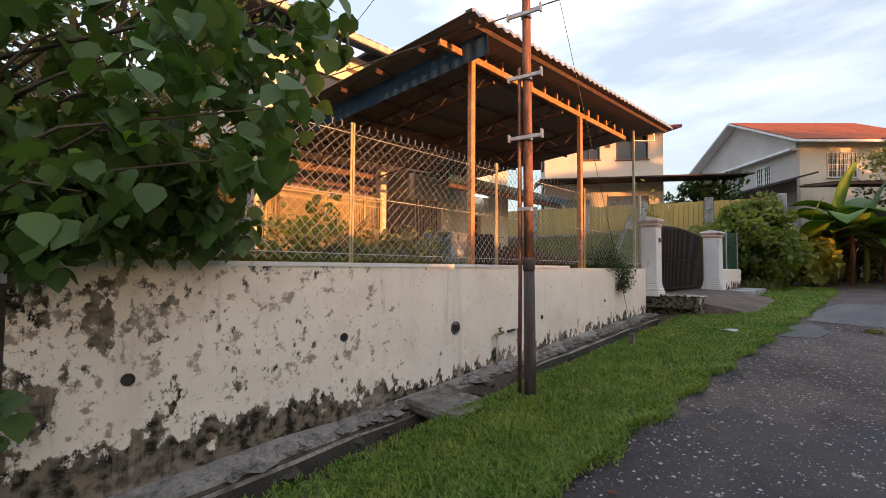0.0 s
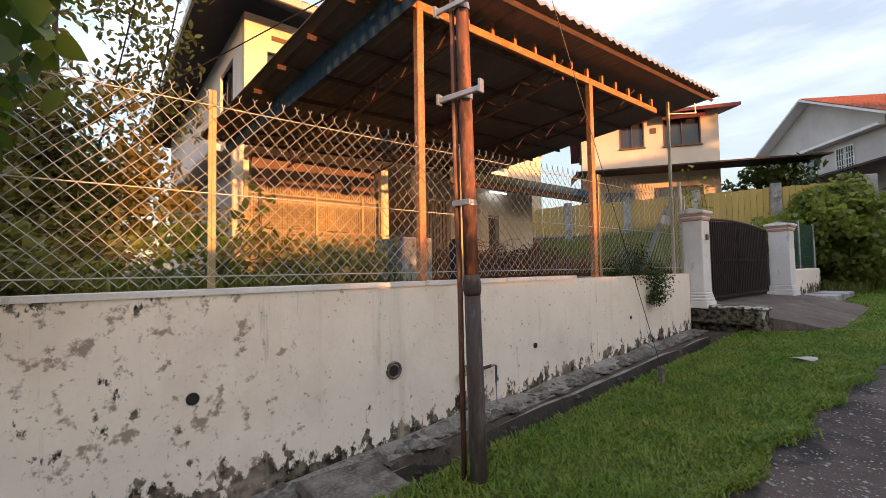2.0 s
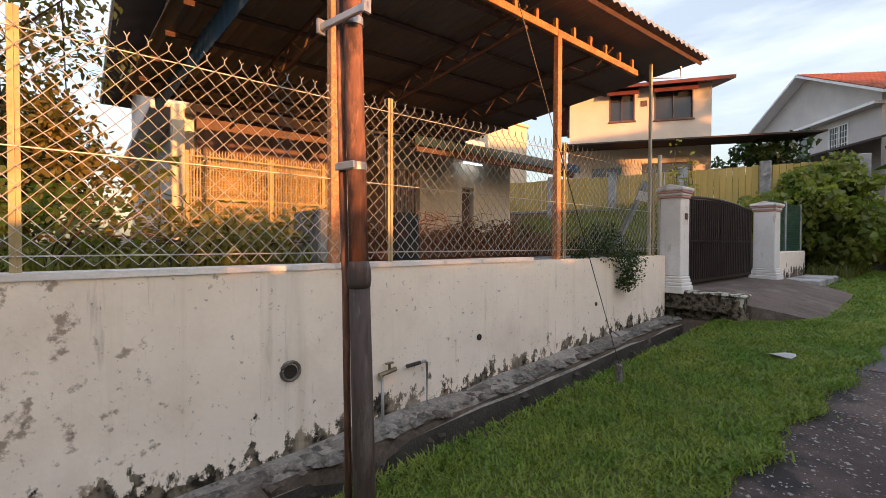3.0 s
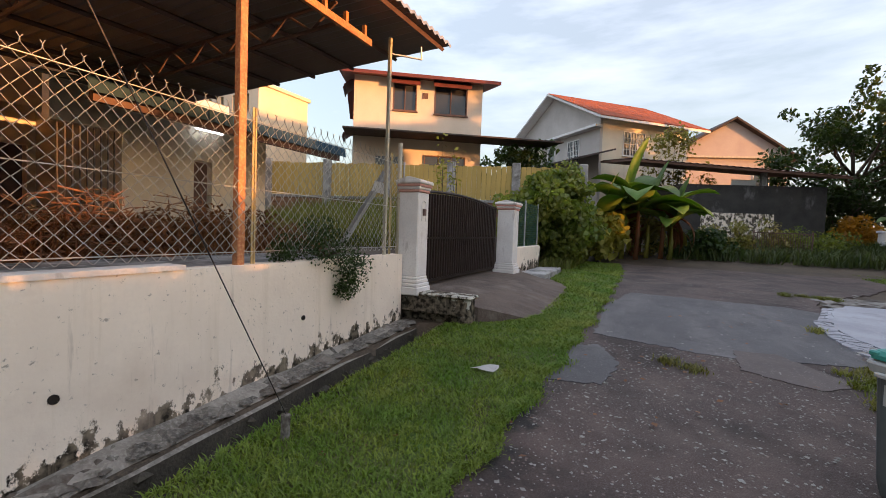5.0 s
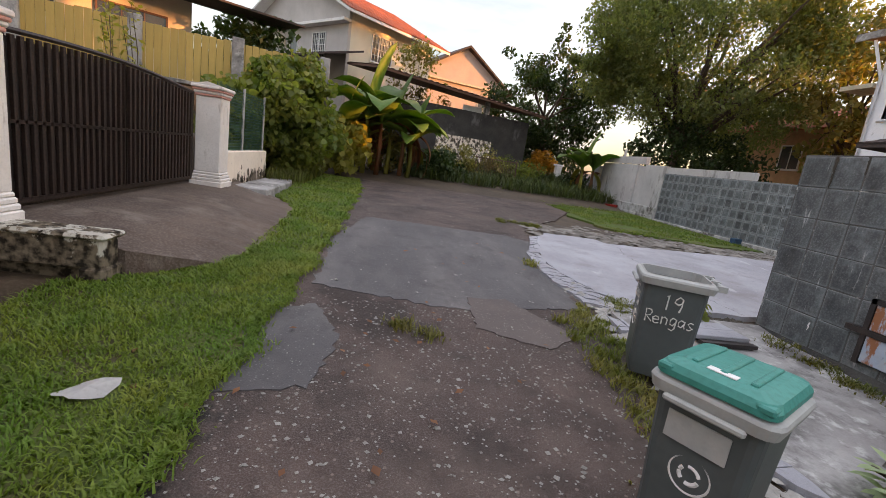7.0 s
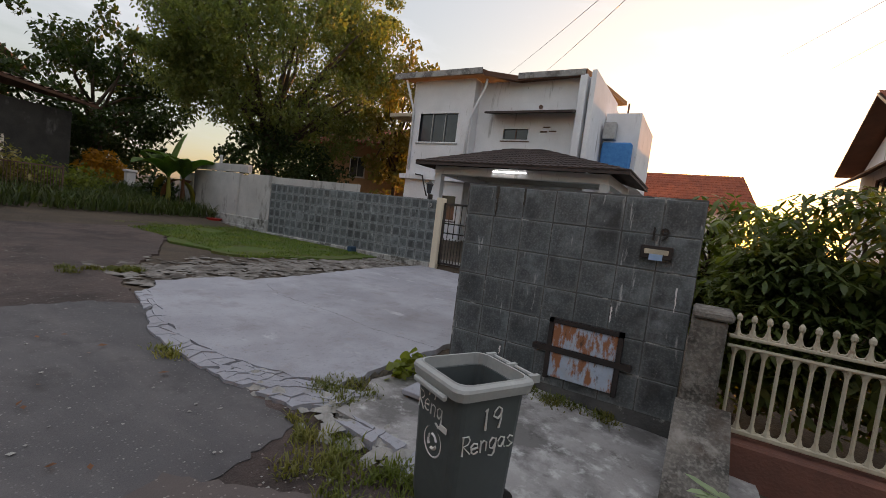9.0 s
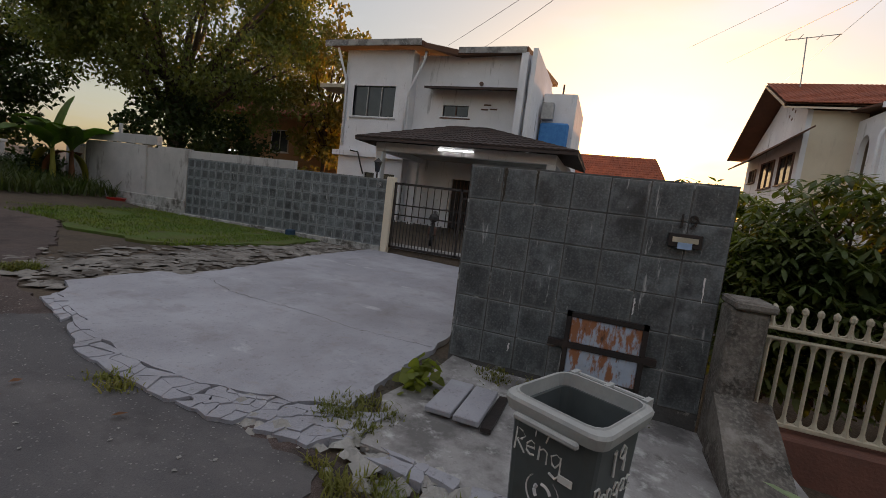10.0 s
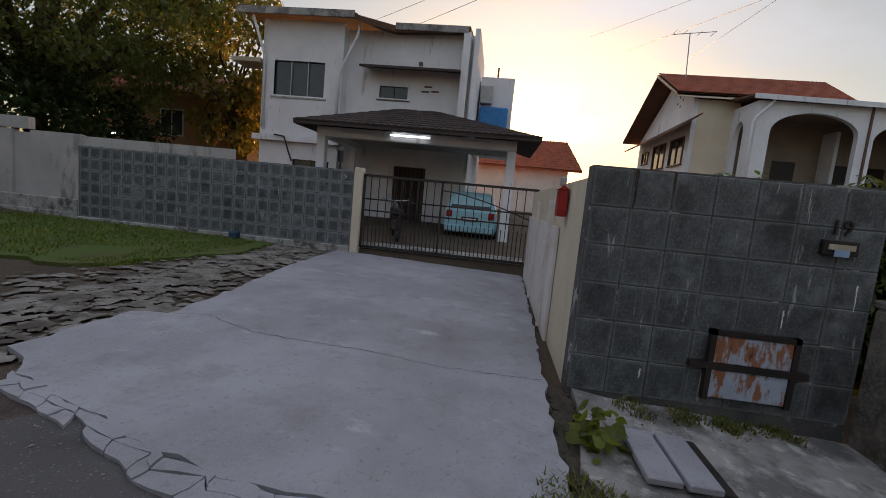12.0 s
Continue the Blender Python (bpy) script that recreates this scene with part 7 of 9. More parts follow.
# red roofs beyond the drive
h5 = thing("house", "distant house with red tiled roof", "house", group="houses", at=(30, 9.5, 1.2))
bm = bmesh.new()
prism(bm, [(6.0, 1.2), (13.5, 1.2), (13.5, 4.6), (6.0, 4.6)], "x", 30, 34)
wpart("wall", bm, M["white"], h5)
bm = bmesh.new()
tiled_slope(bm, (29.4, 5.2, 4.6), (29.4, 14.0, 4.6), (32, 6.0, 6.7), (32, 13.0, 6.7), 12, 40)
slab_roof(bm, ((29.4, 5.2, 4.6), (29.4, 14.0, 4.6), (32, 13.0, 6.7), (32, 6.0, 6.7)), 0.1)
wpart("roof", bm, M["roof_red"], h5)
h6 = thing("house", "brick-coloured house half hidden behind the big tree", "house", group="houses", at=(22, 27, 1.3))
wpart("wall", boxes((21, 28, 23, 31, 1.2, 6.2)), mat("ochre", (0.5, 0.3, 0.16), (0.4, 0.24, 0.13), bump=0.05), h6)
bm = bmesh.new()
slab_roof(bm, ((20.2, 22, 6.0), (20.2, 32, 6.0), (24.5, 32, 7.8), (24.5, 22, 7.8)), 0.12)
wpart("roof", bm, M["roof_red"], h6)
for u in (24, 26.5):
    ob = window(h6, "x", 21.0, -1, u, u + 1.2, 4.0, 5.2, 2)
    ob.matrix_parent_inverse = h6.matrix_basis.inverted()

fl3 = thing("fluorescent_lamp", "lit white fluorescent tube on a house wall", "lamp", at=(18.4, 27.5, 3.56))
bm = bmesh.new()
rod(bm, (-0.5, 0.6, 0), (0.5, -0.6, 0), 0.04, seg=8)
part("tube", bm, lamp_mat, fl3)
bm = bmesh.new()
rod(bm, (-0.52, 0.62, 0.06), (0.52, -0.62, 0.06), 0.03, seg=4)
rod(bm, (0.0, 0.0, 0.06), (0.0, 0.0, -2.3), 0.03, seg=6)
part("batten", bm, M["white"], fl3)

# ---- overhead cables ----
for a, b in (((20.0, 17.0, 9.45), (0.5, 4.7, 5.3)), ((20.5, 15.6, 9.35), (0.5, 5.3, 5.1)), ((33.6, 5.1, 14.4), (-4.1, 2.0, 5.0)), ((34.6, 2.5, 13.8), (-4.2, 2.3, 5.3)), ((36.2, -1.2, 13.0), (-0.6, 4.0, 7.85))):
    A2, B2 = Vector(a), Vector(b)
    B2 = A2 + (B2 - A2) * 1.6
    bm = bmesh.new()
    tube(bm, [A2.lerp(B2, t) - Vector((0, 0, 0.35 * math.sin(math.pi * t))) for t in lin(0, 1, 14)], 0.008, seg=4)
    solid("power_cable", bm, M["gate_black"], "thin black overhead cable", "cable", group="overhead cables")

# ---- litter and small things ----
bm = bmesh.new()
ring = [(0.13 * math.cos(a) * (1 + 0.25 * math.sin(3 * a)), 0.09 * math.sin(a), 0.03 + 0.015 * math.sin(2 * a)) for a in lin(0, 2 * math.pi, 12)[:-1]]
vs = [bm.verts.new(p) for p in ring]
c = bm.verts.new((0, 0, 0.05))
for i in range(len(vs)):
    bm.faces.new((vs[i], vs[(i + 1) % len(vs)], c))
bmesh.ops.solidify(bm, geom=bm.faces[:], thickness=0.01)
ob = solid("plastic_wrapper", bm, M["white"], "crumpled white plastic wrapper lying on the grass", "litter")
ob.matrix_basis = pose(-1.63, 7.79, G(7.79) + 0.02, 0, 0, 30)
bm = boxes((-0.14, 0.14, -0.08, 0.08, 0, 0.16), bevel=0.02)
ob = solid("plastic_crate", bm, M["blue_sheet"], "small blue plastic tub by the tiled wall", "tub")
ob.matrix_basis = pose(9.0, 15.9, G(15.9), 0, 0, 15)
bm = bmesh.new()
rod(bm, (0, 0, 0), (0, 0, 0.1), 0.22, 0.26, seg=14)
ob = solid("basin", bm, red, "red plastic basin beside the grey wall", "basin")
ob.matrix_basis = pose(8.8, 22.2, G(22.2) + 0.08)
# things in the yard
bm = boxes((-4.9, -3.47, 4.4, 9.0, 1.3, 1.46), bevel=0.02)
solid("yard_apron", bm, M["concrete"], "stained concrete strip behind the white wall", "pavement", kind="structure")
def brush_heap(x, y, r, h, n, seed):
    """A heap of dry cut sticks, each a thin bent twig."""
    r5 = random.Random(seed)
    heap = thing("brush_heap", "heap of dry orange-brown cut branches in the yard", "brushwood", group="brush heaps", at=(x, y, 1.42))
    bm = bmesh.new()
    for _ in range(n):
        a, d = r5.uniform(0, 6.28), r * r5.random() ** 0.6
        cx, cy = x + d * math.cos(a), y + d * math.sin(a)
        top = h * max(0.12, 1 - (d / r) ** 1.5)
        cz = 1.44 + top * r5.random()
        b, ln, el = r5.uniform(0, 6.28), r5.uniform(0.25, 0.75), r5.gauss(0.1, 0.35)
        dx, dy, dz = ln * math.cos(b) * math.cos(el) / 2, ln * math.sin(b) * math.cos(el) / 2, ln * math.sin(el) / 2
        t0 = r5.uniform(0.005, 0.012)
        tube(bm, [(cx - dx, cy - dy, max(1.43, cz - dz)), (cx + r5.uniform(-0.05, 0.05), cy + r5.uniform(-0.05, 0.05), cz + r5.uniform(0, 0.06)), (cx + dx, cy + dy, max(1.44, cz + dz))], [t0, t0 * 0.8, t0 * 0.4], seg=4)
    wpart("brushwood", bm, M["stick"], heap)


brush_heap(-6.1, 6.7, 1.15, 0.75, 420, 81)
brush_heap(-6.9, 8.5, 1.1, 0.85, 360, 82)
brush_heap(-5.6, 5.5, 0.7, 0.4, 160, 83)
bm = boxes((-4.3, -3.75, 3.9, 4.25, 1.42, 1.95), bevel=0.015)
solid("fibre_board", bm, M["concrete"], "grey board box standing inside the fence", "box")
bm = bmesh.new()
rod(bm, (-4.1, 4.95, 1.42), (-4.1, 4.95, 1.98), 0.16, 0.15, seg=14)
rod(bm, (-4.1, 4.95, 1.42), (-4.1, 4.95, 1.5), 0.24, 0.2, seg=14)
solid("plant_pot", bm, M["rubber"], "black tub standing behind the fence", "tub")


# ---- plants ----
RN = np.random.default_rng(7)
HEART = np.array([(0, 0), (0.36, 0.12), (0.5, 0.4), (0.34, 0.72), (0, 1.12), (-0.34, 0.72), (-0.5, 0.4), (-0.36, 0.12)])
RHOMB = np.array([(0, 0), (0.3, 0.5), (0, 1.0), (-0.3, 0.5)])
LONG = np.array([(0, 0), (0.14, 0.35), (0.1, 0.75), (0, 1.0), (-0.1, 0.75), (-0.14, 0.35)])


def leaves(name, centres, size, material, parent, shape=RHOMB, droop=0.5, spread=0.9, label="", vary=0.35):
    """Many small separate leaves: each turned its own way, folded a little along the middle."""
    c = np.asarray(centres, float)
    n, k = len(c), len(shape)
    yaw = RN.uniform(0, 2 * math.pi, n)
    pitch = RN.normal(-droop, spread * 0.5, n)
    roll = RN.normal(0, spread * 0.6, n)
    s = size * (1 + RN.uniform(-vary, vary, n))
    fwd = np.stack([np.cos(yaw) * np.cos(pitch), np.sin(yaw) * np.cos(pitch), np.sin(pitch)], 1)
    sd0 = np.stack([-np.sin(yaw), np.cos(yaw), np.zeros(n)], 1)
    up0 = np.cross(fwd, sd0)
    sd = sd0 * np.cos(roll)[:, None] + up0 * np.sin(roll)[:, None]
    nr = np.cross(fwd, sd)
    v = (c[:, None, :] + s[:, None, None] * (shape[None, :, :1] * sd[:, None, :] + (shape[None, :, 1:] - 0.4) * fwd[:, None, :] + 0.18 * np.abs(shape[None, :, :1]) * nr[:, None, :]))
    me = bpy.data.meshes.new(name)
    me.vertices.add(n * k)
    me.vertices.foreach_set("co", v.reshape(-1))
    me.loops.add(n * k)
    me.loops.foreach_set("vertex_index", np.arange(n * k, dtype=np.int32))
    me.polygons.add(n)
    me.polygons.foreach_set("loop_start", np.arange(0, n * k, k, dtype=np.int32))
    me.polygons.foreach_set("loop_total", np.full(n, k, dtype=np.int32))
    me.materials.append(material)
    me.update(calc_edges=True)
    ob = tagged(new(name, me), label)
    if parent is not None:
        ob.parent = parent
        ob.matrix_parent_inverse = parent.matrix_basis.inverted()
    return ob


def clumps(centres, radii, per, squash=0.75, shell=0.5):
    """Points in uneven clumps, thicker towards each clump's skin."""
    out = []
    for (x, y, z), r, n in zip(centres, radii, per):
        d = RN.normal(size=(n, 3))
        d /= np.linalg.norm(d, axis=1)[:, None]
        rr = r * RN.uniform(shell, 1.0, n) ** 0.6
        p = d * rr[:, None] * np.array((1, 1, squash))
        out.append(p + (x, y, z))
    return np.concatenate(out)


def blob_clumps(centre, rx, ry, rz, count, r0, r1, per):
    """Clump centres filling an uneven ellipsoid."""
    cs, rs, ps = [], [], []
    for _ in range(count):
        d = RN.normal(size=3)
        d /= np.linalg.norm(d)
        f = RN.uniform(0.25, 1.0) ** 0.5
        r = RN.uniform(r0, r1)
        cs.append((centre[0] + d[0] * rx * f, centre[1] + d[1] * ry * f, centre[2] + d[2] * rz * f))
        rs.append(r)
        ps.append(int(per * (r / r1) ** 2) + 3)
    return cs, rs, ps


def limbs(base, top, ends, r, parent, material, name="trunk", bend=0.15):
    bm = bmesh.new()
    b, t = Vector(base), Vector(top)
    mid = b.lerp(t, 0.5) + Vector((RN.uniform(-bend, bend), RN.uniform(-bend, bend), 0))
    tube(bm, [b, mid, t], [r, r * 0.8, r * 0.55], seg=9)
    ob = part(name, bm, material, parent, smooth=True)
    ob.matrix_parent_inverse = parent.matrix_basis.inverted()
    for e in ends:
        bm = bmesh.new()
        e = Vector(e)
        s = b.lerp(t, RN.uniform(0.55, 1.0))
        m2 = s.lerp(e, 0.5) + Vector((RN.uniform(-bend, bend), RN.uniform(-bend, bend), RN.uniform(0, bend) * 1.5))
        tube(bm, [s, m2, e], [r * 0.4, r * 0.25, r * 0.06], seg=5)
        ob = part("limb", bm, material, parent, smooth=True)
        ob.matrix_parent_inverse = parent.matrix_basis.inverted()


# heart-leaved tree at the start, hanging over the white wall
t1 = thing("tree", "dark heart-leaved tree hanging over the white wall", "tree", at=(-3.15, -0.55, 0.0))
cs = [(-3.2, -0.3, 2.3), (-3.0, 0.0, 2.9), (-3.3, 0.2, 1.9), (-2.9, 0.45, 2.5), (-3.1, 0.55, 3.1), (-2.9, 0.9, 2.8), (-2.8, 1.2, 2.55), (-3.4, 0.6, 2.2), (-2.8, 0.75, 3.4), (-3.5, -0.4, 3.2), (-2.9, -0.5, 2.6), (-2.8, -0.6, 1.8),
      (-2.75, 1.35, 3.05), (-3.5, 0.3, 3.6), (-3.0, -0.3, 3.7), (-2.7, -0.7, 2.9), (-3.15, -0.45, 1.2), (-3.1, -0.15, 0.75), (-3.0, 0.2, 1.75), (-3.3, 0.95, 2.1), (-2.85, 1.05, 3.5)]
low = [(-3.0, 0.3, 1.8), (-3.0, 0.7, 1.95), (-2.95, 0.05, 2.1), (-2.9, 1.0, 2.2), (-3.1, -0.3, 1.6), (-2.85, 0.45, 2.1), (-3.05, 0.95, 1.75), (-2.9, 0.1, 1.65), (-3.2, 0.6, 1.72)]
near = [(-1.95, 0.9, 2.25), (-1.9, 0.75, 1.98), (-2.1, 1.2, 2.8), (-2.2, 0.6, 2.6), (-2.15, 0.4, 2.2), (-2.3, 0.9, 2.0), (-2.3, 0.2, 1.8), (-2.3, 0.0, 2.6), (-2.4, 0.7, 3.1)]
cs = cs[:12] + near + cs[12:]
limbs((-3.15, -0.75, 0.0), (-3.2, -0.2, 2.5), cs[:25], 0.035, t1, M["bark"])
pts = clumps(cs, [0.36] * 12 + [0.17, 0.15, 0.2, 0.26, 0.25, 0.2, 0.25, 0.25, 0.25] + [0.26] * 4 + [0.25] * 2 + [0.3, 0.25, 0.25], [110] * 12 + [16, 13, 24, 36, 34, 22, 30, 30, 26] + [60] * 4 + [55] * 5, 0.85, 0.25)
pts = np.concatenate([pts, clumps(low, [0.3] * 9, [110] * 9, 0.8, 0.2)])
pts = pts[(pts[:, 0] > -3.25) | (pts[:, 2] > 1.62)]
leaves("crown", pts, 0.105, M["leaf_heart"], t1, HEART, droop=0.9, spread=0.8)
bright = pts[RN.choice(len(pts), 36, replace=False)]
leaves("young_leaves", bright, 0.12, M["leaf_banana"], t1, HEART, droop=0.7, label="bright young leaves")

# olive bush-tree in the yard
t2 = thing("tree", "olive fine-leaved tree in the yard", "tree", at=(-8.6, 1.3, 1.42))
cs, rs, ps = blob_clumps((-8.2, 0.7, 4.6), 2.2, 2.3, 2.6, 90, 0.35, 0.8, 190)
limbs((-8.6, 1.3, 1.3), (-8.5, 1.1, 4.2), cs[:22], 0.13, t2, M["bark"])
leaves("crown", clumps(cs, rs, ps, 0.7, 0.1), 0.13, M["leaf_olive"], t2, LONG * (1.6, 1), droop=0.6, spread=1.0)
t2b = thing("shrub", "leafy shrub lit orange low in the yard", "shrub", at=(-7.2, -0.2, 1.42))
cs, rs, ps = blob_clumps((-6.5, 0.4, 2.2), 1.4, 1.6, 0.8, 26, 0.25, 0.5, 170)
limbs((-6.8, 0.0, 1.3), (-6.7, 0.1, 2.0), cs[:8], 0.05, t2b, M["bark"])
leaves("crown", clumps(cs, rs, ps, 0.8, 0.1), 0.12, M["leaf_olive"], t2b, RHOMB, droop=0.5)
t2d = thing("shrub", "dense olive shrub against the house side", "shrub", at=(-8.8, 1.9, 1.42))
cs, rs, ps = blob_clumps((-8.8, 1.7, 2.5), 1.4, 1.5, 1.0, 36, 0.3, 0.6, 240)
limbs((-8.8, 1.8, 1.3), (-8.8, 1.8, 2.2), cs[:8], 0.05, t2d, M["bark"])
leaves("crown", clumps(cs, rs, ps, 0.8, 0.1), 0.12, M["leaf_olive"], t2d, RHOMB, droop=0.5)
# dark mass behind, outside the yard
t2e = thing("tree", "dense dark round tree beside the old house", "tree", at=(-16.5, 0.6, 0.8))
cs, rs, ps = blob_clumps((-16.5, 0.4, 3.7), 2.6, 2.4, 1.9, 60, 0.5, 0.9, 240)
limbs((-16.5, 0.6, 0.2), (-16.4, 0.6, 3.4), cs[:14], 0.15, t2e, M["bark"])
leaves("crown", clumps(cs, rs, ps, 0.8, 0.1), 0.18, M["leaf_dark"], t2e, RHOMB)
t2c = thing("tree", "dense dark tree behind the yard", "tree", at=(-12.5, -2.5, 0.4))
cs, rs, ps = blob_clumps((-12.5, -2.0, 3.8), 3.2, 3.5, 3.0, 60, 0.6, 1.1, 260)
limbs((-12.5, -2.5, 0.2), (-12.4, -2.2, 3.5), cs[:14], 0.2, t2c, M["bark"])
leaves("crown", clumps(cs, rs, ps, 0.8, 0.1), 0.2, M["leaf_dark"], t2c, RHOMB)


def weeds(name, label, region, n, h, material, seed=3, lean=0.35, tuft=False, w=0.012):
    """Grass or weed blades standing in a region (x0, x1, y0, y1): one mesh of bent blades."""
    rg = np.random.default_rng(seed)
    x0, x1, y0, y1, zf = region
    x, y = rg.uniform(x0, x1, n), rg.uniform(y0, y1, n)
    if tuft:
        q = rg.integers(0, max(2, n // 90), n)
        qx, qy = rg.uniform(x0, x1, q.max() + 1), rg.uniform(y0, y1, q.max() + 1)
        x, y = qx[q] + rg.normal(0, 0.055, n), qy[q] + rg.normal(0, 0.055, n)
    keep = np.array([noise.noise((a * 0.9, b * 0.9, seed)) > -0.35 for a, b in zip(x, y)])
    x, y = x[keep], y[keep]
    n = len(x)
    z = np.array([zf(a, b) for a, b in zip(x, y)])
    hh = h * rg.uniform(0.4, 1.15, n)
    a = rg.uniform(0, 2 * math.pi, n)
    dx, dy = np.cos(a), np.sin(a)
    le = lean * hh * rg.uniform(0.2, 1.4, n)
    ww = w * rg.uniform(0.7, 1.4, n)
    P = np.stack([x, y, z], 1)
    sx = np.stack([-dy * ww, dx * ww, np.zeros(n)], 1)
    mid = P + np.stack([dx * le * 0.35, dy * le * 0.35, hh * 0.6], 1)
    tip = P + np.stack([dx * le, dy * le, hh], 1)
    v = np.stack([P - sx, P + sx, mid + sx * 0.7, mid - sx * 0.7, tip], 1).reshape(-1, 3)
    b = np.arange(n) * 5
    faces = np.concatenate([np.stack([b, b + 1, b + 2, b + 3], 1).tolist(), ]).tolist() + np.stack([b + 3, b + 2, b + 4], 1).tolist()
    ob = pydata(name, v.tolist(), faces, material, None, label)
    return tagged(ob, kind="stuff", category="grass")


flat = lambda z: (lambda x, y: z)
weeds("yard_weeds", "overgrown green weeds behind the fence", (-6.5, -3.6, 0.3, 4.3, flat(1.42)), 4500, 0.24, M["grass_tall"], 3, 0.6, w=0.01)
weeds("yard_weeds", "overgrown yellowing weeds before the porch", (-9.0, -6.0, 1.0, 7.5, flat(1.42)), 6000, 0.2, M["grass_tall"], 4, 0.6, w=0.012)
weeds("bank_grass", "tall green grass on the bank below the stone wall", (-12, -3.8, 11.8, 17.0, lambda x, y: H(x, y)), 16000, 0.55, M["grass_tall"], 5, 0.4, w=0.015)
weeds("dry_brush", "dry reddish brushwood lying in the yard", (-7.8, -4.9, 5.0, 9.6, flat(1.42)), 3500, 0.5, M["leaf_dry"], 6, 1.8, w=0.008)
# low leafy weeds in the yard
for i, (x, y, r, hgt, mt, lb) in enumerate(((-4.6, 2.9, 0.7, 0.45, "leaf_olive", "low leafy weeds behind the fence"), (-5.3, 4.0, 0.8, 0.5, "leaf_olive", "low leafy weeds behind the fence"), (-5.6, 7.6, 0.9, 0.55, "leaf_dry", "withered reddish branches heaped in the yard"),
                                            (-6.6, 9.2, 0.8, 0.7, "leaf_dry", "withered reddish branches heaped in the yard"), (-4.8, 1.2, 0.8, 0.5, "leaf_olive", "low leafy weeds behind the fence"), (-6.3, 5.6, 0.7, 0.5, "leaf_dry", "withered reddish branches heaped in the yard"), (-4.2, 2.2, 0.75, 0.62, "leaf_shrub", "bushy green weeds behind the fence"), (-4.3, 3.4, 0.7, 0.5, "leaf_olive", "low leafy weeds behind the fence"), (-4.1, 0.9, 0.7, 0.5, "leaf_olive", "low leafy weeds behind the fence"))):
    s = thing("weed_bush", lb, "bush", group="yard weeds", at=(x, y, 1.42))
    cs, rs, ps = blob_clumps((x, y, 1.42 + hgt * 0.5), r, r, hgt * 0.5, 16, 0.15, 0.3, 90)
    leaves("foliage", clumps(cs, rs, ps, 0.8, 0.1), 0.075, M[mt], s, RHOMB, droop=0.3, spread=1.2)
    for k in range(10):
        bm = bmesh.new()
        a = RN.uniform(0, 6.28)
        tube(bm, [(x, y, 1.38), (x + 0.5 * r * math.cos(a), y + 0.5 * r * math.sin(a), 1.42 + hgt * 0.5), (x + r * math.cos(a), y + r * math.sin(a), 1.42 + hgt * RN.uniform(0.4, 1.1))], [0.012, 0.009, 0.003], seg=4)
        wpart("stem", bm, M["bark"], s)
# climbing young plant before the grille
s = thing("young_plant", "young broad-leaved plant before the porch grille", "plant", at=(-5.2, 2.95, 1.42))
bm = bmesh.new()
tube(bm, [(-5.2, 2.95, 1.4), (-5.15, 3.0, 2.0), (-5.2, 2.98, 2.6)], [0.015, 0.01, 0.004], seg=5)
wpart("stem", bm, M["bark"], s)
leaves("leaves", np.stack([RN.normal(-5.2, 0.12, 26), RN.normal(2.97, 0.14, 26), RN.uniform(1.9, 2.7, 26)], 1), 0.13, M["leaf_green"], s, HEART, droop=0.7)
# bush growing out of the wall
s = thing("wall_bush", "dark green bush growing over the white wall", "bush", at=(-3.35, 7.65, 1.5))
cs = [(-3.2, 7.78, 1.3), (-3.22, 7.65, 1.5), (-3.3, 7.4, 1.6), (-3.5, 7.2, 1.62), (-3.2, 7.72, 1.18), (-3.6, 7.7, 1.75), (-3.5, 8.05, 1.65), (-3.4, 7.0, 1.58), (-3.25, 7.95, 1.45), (-3.4, 7.55, 1.8)]
bm = bmesh.new()
for c in cs:
    tube(bm, [(-3.42, 7.65, 1.5), ((c[0] - 3.42) / 2, (c[1] + 7.65) / 2, max(1.58, c[2])), c], [0.012, 0.008, 0.003], seg=4)
wpart("stems", bm, M["bark"], s)
leaves("foliage", clumps(cs, [0.2, 0.24, 0.2, 0.2, 0.15, 0.27, 0.22, 0.15, 0.2, 0.22], [430] * 10, 0.8, 0.05), 0.035, M["leaf_dark"], s, RHOMB)


def shrub(x, y, z, rx, ry, rz, n, leaf, material, label, name="shrub", shape=RHOMB, droop=0.6, per=150, r=(0.25, 0.5)):
    s = thing(name, label, "shrub", at=(x, y, z))
    cs, rs, ps = blob_clumps((x, y, z + rz * 1.05), rx, ry, rz, n, *r, per)
    limbs((x, y, z - 0.05), (x, y, z + rz * 0.8), cs[:10], 0.04, s, M["bark"])
    leaves("foliage", clumps(cs, rs, ps, 0.8, 0.2), leaf, material, s, shape, droop=droop)
    return s


# street-end greenery
shrub(-3.15, 18.0, 0.9, 1.35, 1.7, 1.45, 80, 0.13, M["leaf_shrub"], "broad-leaved green shrub by the low wall", shape=HEART, droop=0.9, per=230, r=(0.3, 0.6))
shrub(-3.8, 16.6, 1.0, 0.6, 0.9, 1.0, 24, 0.12, M["leaf_shrub"], "broad-leaved green shrub by the low wall", shape=HEART, droop=0.9, per=210, r=(0.3, 0.5))
shrub(-1.9, 20.6, 0.9, 1.0, 1.0, 0.9, 26, 0.22, M["leaf_yellow"], "yellowing shrub beside the banana plant", shape=HEART, droop=0.9, per=50, r=(0.25, 0.5))
shrub(1.5, 23.4, 0.9, 1.6, 0.8, 0.55, 30, 0.2, M["leaf_dark"], "low dark undergrowth at the street's end", per=110, r=(0.3, 0.5))
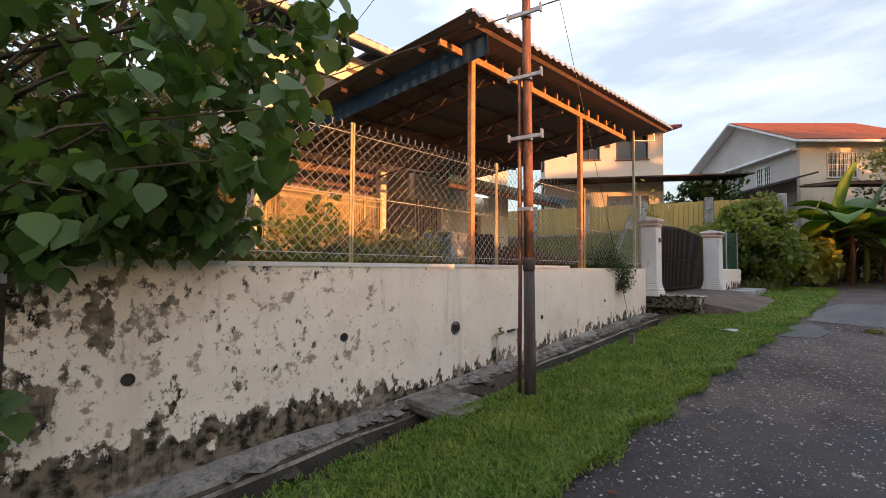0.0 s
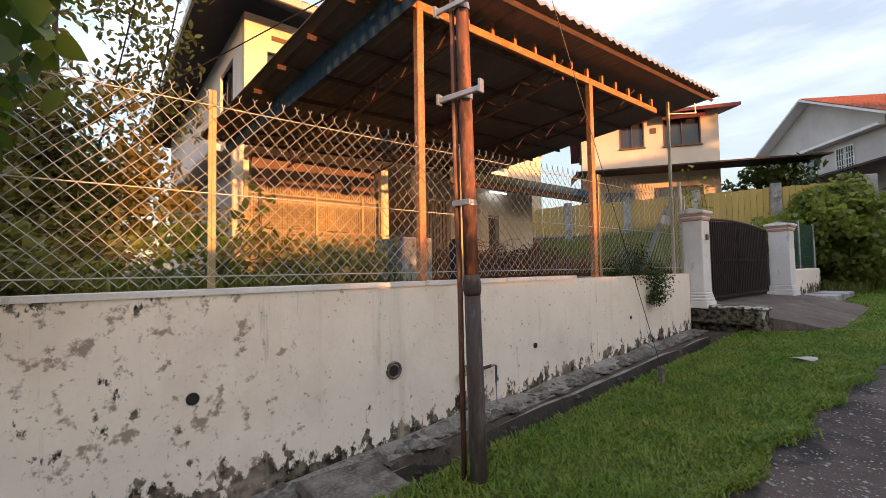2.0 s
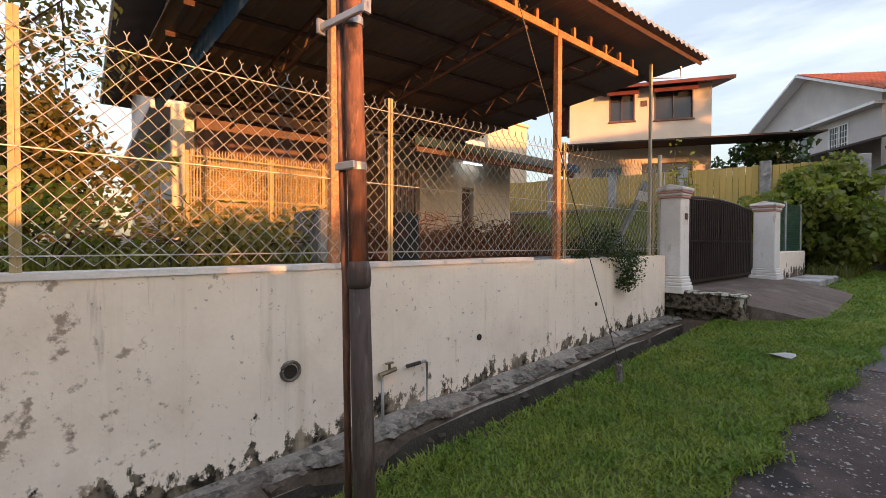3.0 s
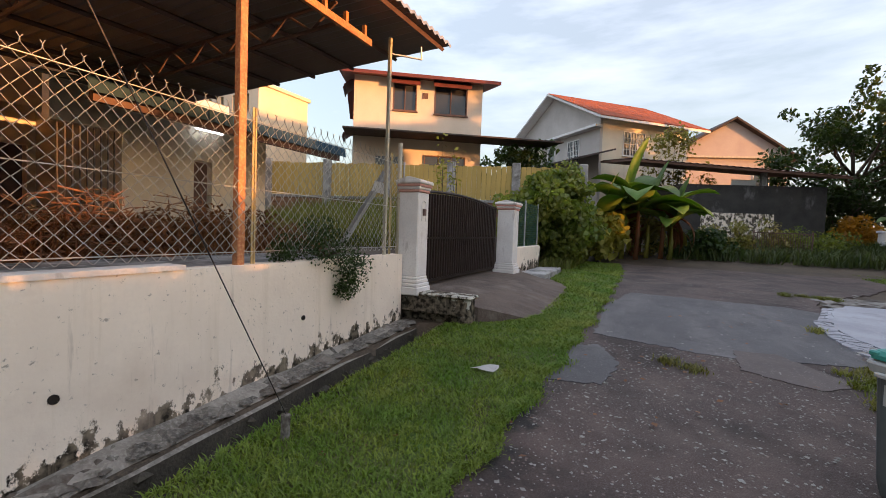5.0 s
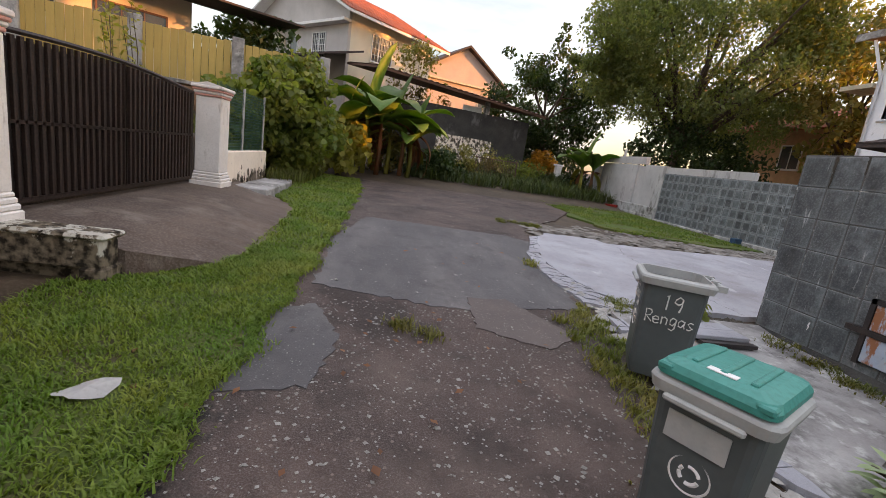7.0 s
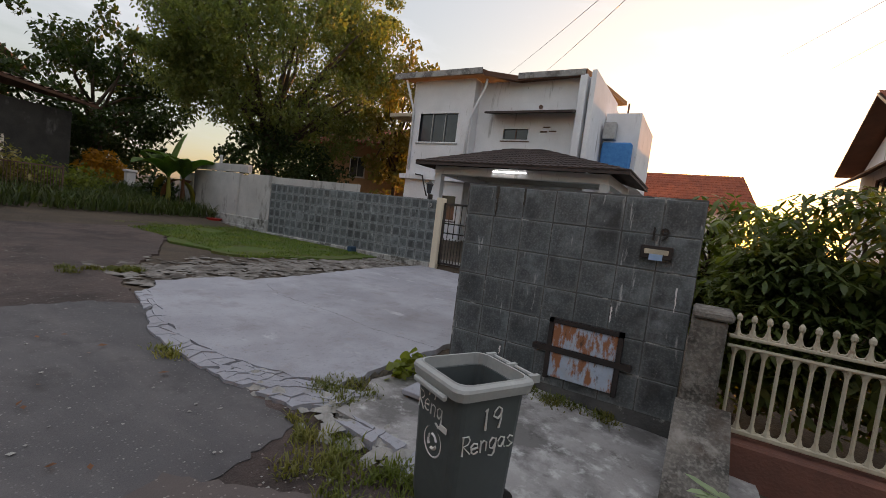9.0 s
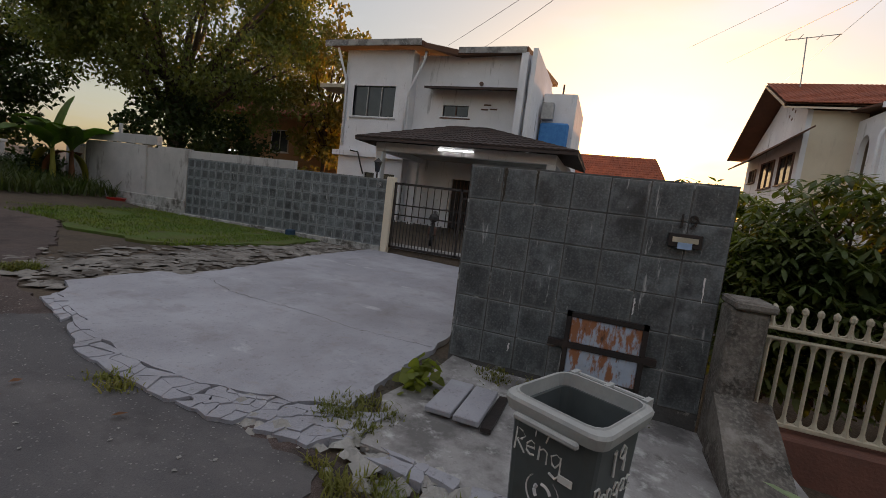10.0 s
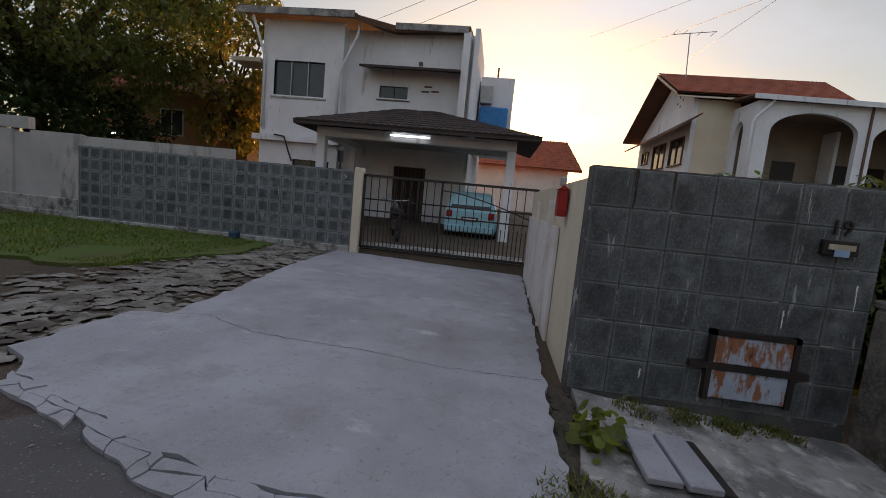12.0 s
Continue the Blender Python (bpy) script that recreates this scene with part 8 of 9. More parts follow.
shrub(-6.0, 24.5, 2.9, 2.2, 2.0, 1.6, 40, 0.25, M["leaf_dark"], "dark shrub below the gabled house", per=120, r=(0.4, 0.8))
shrub(1.0, 31.5, 2.0, 1.6, 1.4, 3.2, 40, 0.2, M["leaf_olive"], "thin warm-lit tree before the gabled house", name="tree", per=70, r=(0.4, 0.7))
shrub(8.6, 25.6, 1.0, 0.7, 0.7, 0.6, 18, 0.16, M["leaf_dark"], "dark bush at the end of grey wall", per=90)
# the sun's orange on this bush is put into the leaf colour
shrub(8.35, 30.0, 1.6, 0.8, 0.8, 0.75, 30, 0.2, M["leaf_sun_orange"], "small bush with the last sun's orange put into its leaves", per=90)
weeds("end_weeds", "tall weeds at the end of the street", (0.5, 9.0, 22.3, 28.5, lambda x, y: H(x, y)), 9000, 0.5, M["grass_dark"], 9, 0.9, w=0.02)
shrub(3.0, 24.6, 1.0, 1.4, 1.0, 0.8, 30, 0.14, M["leaf_olive"], "tangled olive weeds beside the shed", per=110, r=(0.25, 0.5))
shrub(5.6, 25.6, 1.1, 1.5, 1.0, 0.6, 30, 0.14, M["leaf_green"], "low green scrub at the street's end", per=110, r=(0.25, 0.5))
shrub(-0.9, 23.2, 0.95, 1.5, 1.0, 1.3, 40, 0.16, M["leaf_olive"], "dense mixed shrubs behind the banana plant", per=120, r=(0.3, 0.55))
weeds("verge_weeds", "weeds beside the low wall", (-3.0, -2.2, 16.0, 20.0, lambda x, y: H(x, y)), 1500, 0.35, M["grass_tall"], 10, 0.5, w=0.012)
# young sprigs over the board fence
s = thing("sapling", "thin yellow-green sapling before the board fence", "sapling", at=(-5.6, 15.4, 2.0))
bm = bmesh.new()
pts = []
for k in range(7):
    x, y = -5.6 + RN.normal(0, 0.25), 15.4 + RN.normal(0, 0.25)
    h = RN.uniform(1.4, 2.5)
    tube(bm, [(x, y, 1.7), (x + 0.05, y, 2.0 + h * 0.5), (x + RN.uniform(-0.1, 0.1), y, 2.0 + h)], [0.014, 0.01, 0.003], seg=4)
    for j in range(28):
        pts.append((x + RN.normal(0, 0.08), y + RN.normal(0, 0.08), 2.2 + h * RN.uniform(0.2, 1)))
wpart("stems", bm, M["bark"], s)
leaves("leaves", pts, 0.12, M["leaf_yellow"], s, RHOMB, droop=0.3)


def banana(x, y, z, n, h, label, dead=4, seed=1):
    rg = random.Random(seed)
    s = thing("banana_plant", label, "banana plant", group="banana plants", at=(x, y, z))
    for q in range(1 if n < 8 else 2):
        bm = bmesh.new()
        ox = q * 0.5
        tube(bm, [(x + ox, y, z - 0.05), (x + ox + 0.03, y, z + h * 0.25), (x + ox, y, z + h * 0.5)], [0.1, 0.08, 0.05], seg=9)
        wpart("stem", bm, M["leaf_dry"] if q else M["leaf_yellow"], s, smooth=True)
    for k in range(n + dead):
        is_dead = k >= n
        a = 2 * math.pi * k / n + rg.uniform(-0.4, 0.4)
        ln = h * rg.uniform(0.5, 0.72)
        up = rg.uniform(0.55, 1.25) if not is_dead else rg.uniform(-0.2, 0.3)
        if k == 0:
            up = 1.45
        w = 0.27 * h / 2 * rg.uniform(0.8, 1.1) * (0.4 if is_dead else 1.0)
        bm = bmesh.new()
        rows = []
        p = Vector((x + (0.5 if k % 2 and n >= 8 else 0), y, z + h * 0.45))
        el = up
        d2 = Vector((-math.sin(a), math.cos(a), 0))
        steps = 9
        for j in range(steps + 1):
            f = j / steps
            ww = w * math.sin(math.pi * min(1, 0.1 + f * 0.9)) ** 0.6 * (0.15 if f < 0.12 else 1)
            fold = 0.35 * ww
            rows.append([bm.verts.new(p + d2 * ww + Vector((0, 0, fold + rg.uniform(-0.02, 0.02)))), bm.verts.new(p), bm.verts.new(p - d2 * ww + Vector((0, 0, fold + rg.uniform(-0.02, 0.02))))])
            p = p + Vector((math.cos(a) * math.cos(el), math.sin(a) * math.cos(el), math.sin(el))) * (ln / steps)
            el -= (0.16 if k else 0.04) + (0.1 if is_dead else 0)
        for r1, r2 in zip(rows, rows[1:]):
            bm.faces.new((r1[0], r1[1], r2[1], r2[0]))
            bm.faces.new((r1[1], r1[2], r2[2], r2[1]))
        mt = M["leaf_dry"] if is_dead and k % 2 else (M["leaf_yellow"] if is_dead else M["leaf_banana"])
        ob = wpart("leaf", bm, mt, s, "withered brown leaf" if is_dead else "", smooth=True)
        sm = ob.modifiers.new("thickness", "SOLIDIFY")
        sm.thickness = 0.006
    return s


banana(-1.15, 21.8, 0.95, 12, 4.1, "tall banana plant with yellowing lower leaves", 7, 1)
banana(-1.9, 21.3, 0.95, 7, 3.0, "small banana plant with yellow leaves beside the shrub", 4, 5)
banana(-0.3, 22.4, 0.95, 11, 3.5, "leaning banana plant with brown hanging leaves", 6, 6)
banana(0.5, 22.2, 0.95, 7, 2.8, "young banana plant with withered leaves", 4, 2)
banana(8.2, 24.2, 0.95, 8, 2.9, "banana plant before the grey wall", 4, 3)


def tree(x, y, z, top, centre, rx, ry, rz, n, r, per, leaf, material, label, trunk=0.25, shape=RHOMB, extra=()):
    s = thing("tree", label, "tree", at=(x, y, z))
    cs, rs, ps = blob_clumps(centre, rx, ry, rz, n, *r, per)
    for c, rr, pp in extra:
        cs.append(c), rs.append(rr), ps.append(pp)
    limbs((x, y, z - 0.1), top, cs[:24], trunk, s, M["bark"], bend=0.4)
    leaves("crown", clumps(cs, rs, ps, 0.75, 0.2), leaf, material, s, shape, droop=0.7, spread=1.0)
    return s


# the big feathery tree behind the grey wall, and its neighbours
tree(14.6, 27.5, 1.2, (14.4, 27.2, 6.0), (15.1, 27.2, 8.9), 6.6, 5.6, 4.8, 430, (0.45, 1.2), 280, 0.17, M["leaf_far"], "big feathery spreading tree behind the grey wall", 0.4, LONG * (1.9, 1),
     extra=[((lx + RN.normal(0, lr * 0.5), ly + RN.normal(0, lr * 0.5), lz + RN.normal(0, lr * 0.42)), RN.uniform(0.35, 0.95), 210)
            for lx, ly, lz, lr in ((18.5, 24.8, 11.6, 2.0), (17.5, 26.0, 12.8, 2.2), (11.8, 29.6, 10.6, 2.4), (10.8, 30.0, 7.8, 2.2), (11.5, 27.5, 11.0, 2.2), (14.0, 26.5, 13.6, 1.8), (19.5, 25.5, 9.5, 2.0), (10.2, 27.0, 7.6, 1.6)) for _ in range(24)])
tree(19.0, 22.6, 1.2, (18.8, 22.4, 6.0), (18.8, 22.4, 6.8), 1.9, 1.9, 4.6, 60, (0.5, 0.9), 110, 0.26, M["leaf_olive"], "slender tree with sunlit yellow-green leaves", 0.16, LONG * (2.0, 1))
tree(9.6, 34.5, 1.5, (9.6, 34.5, 5.5), (9.7, 34.6, 5.6), 4.0, 3.4, 3.9, 110, (0.5, 1.2), 240, 0.26, M["leaf_dark"], "dense dark tree with pointed crown at the street's end", 0.25, extra=(((9.8, 34.5, 9.6), 0.8, 150), ((9.9, 34.5, 10.4), 0.55, 90), ((10.0, 34.5, 11.1), 0.35, 50), ((6.6, 34.5, 9.0), 0.5, 60)))
tree(24, 33, 1.5, (24, 33, 5.0), (24, 33, 5.5), 4, 4, 3.5, 50, (0.8, 1.4), 140, 0.4, M["leaf_dark"], "dark tree behind distant houses", 0.25)
shrub(14.5, 25.4, 1.0, 3.8, 1.4, 2.1, 70, 0.22, M["leaf_dark"], "dark hedge behind the grey wall", per=170, r=(0.5, 0.9))


# bushy palmate-leaved trees behind the railing fence
def palmate(x, y, z, rx, ry, rz, n, size, label, material):
    s = thing("tree", label, "tree", group="garden trees", at=(x, y, z))
    cs = []
    for _ in range(n):
        d = RN.normal(size=3)
        d /= np.linalg.norm(d)
        f = RN.uniform(0.3, 1.0) ** 0.5
        cs.append((x + d[0] * rx * f, y + d[1] * ry * f, z + rz * 1.1 + d[2] * rz * f))
    bm = bmesh.new()
    V, Fc = [], []
    limbs((x, y, z - 0.05), (x, y, z + rz), cs[:26], 0.05, s, M["bark"], bend=0.15)
    for c in cs:
        nl = 6
        a0, tilt = RN.uniform(0, 6.28), RN.uniform(0.1, 0.8)
        hd = RN.uniform(0, 6.28)
        ax = np.array((math.cos(hd), math.sin(hd), 0))
        for k in range(nl):
            a = a0 + 2 * math.pi * k / nl
            d = np.array((math.cos(a), math.sin(a), 0.0))
            d = d + np.array((0, 0, -0.35)) + np.array((0, 0, tilt)) * (d @ ax)
            sd = np.array((-math.sin(a), math.cos(a), 0.0))
            s0 = size * RN.uniform(0.75, 1.2)
            b = len(V)
            p = np.array(c)
            for f, w, dr in ((0.08, 0.02, 0), (0.45, 0.15, 0.01), (0.75, 0.12, -0.04), (1.0, 0.0, -0.12)):
                q = p + d * s0 * f + np.array((0, 0, dr * s0))
                V.append(tuple(q + sd * w * s0))
                if w:
                    V.append(tuple(q - sd * w * s0))
            Fc += [(b, b + 1, b + 3, b + 2), (b + 2, b + 3, b + 5, b + 4), (b + 4, b + 5, b + 6)]
    bm.free()
    ob = pydata("crown", V, Fc, material, s)
    ob.matrix_parent_inverse = s.matrix_basis.inverted()
    return s


palmate(4.9, 6.4, 0.75, 0.95, 0.95, 1.0, 1050, 0.135, "leafy cassava-like bush behind the railing fence", M["leaf_bush"])
palmate(5.3, 5.0, 0.75, 1.2, 1.2, 1.2, 1500, 0.135, "leafy bush behind the railing fence", M["leaf_bush"])
palmate(6.2, 7.4, 1.0, 0.9, 1.1, 0.85, 620, 0.19, "leafy bush behind the tiled wall", M["leaf_bush"])
palmate(5.0, 3.2, 0.7, 1.1, 1.5, 0.95, 700, 0.2, "leafy bush behind the railing fence", M["leaf_dark"])
# extra bush closes a gap where sun reached the white wall
palmate(4.55, 6.95, 0.75, 0.5, 0.5, 0.75, 560, 0.13, "leafy bush added beside the tiled wall to block low sun", M["leaf_bush"])
palmate(2.55, 7.12, 0.48, 0.28, 0.25, 0.16, 34, 0.16, "pale low plant with long leaves beside the bins", M["leaf_pale"])
# hedge leaves packed in so the low sun misses the white wall
s = thing("hedge", "green hedge behind the railing fence, made dense to block low sun", "hedge", at=(4.6, 4.8, 0.72))
hx, hy, hz = RN.uniform(4.2, 5.4, 9500), RN.uniform(2.4, 7.35, 9500), RN.uniform(0.75, 2.0, 9500)
leaves("foliage", np.stack([hx, hy, hz], 1), 0.13, M["leaf_bush"], s, LONG * (1.6, 1), droop=0.5, spread=1.0)
bm = bmesh.new()
# second layer of leaves added only to stop more of the sun
leaves("foliage", np.stack([RN.uniform(4.7, 5.7, 8000), RN.uniform(2.4, 7.4, 8000), RN.uniform(1.35, 2.12, 8000)], 1), 0.15, M["leaf_bush"], s, RHOMB, droop=0.5, spread=1.0)
for k in range(14):
    hb = 2.6 + k * 0.35
    tube(bm, [(4.8, hb, 0.65), (4.8 + RN.uniform(-0.1, 0.1), hb + 0.05, 1.3), (4.8 + RN.uniform(-0.3, 0.3), hb, 2.0)], [0.03, 0.022, 0.006], seg=5)
wpart("stems", bm, M["bark"], s)
s = thing("palm_sapling", "young palm with upright feathery frond", "palm", at=(5.2, 5.9, 0.75))
bm = bmesh.new()
tube(bm, [(5.2, 5.9, 0.7), (5.2, 5.85, 2.0), (5.15, 5.75, 2.9), (5.1, 5.6, 3.15)], [0.04, 0.03, 0.015, 0.004], seg=6)
wpart("stem", bm, M["bark"], s)
pts = [(5.2 - 0.05 * f, 5.9 - 0.25 * f, 2.2 + 0.95 * f) for f in lin(0, 1, 46)]
leaves("frond", pts, 0.26, M["leaf_green"], s, LONG, droop=0.1, spread=0.5)


# ---- pieces: wall tiles, loose stone, gravel, grass ----
def tile_mesh(name, dy, dz, material, depth=0.0045):
    me = bpy.data.meshes.new(name)
    bm = boxes((-depth, 0.004, 0, dy, 0, dz), bevel=0.004)
    bm.to_mesh(me)
    bm.free()
    me.materials.append(material)
    return me


def rim(m, size, colour, amount, width):
    """Pale dust that gathers along the edges of each tile, broken up by a noise."""
    n, l = m.node_tree.nodes, m.node_tree.links
    b = n["Principled BSDF"]
    src = b.inputs["Base Color"].links[0].from_socket
    tc, sep, geo, tx = n.new("ShaderNodeTexCoord"), n.new("ShaderNodeSeparateXYZ"), n.new("ShaderNodeNewGeometry"), n.new("ShaderNodeTexNoise")
    l.new(tc.outputs["Object"], sep.inputs[0])
    tx.inputs["Scale"].default_value, tx.inputs["Detail"].default_value = 9.0, 5
    l.new(geo.outputs["Position"], tx.inputs["Vector"])
    far = []
    for ax in ("Y", "Z"):
        su, ab = n.new("ShaderNodeMath"), n.new("ShaderNodeMath")
        su.operation, ab.operation = "SUBTRACT", "ABSOLUTE"
        l.new(sep.outputs[ax], su.inputs[0])
        su.inputs[1].default_value = size / 2
        l.new(su.outputs[0], ab.inputs[0])
        far.append(ab.outputs[0])
    mx, mr, mu, mix = n.new("ShaderNodeMath"), n.new("ShaderNodeMapRange"), n.new("ShaderNodeMath"), n.new("ShaderNodeMix")
    mx.operation, mu.operation, mix.data_type = "MAXIMUM", "MULTIPLY", "RGBA"
    l.new(far[0], mx.inputs[0])
    l.new(far[1], mx.inputs[1])
    mr.inputs["From Min"].default_value, mr.inputs["From Max"].default_value, mr.inputs["To Max"].default_value = size / 2 - width, size / 2, amount * 2
    l.new(mx.outputs[0], mr.inputs["Value"])
    l.new(mr.outputs["Result"], mu.inputs[0])
    l.new(tx.outputs["Fac"], mu.inputs[1])
    l.new(mu.outputs[0], mix.inputs["Factor"])
    l.new(src, mix.inputs["A"])
    mix.inputs["B"].default_value = (*colour, 1)
    l.new(mix.outputs["Result"], b.inputs["Base Color"])
    return m


small_slate = rim(M["tile_slate"].copy(), 0.257, (0.27, 0.3, 0.31), 0.75, 0.05)
big_slate = rim(M["tile_slate"], 0.29, (0.23, 0.25, 0.25), 0.4, 0.025)
rng = random.Random(21)
tm = tile_mesh("tile", 0.29, 0.29, big_slate)
for r in range(6):
    for c in range(7):
        z, y = 0.665 + r * 0.3, 7.545 + c * 0.302
        ob = new("tile", tm)
        ob.parent = wall_east
        ob.matrix_basis = pose(3.82 + rng.uniform(-0.002, 0.0), y + rng.uniform(-0.002, 0.002), z + rng.uniform(-0.002, 0.002), rng.uniform(-0.35, 0.35), rng.uniform(-0.3, 0.3), rng.uniform(-0.3, 0.3))
tm2 = tile_mesh("tile", 0.257, 0.257, small_slate)
for r in range(6):
    for c in range(24):
        z, y = 0.9 + r * 0.267, 13.39 + c * 0.27
        ob = new("tile", tm2)
        ob.parent = wall_tiled
        ob.matrix_basis = pose(9.22 + rng.uniform(-0.002, 0.0), y, z, rng.uniform(-0.4, 0.4), rng.uniform(-0.35, 0.35), rng.uniform(-0.35, 0.35))

# rubble stones of the retaining wall, one joined part
bm = bmesh.new()
for r in range(6):
    u = rng.uniform(0, 0.2)
    while u < L - 0.4:
        w = rng.uniform(0.18, 0.4)
        box(bm, u, u + w - 0.025, -0.02 - rng.uniform(0, 0.05), 0.05, 1.85 + r * 0.155, 1.85 + r * 0.155 + rng.uniform(0.11, 0.14), m=mf)
        u += w
ob = solid("stones", bm, M["stone"], kind="stuff")
ob.parent = stone_wall


def scatter(name, label, pts, r0, r1, material, seed, flatness=0.5, category="stone"):
    """Small broken stones lying at the points, each a squashed irregular lump; one object."""
    rg = np.random.default_rng(seed)
    base = np.array([(1, 0, 0), (-1, 0, 0), (0, 1, 0), (0, -1, 0), (0, 0, 1), (0, 0, -0.3)], float)
    fc = np.array([(0, 2, 4), (2, 1, 4), (1, 3, 4), (3, 0, 4), (2, 0, 5), (1, 2, 5), (3, 1, 5), (0, 3, 5)])
    V, Fc = [], []
    for i, (x, y, z) in enumerate(pts):
        r = rg.uniform(r0, r1) * (0.5 + rg.random() ** 3)
        v = base * (1 + rg.uniform(-0.35, 0.35, (6, 3))) * (r, r * rg.uniform(0.6, 1.2), r * flatness)
        a = rg.uniform(0, 6.28)
        ca, sa = math.cos(a), math.sin(a)
        v = np.stack([v[:, 0] * ca - v[:, 1] * sa, v[:, 0] * sa + v[:, 1] * ca, v[:, 2]], 1) + (x, y, z)
        Fc.append(fc + i * 6)
        V.append(v)
    ob = pydata(name, np.concatenate(V).tolist(), np.concatenate(Fc).tolist(), material, None, label)
    return tagged(ob, kind="stuff", category=category)


rg = np.random.default_rng(31)


def crack(points, width, lift, seed, label="dark jagged crack in the concrete slab"):
    """A thin dark gap with a wandering outline, lying on the slab."""
    r3 = random.Random(seed)
    pts = []
    for (xa, ya), (xb, yb) in zip(points, points[1:]):
        k = max(2, int(math.hypot(xb - xa, yb - ya) / 0.05))
        for j in range(k):
            pts.append((xa + (xb - xa) * j / k + r3.uniform(-0.018, 0.018), ya + (yb - ya) * j / k + r3.uniform(-0.018, 0.018)))
    V, Fc = [], []
    for i, (x, y) in enumerate(pts):
        x2, y2 = pts[min(i + 1, len(pts) - 1)]
        x1, y1 = pts[max(i - 1, 0)]
        d = math.hypot(x2 - x1, y2 - y1) or 1.0
        w = width * r3.uniform(0.25, 1.0)
        nx, ny = -(y2 - y1) / d * w, (x2 - x1) / d * w
        V += [(x + nx, y + ny, G(y) + lift), (x - nx, y - ny, G(y) + lift)]
    Fc = [(2 * i, 2 * i + 1, 2 * i + 3, 2 * i + 2) for i in range(len(pts) - 1)]
    ob = pydata("crack", V, Fc, M["drain_black"], None, label)
    return tagged(ob, kind="structure", category="crack")


SL = 0.0335
crack([(3.9, 13.45), (4.05, 12.99), (3.81, 12.38), (3.83, 11.32), (3.75, 10.68), (3.85, 9.8)], 0.004, SL, 1)
def plates(outer, inner, y0, y1, cols, step, seed):
    """Broken concrete plates between the slab's sound edge and its old outline; each a piece of the slab."""
    r4 = random.Random(seed)
    ys2, y = [], y0
    while y < y1:
        ys2.append(y)
        y += step * r4.uniform(0.7, 1.35)
    grid = []
    for y in ys2:
        xo, xi = ramp(y, outer), ramp(y, inner)
        grid.append([(xo + (xi - xo) * c / cols + (r4.uniform(-0.35, 0.35) * (xi - xo) / cols if 0 < c < cols else r4.uniform(-0.03, 0.015)), y + r4.uniform(-0.4, 0.4) * step) for c in range(cols + 1)])
    for ra, rb in zip(grid, grid[1:]):
        for c in range(cols):
            q = [ra[c], ra[c + 1], rb[c + 1], rb[c]]
            if c == 0 and r4.random() < 0.16:
                continue
            cx, cy = sum(p[0] for p in q) / 4, sum(p[1] for p in q) / 4
            g = r4.uniform(0.945, 0.99)
            tz, tx, ty = r4.uniform(-0.008, 0.003), r4.uniform(-0.03, 0.03), r4.uniform(-0.03, 0.03)
            ring = []
            for (xa, ya), (xb, yb) in zip(q, q[1:] + q[:1]):
                ring += [(xa, ya), ((xa + xb) / 2 + r4.uniform(-0.012, 0.012), (ya + yb) / 2 + r4.uniform(-0.012, 0.012))]
            top = [(cx + (x - cx) * g, cy + (y - cy) * g) for x, y in ring]
            z = G(cy) + 0.03 + tz
            V = [(x, y, z + (x - cx) * tx + (y - cy) * ty) for x, y in top] + [(x, y, z - 0.09) for x, y in top]
            n8 = len(top)
            Fc = [tuple(range(n8))] + [(i, i + n8, (i + 1) % n8 + n8, (i + 1) % n8) for i in range(n8)]
            pydata("concrete_plate", V, Fc, M["slab"], slab_ob)


OUT = ((9.55, 2.1), (9.8, 1.9), (10.4, 1.8), (11.2, 1.8), (11.8, 1.92), (12.8, 2.26), (13.4, 2.46))
INN = ((9.55, 2.5), (9.8, 2.35), (10.4, 2.13), (11.2, 2.0), (11.9, 2.12), (12.6, 2.36), (13.2, 2.54), (13.4, 2.64))
plates(OUT, INN, 9.6, 10.7, 5, 0.1, 71)
plates(OUT, INN, 10.7, 13.4, 2, 0.15, 72)
plates(((7.2, 1.75), (9.6, 1.98)), ((7.2, 2.08), (9.6, 2.12)), 7.3, 9.55, 2, 0.17, 73)


def on_ground(x, y, lift=0.0):
    return [(a, b, G(b) + lift) for a, b in zip(x, y)]


n = 9000
scatter("gravel", "pale loose gravel strewn over the street", on_ground(rg.uniform(-1.35, 1.6, n), rg.uniform(1.5, 9.3, n), 0.003), 0.005, 0.014, M["rubble"], 32)
n = 1600
scatter("gravel", "pale loose gravel strewn over the far street", on_ground(rg.uniform(-0.9, 2.4, n), rg.uniform(9.3, 20, n), 0.012), 0.005, 0.013, M["rubble"], 33)
# broken concrete along the slab's street edge and the rubble strip beyond
pts = []
for k in range(330):
    f = rg.random()
    y = 7.2 + f * 3.3
    x = np.interp(y, (7.2, 9.6, 11.0, 12.4), (1.8, 2.05, 1.97, 2.08)) + rg.normal(0, 0.09)
    pts.append((x, y, G(y) + 0.0))
scatter("broken_concrete", "broken pale concrete lumps along the street edge", pts, 0.03, 0.1, M["rubble"], 34, 0.35, "rubble")
pts = []
for k in range(1900):
    x = rg.uniform(2.6, 8.9)
    y = np.interp(x, (2.6, 5, 9), (14.3, 14.3, 14.2)) + rg.normal(0, 0.5)
    pts.append((x, y, G(y) - 0.005))
scatter("broken_concrete", "broken concrete and stones beyond the driveway slab", pts, 0.03, 0.13, M["rubble_far"], 35, 0.14, "rubble")
pts = []
for k in range(160):
    f = rg.random()
    x = 2.05 + f * 1.7
    y = 9.8 - 0.1 * f + rg.normal(0, 0.05)
    pts.append((x, y, G(y) - 0.02))
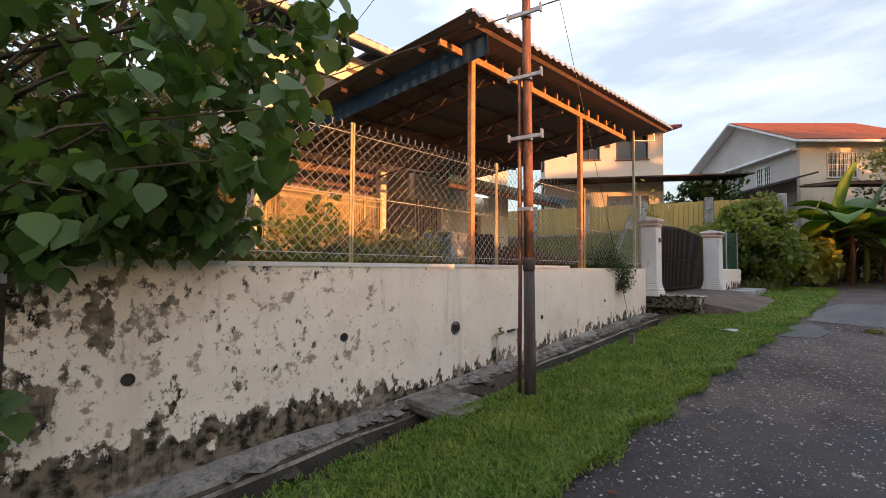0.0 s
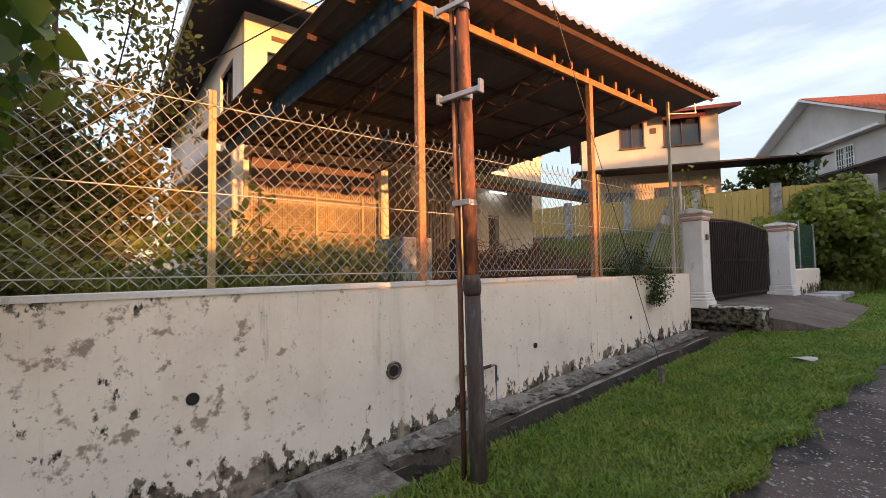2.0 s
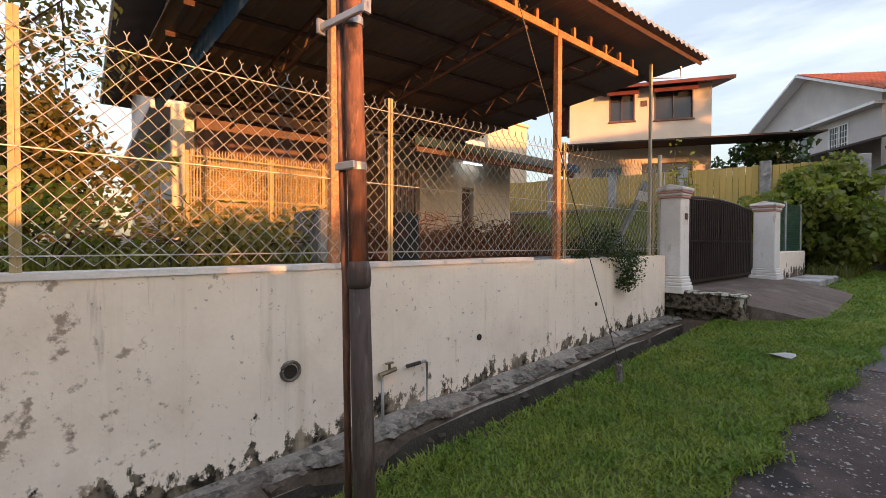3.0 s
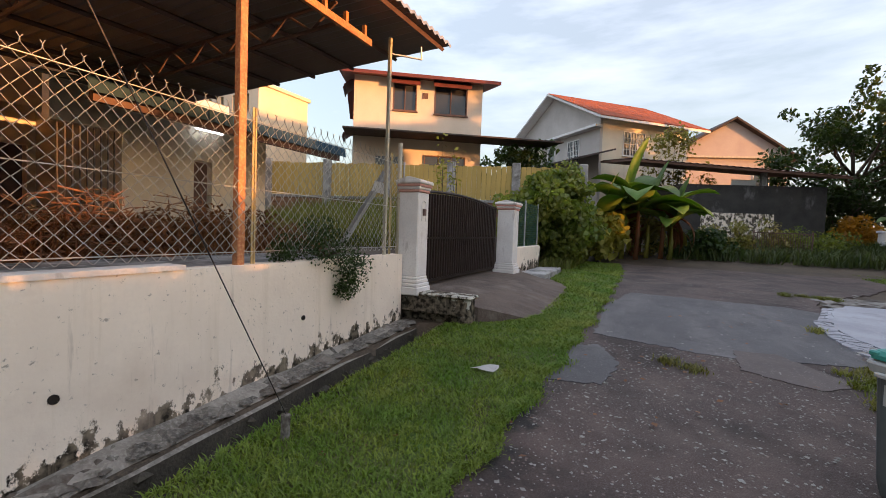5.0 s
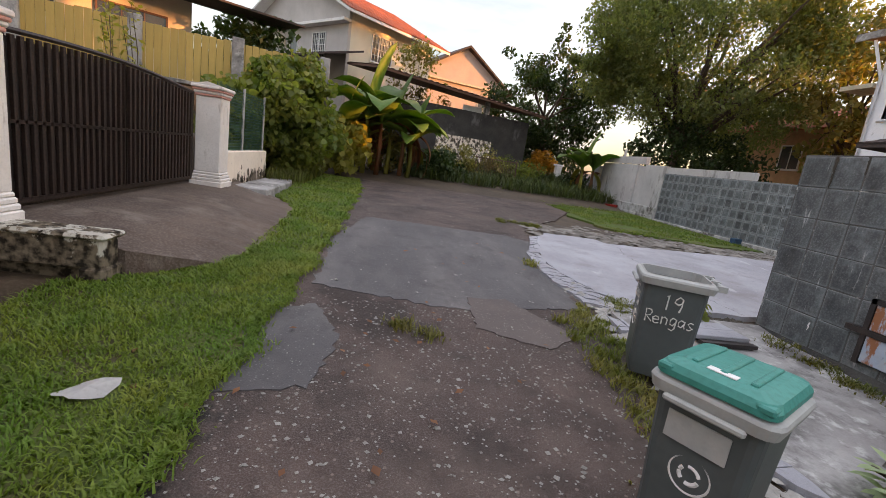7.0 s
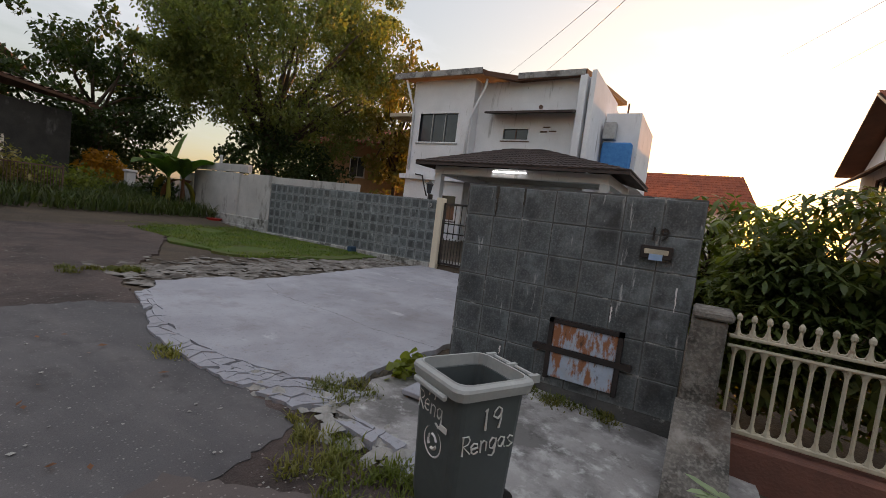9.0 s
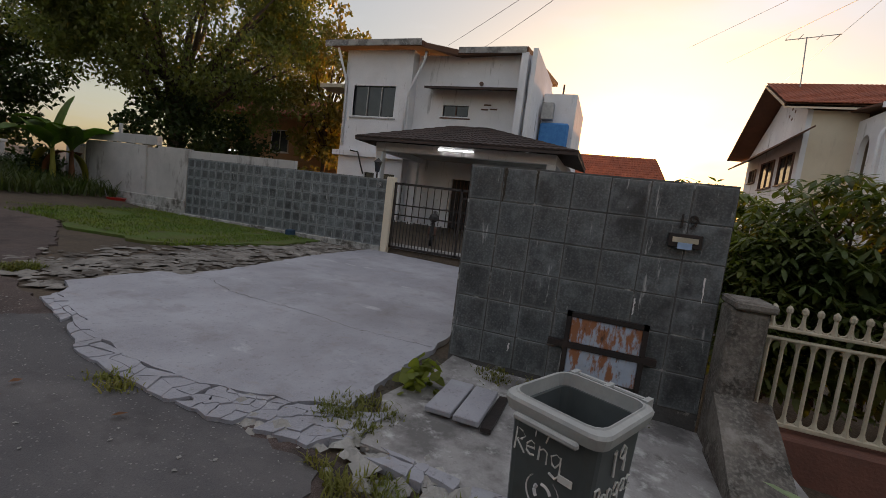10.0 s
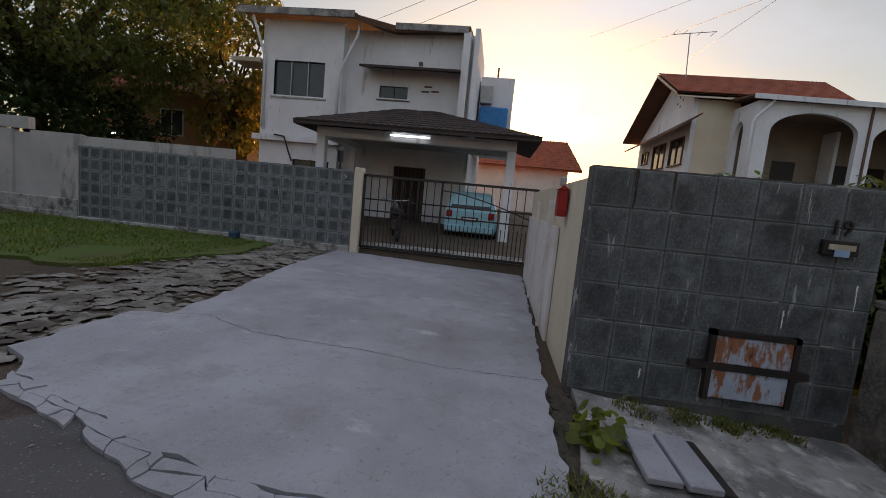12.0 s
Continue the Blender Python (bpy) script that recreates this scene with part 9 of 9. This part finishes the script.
scatter("broken_concrete", "crumbled concrete in the crack beside the covers", pts, 0.03, 0.09, M["drain_black"], 36, 0.4, "rubble")


pts = [(-3.2 + 0.07 * rg.normal(), y, G(y) + 0.0) for y in rg.uniform(-1, 9.1, 900)]
scatter("drain_rubble", "crumbling mossy cement along the wall's foot", pts, 0.03, 0.1, M["old_concrete"], 37, 0.35, "rubble")
# these stones take the same painted-shade black as the drain's inside
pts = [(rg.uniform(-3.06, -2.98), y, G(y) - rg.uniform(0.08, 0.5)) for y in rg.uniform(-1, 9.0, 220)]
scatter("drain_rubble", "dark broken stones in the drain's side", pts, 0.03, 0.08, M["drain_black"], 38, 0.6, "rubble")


def edge_x(y):
    return np.interp(y, (-12, 3, 6, 8.5, 12, 17, 20), (-1.38, -1.4, -1.28, -1.1, -0.95, -0.95, -1.2))


def left_x(y):
    return np.interp(y, (-12, 9.05, 9.4, 10.1, 12.9, 14.2, 19.5), (-2.6, -2.6, -2.1, -1.6, -1.66, -2.3, -2.3))


def lawn(name, label, n, y0, y1, h, seed, w):
    rg2 = np.random.default_rng(seed)
    y = rg2.uniform(y0, y1, n)
    lx, ex = left_x(y), edge_x(y)
    x = lx - 0.04 + (ex - lx + 0.1) * rg2.random(n)
    z = np.array([G(b) for b in y]) + 0.02
    x = np.where(rg2.random(n) < 0.14, ex + np.abs(rg2.normal(0, 0.05, n)) + 0.05 * np.sin(y * 7.0), x)
    hh = h * rg2.uniform(0.45, 1.2, n) * (0.75 + 0.5 * np.array([noise.noise((a * 2.2, b * 2.2, 1.0)) for a, b in zip(x, y)]))
    a = rg2.uniform(0, 2 * math.pi, n)
    dx, dy = np.cos(a), np.sin(a)
    le = hh * rg2.uniform(0.3, 1.6, n)
    ww = w * rg2.uniform(0.7, 1.4, n)
    P = np.stack([x, y, z], 1)
    sx = np.stack([-dy * ww, dx * ww, np.zeros(n)], 1)
    mid = P + np.stack([dx * le * 0.4, dy * le * 0.4, hh * 0.65], 1)
    tip = P + np.stack([dx * le, dy * le, hh * 0.95], 1)
    v = np.stack([P - sx, P + sx, mid + sx * 0.8, mid - sx * 0.8, tip], 1).reshape(-1, 3)
    b = np.arange(n) * 5
    faces = np.stack([b, b + 1, b + 2, b + 3], 1).tolist() + np.stack([b + 3, b + 2, b + 4], 1).tolist()
    return tagged(pydata(name, v.tolist(), faces, M["grass_blade"], None, label), kind="stuff", category="grass")


lawn("grass", "short green grass blades of the verge", 80000, 1.5, 10.5, 0.055, 41, 0.005)
lawn("grass", "short green grass blades of the far verge", 14000, 10.5, 20, 0.06, 42, 0.008)
lawn("grass", "short green grass blades of the near verge", 14000, -3, 1.5, 0.05, 43, 0.006)
weeds("grass", "short grass before the tiled wall", (5.3, 8.9, 15.2, 21.5, lambda x, y: G(y)), 12000, 0.07, M["grass_blade"], 44, 0.8, w=0.01)
for i, (x0, x1, y0, y1, n) in enumerate(((1.2, 1.8, 6.2, 7.7, 2200), (1.4, 1.85, 7.7, 9.7, 2600), (-0.1, 0.3, 8.5, 8.9, 260), (2.2, 3.1, 14.3, 15.1, 900), (1.7, 2.0, 11.1, 11.4, 200), (2.1, 2.6, 9.55, 9.95, 900), (1.1, 2.3, 4.5, 6.4, 1300), (3.55, 3.8, 7.6, 9.6, 1500))):
    weeds("weeds", "small green weeds in cracked ground", (x0, x1, y0, y1, lambda x, y: G(y)), n, 0.06, M["grass_tall"], 50 + i, 1.1, True, w=0.006)
s = thing("weed_plant", "small leafy weed by the inspection cover", "weed", at=(2.95, 9.62, 0.64))
leaves("leaves", np.stack([RN.normal(2.95, 0.1, 60), RN.normal(9.6, 0.07, 60), RN.uniform(0.66, 0.84, 60)], 1), 0.08, M["leaf_green"], s, HEART, droop=0.2)
# fallen leaves
pts = np.stack([rg.uniform(-2.4, 1.6, 120), rg.uniform(2, 12, 120)], 1)
ob = leaves("fallen_leaves", [(a, b, G(b) + 0.03) for a, b in pts], 0.06, M["leaf_dry"], None, RHOMB, droop=0.0, spread=0.3, label="dry brown leaves scattered on grass and street")
tagged(ob, kind="stuff", category="leaves")
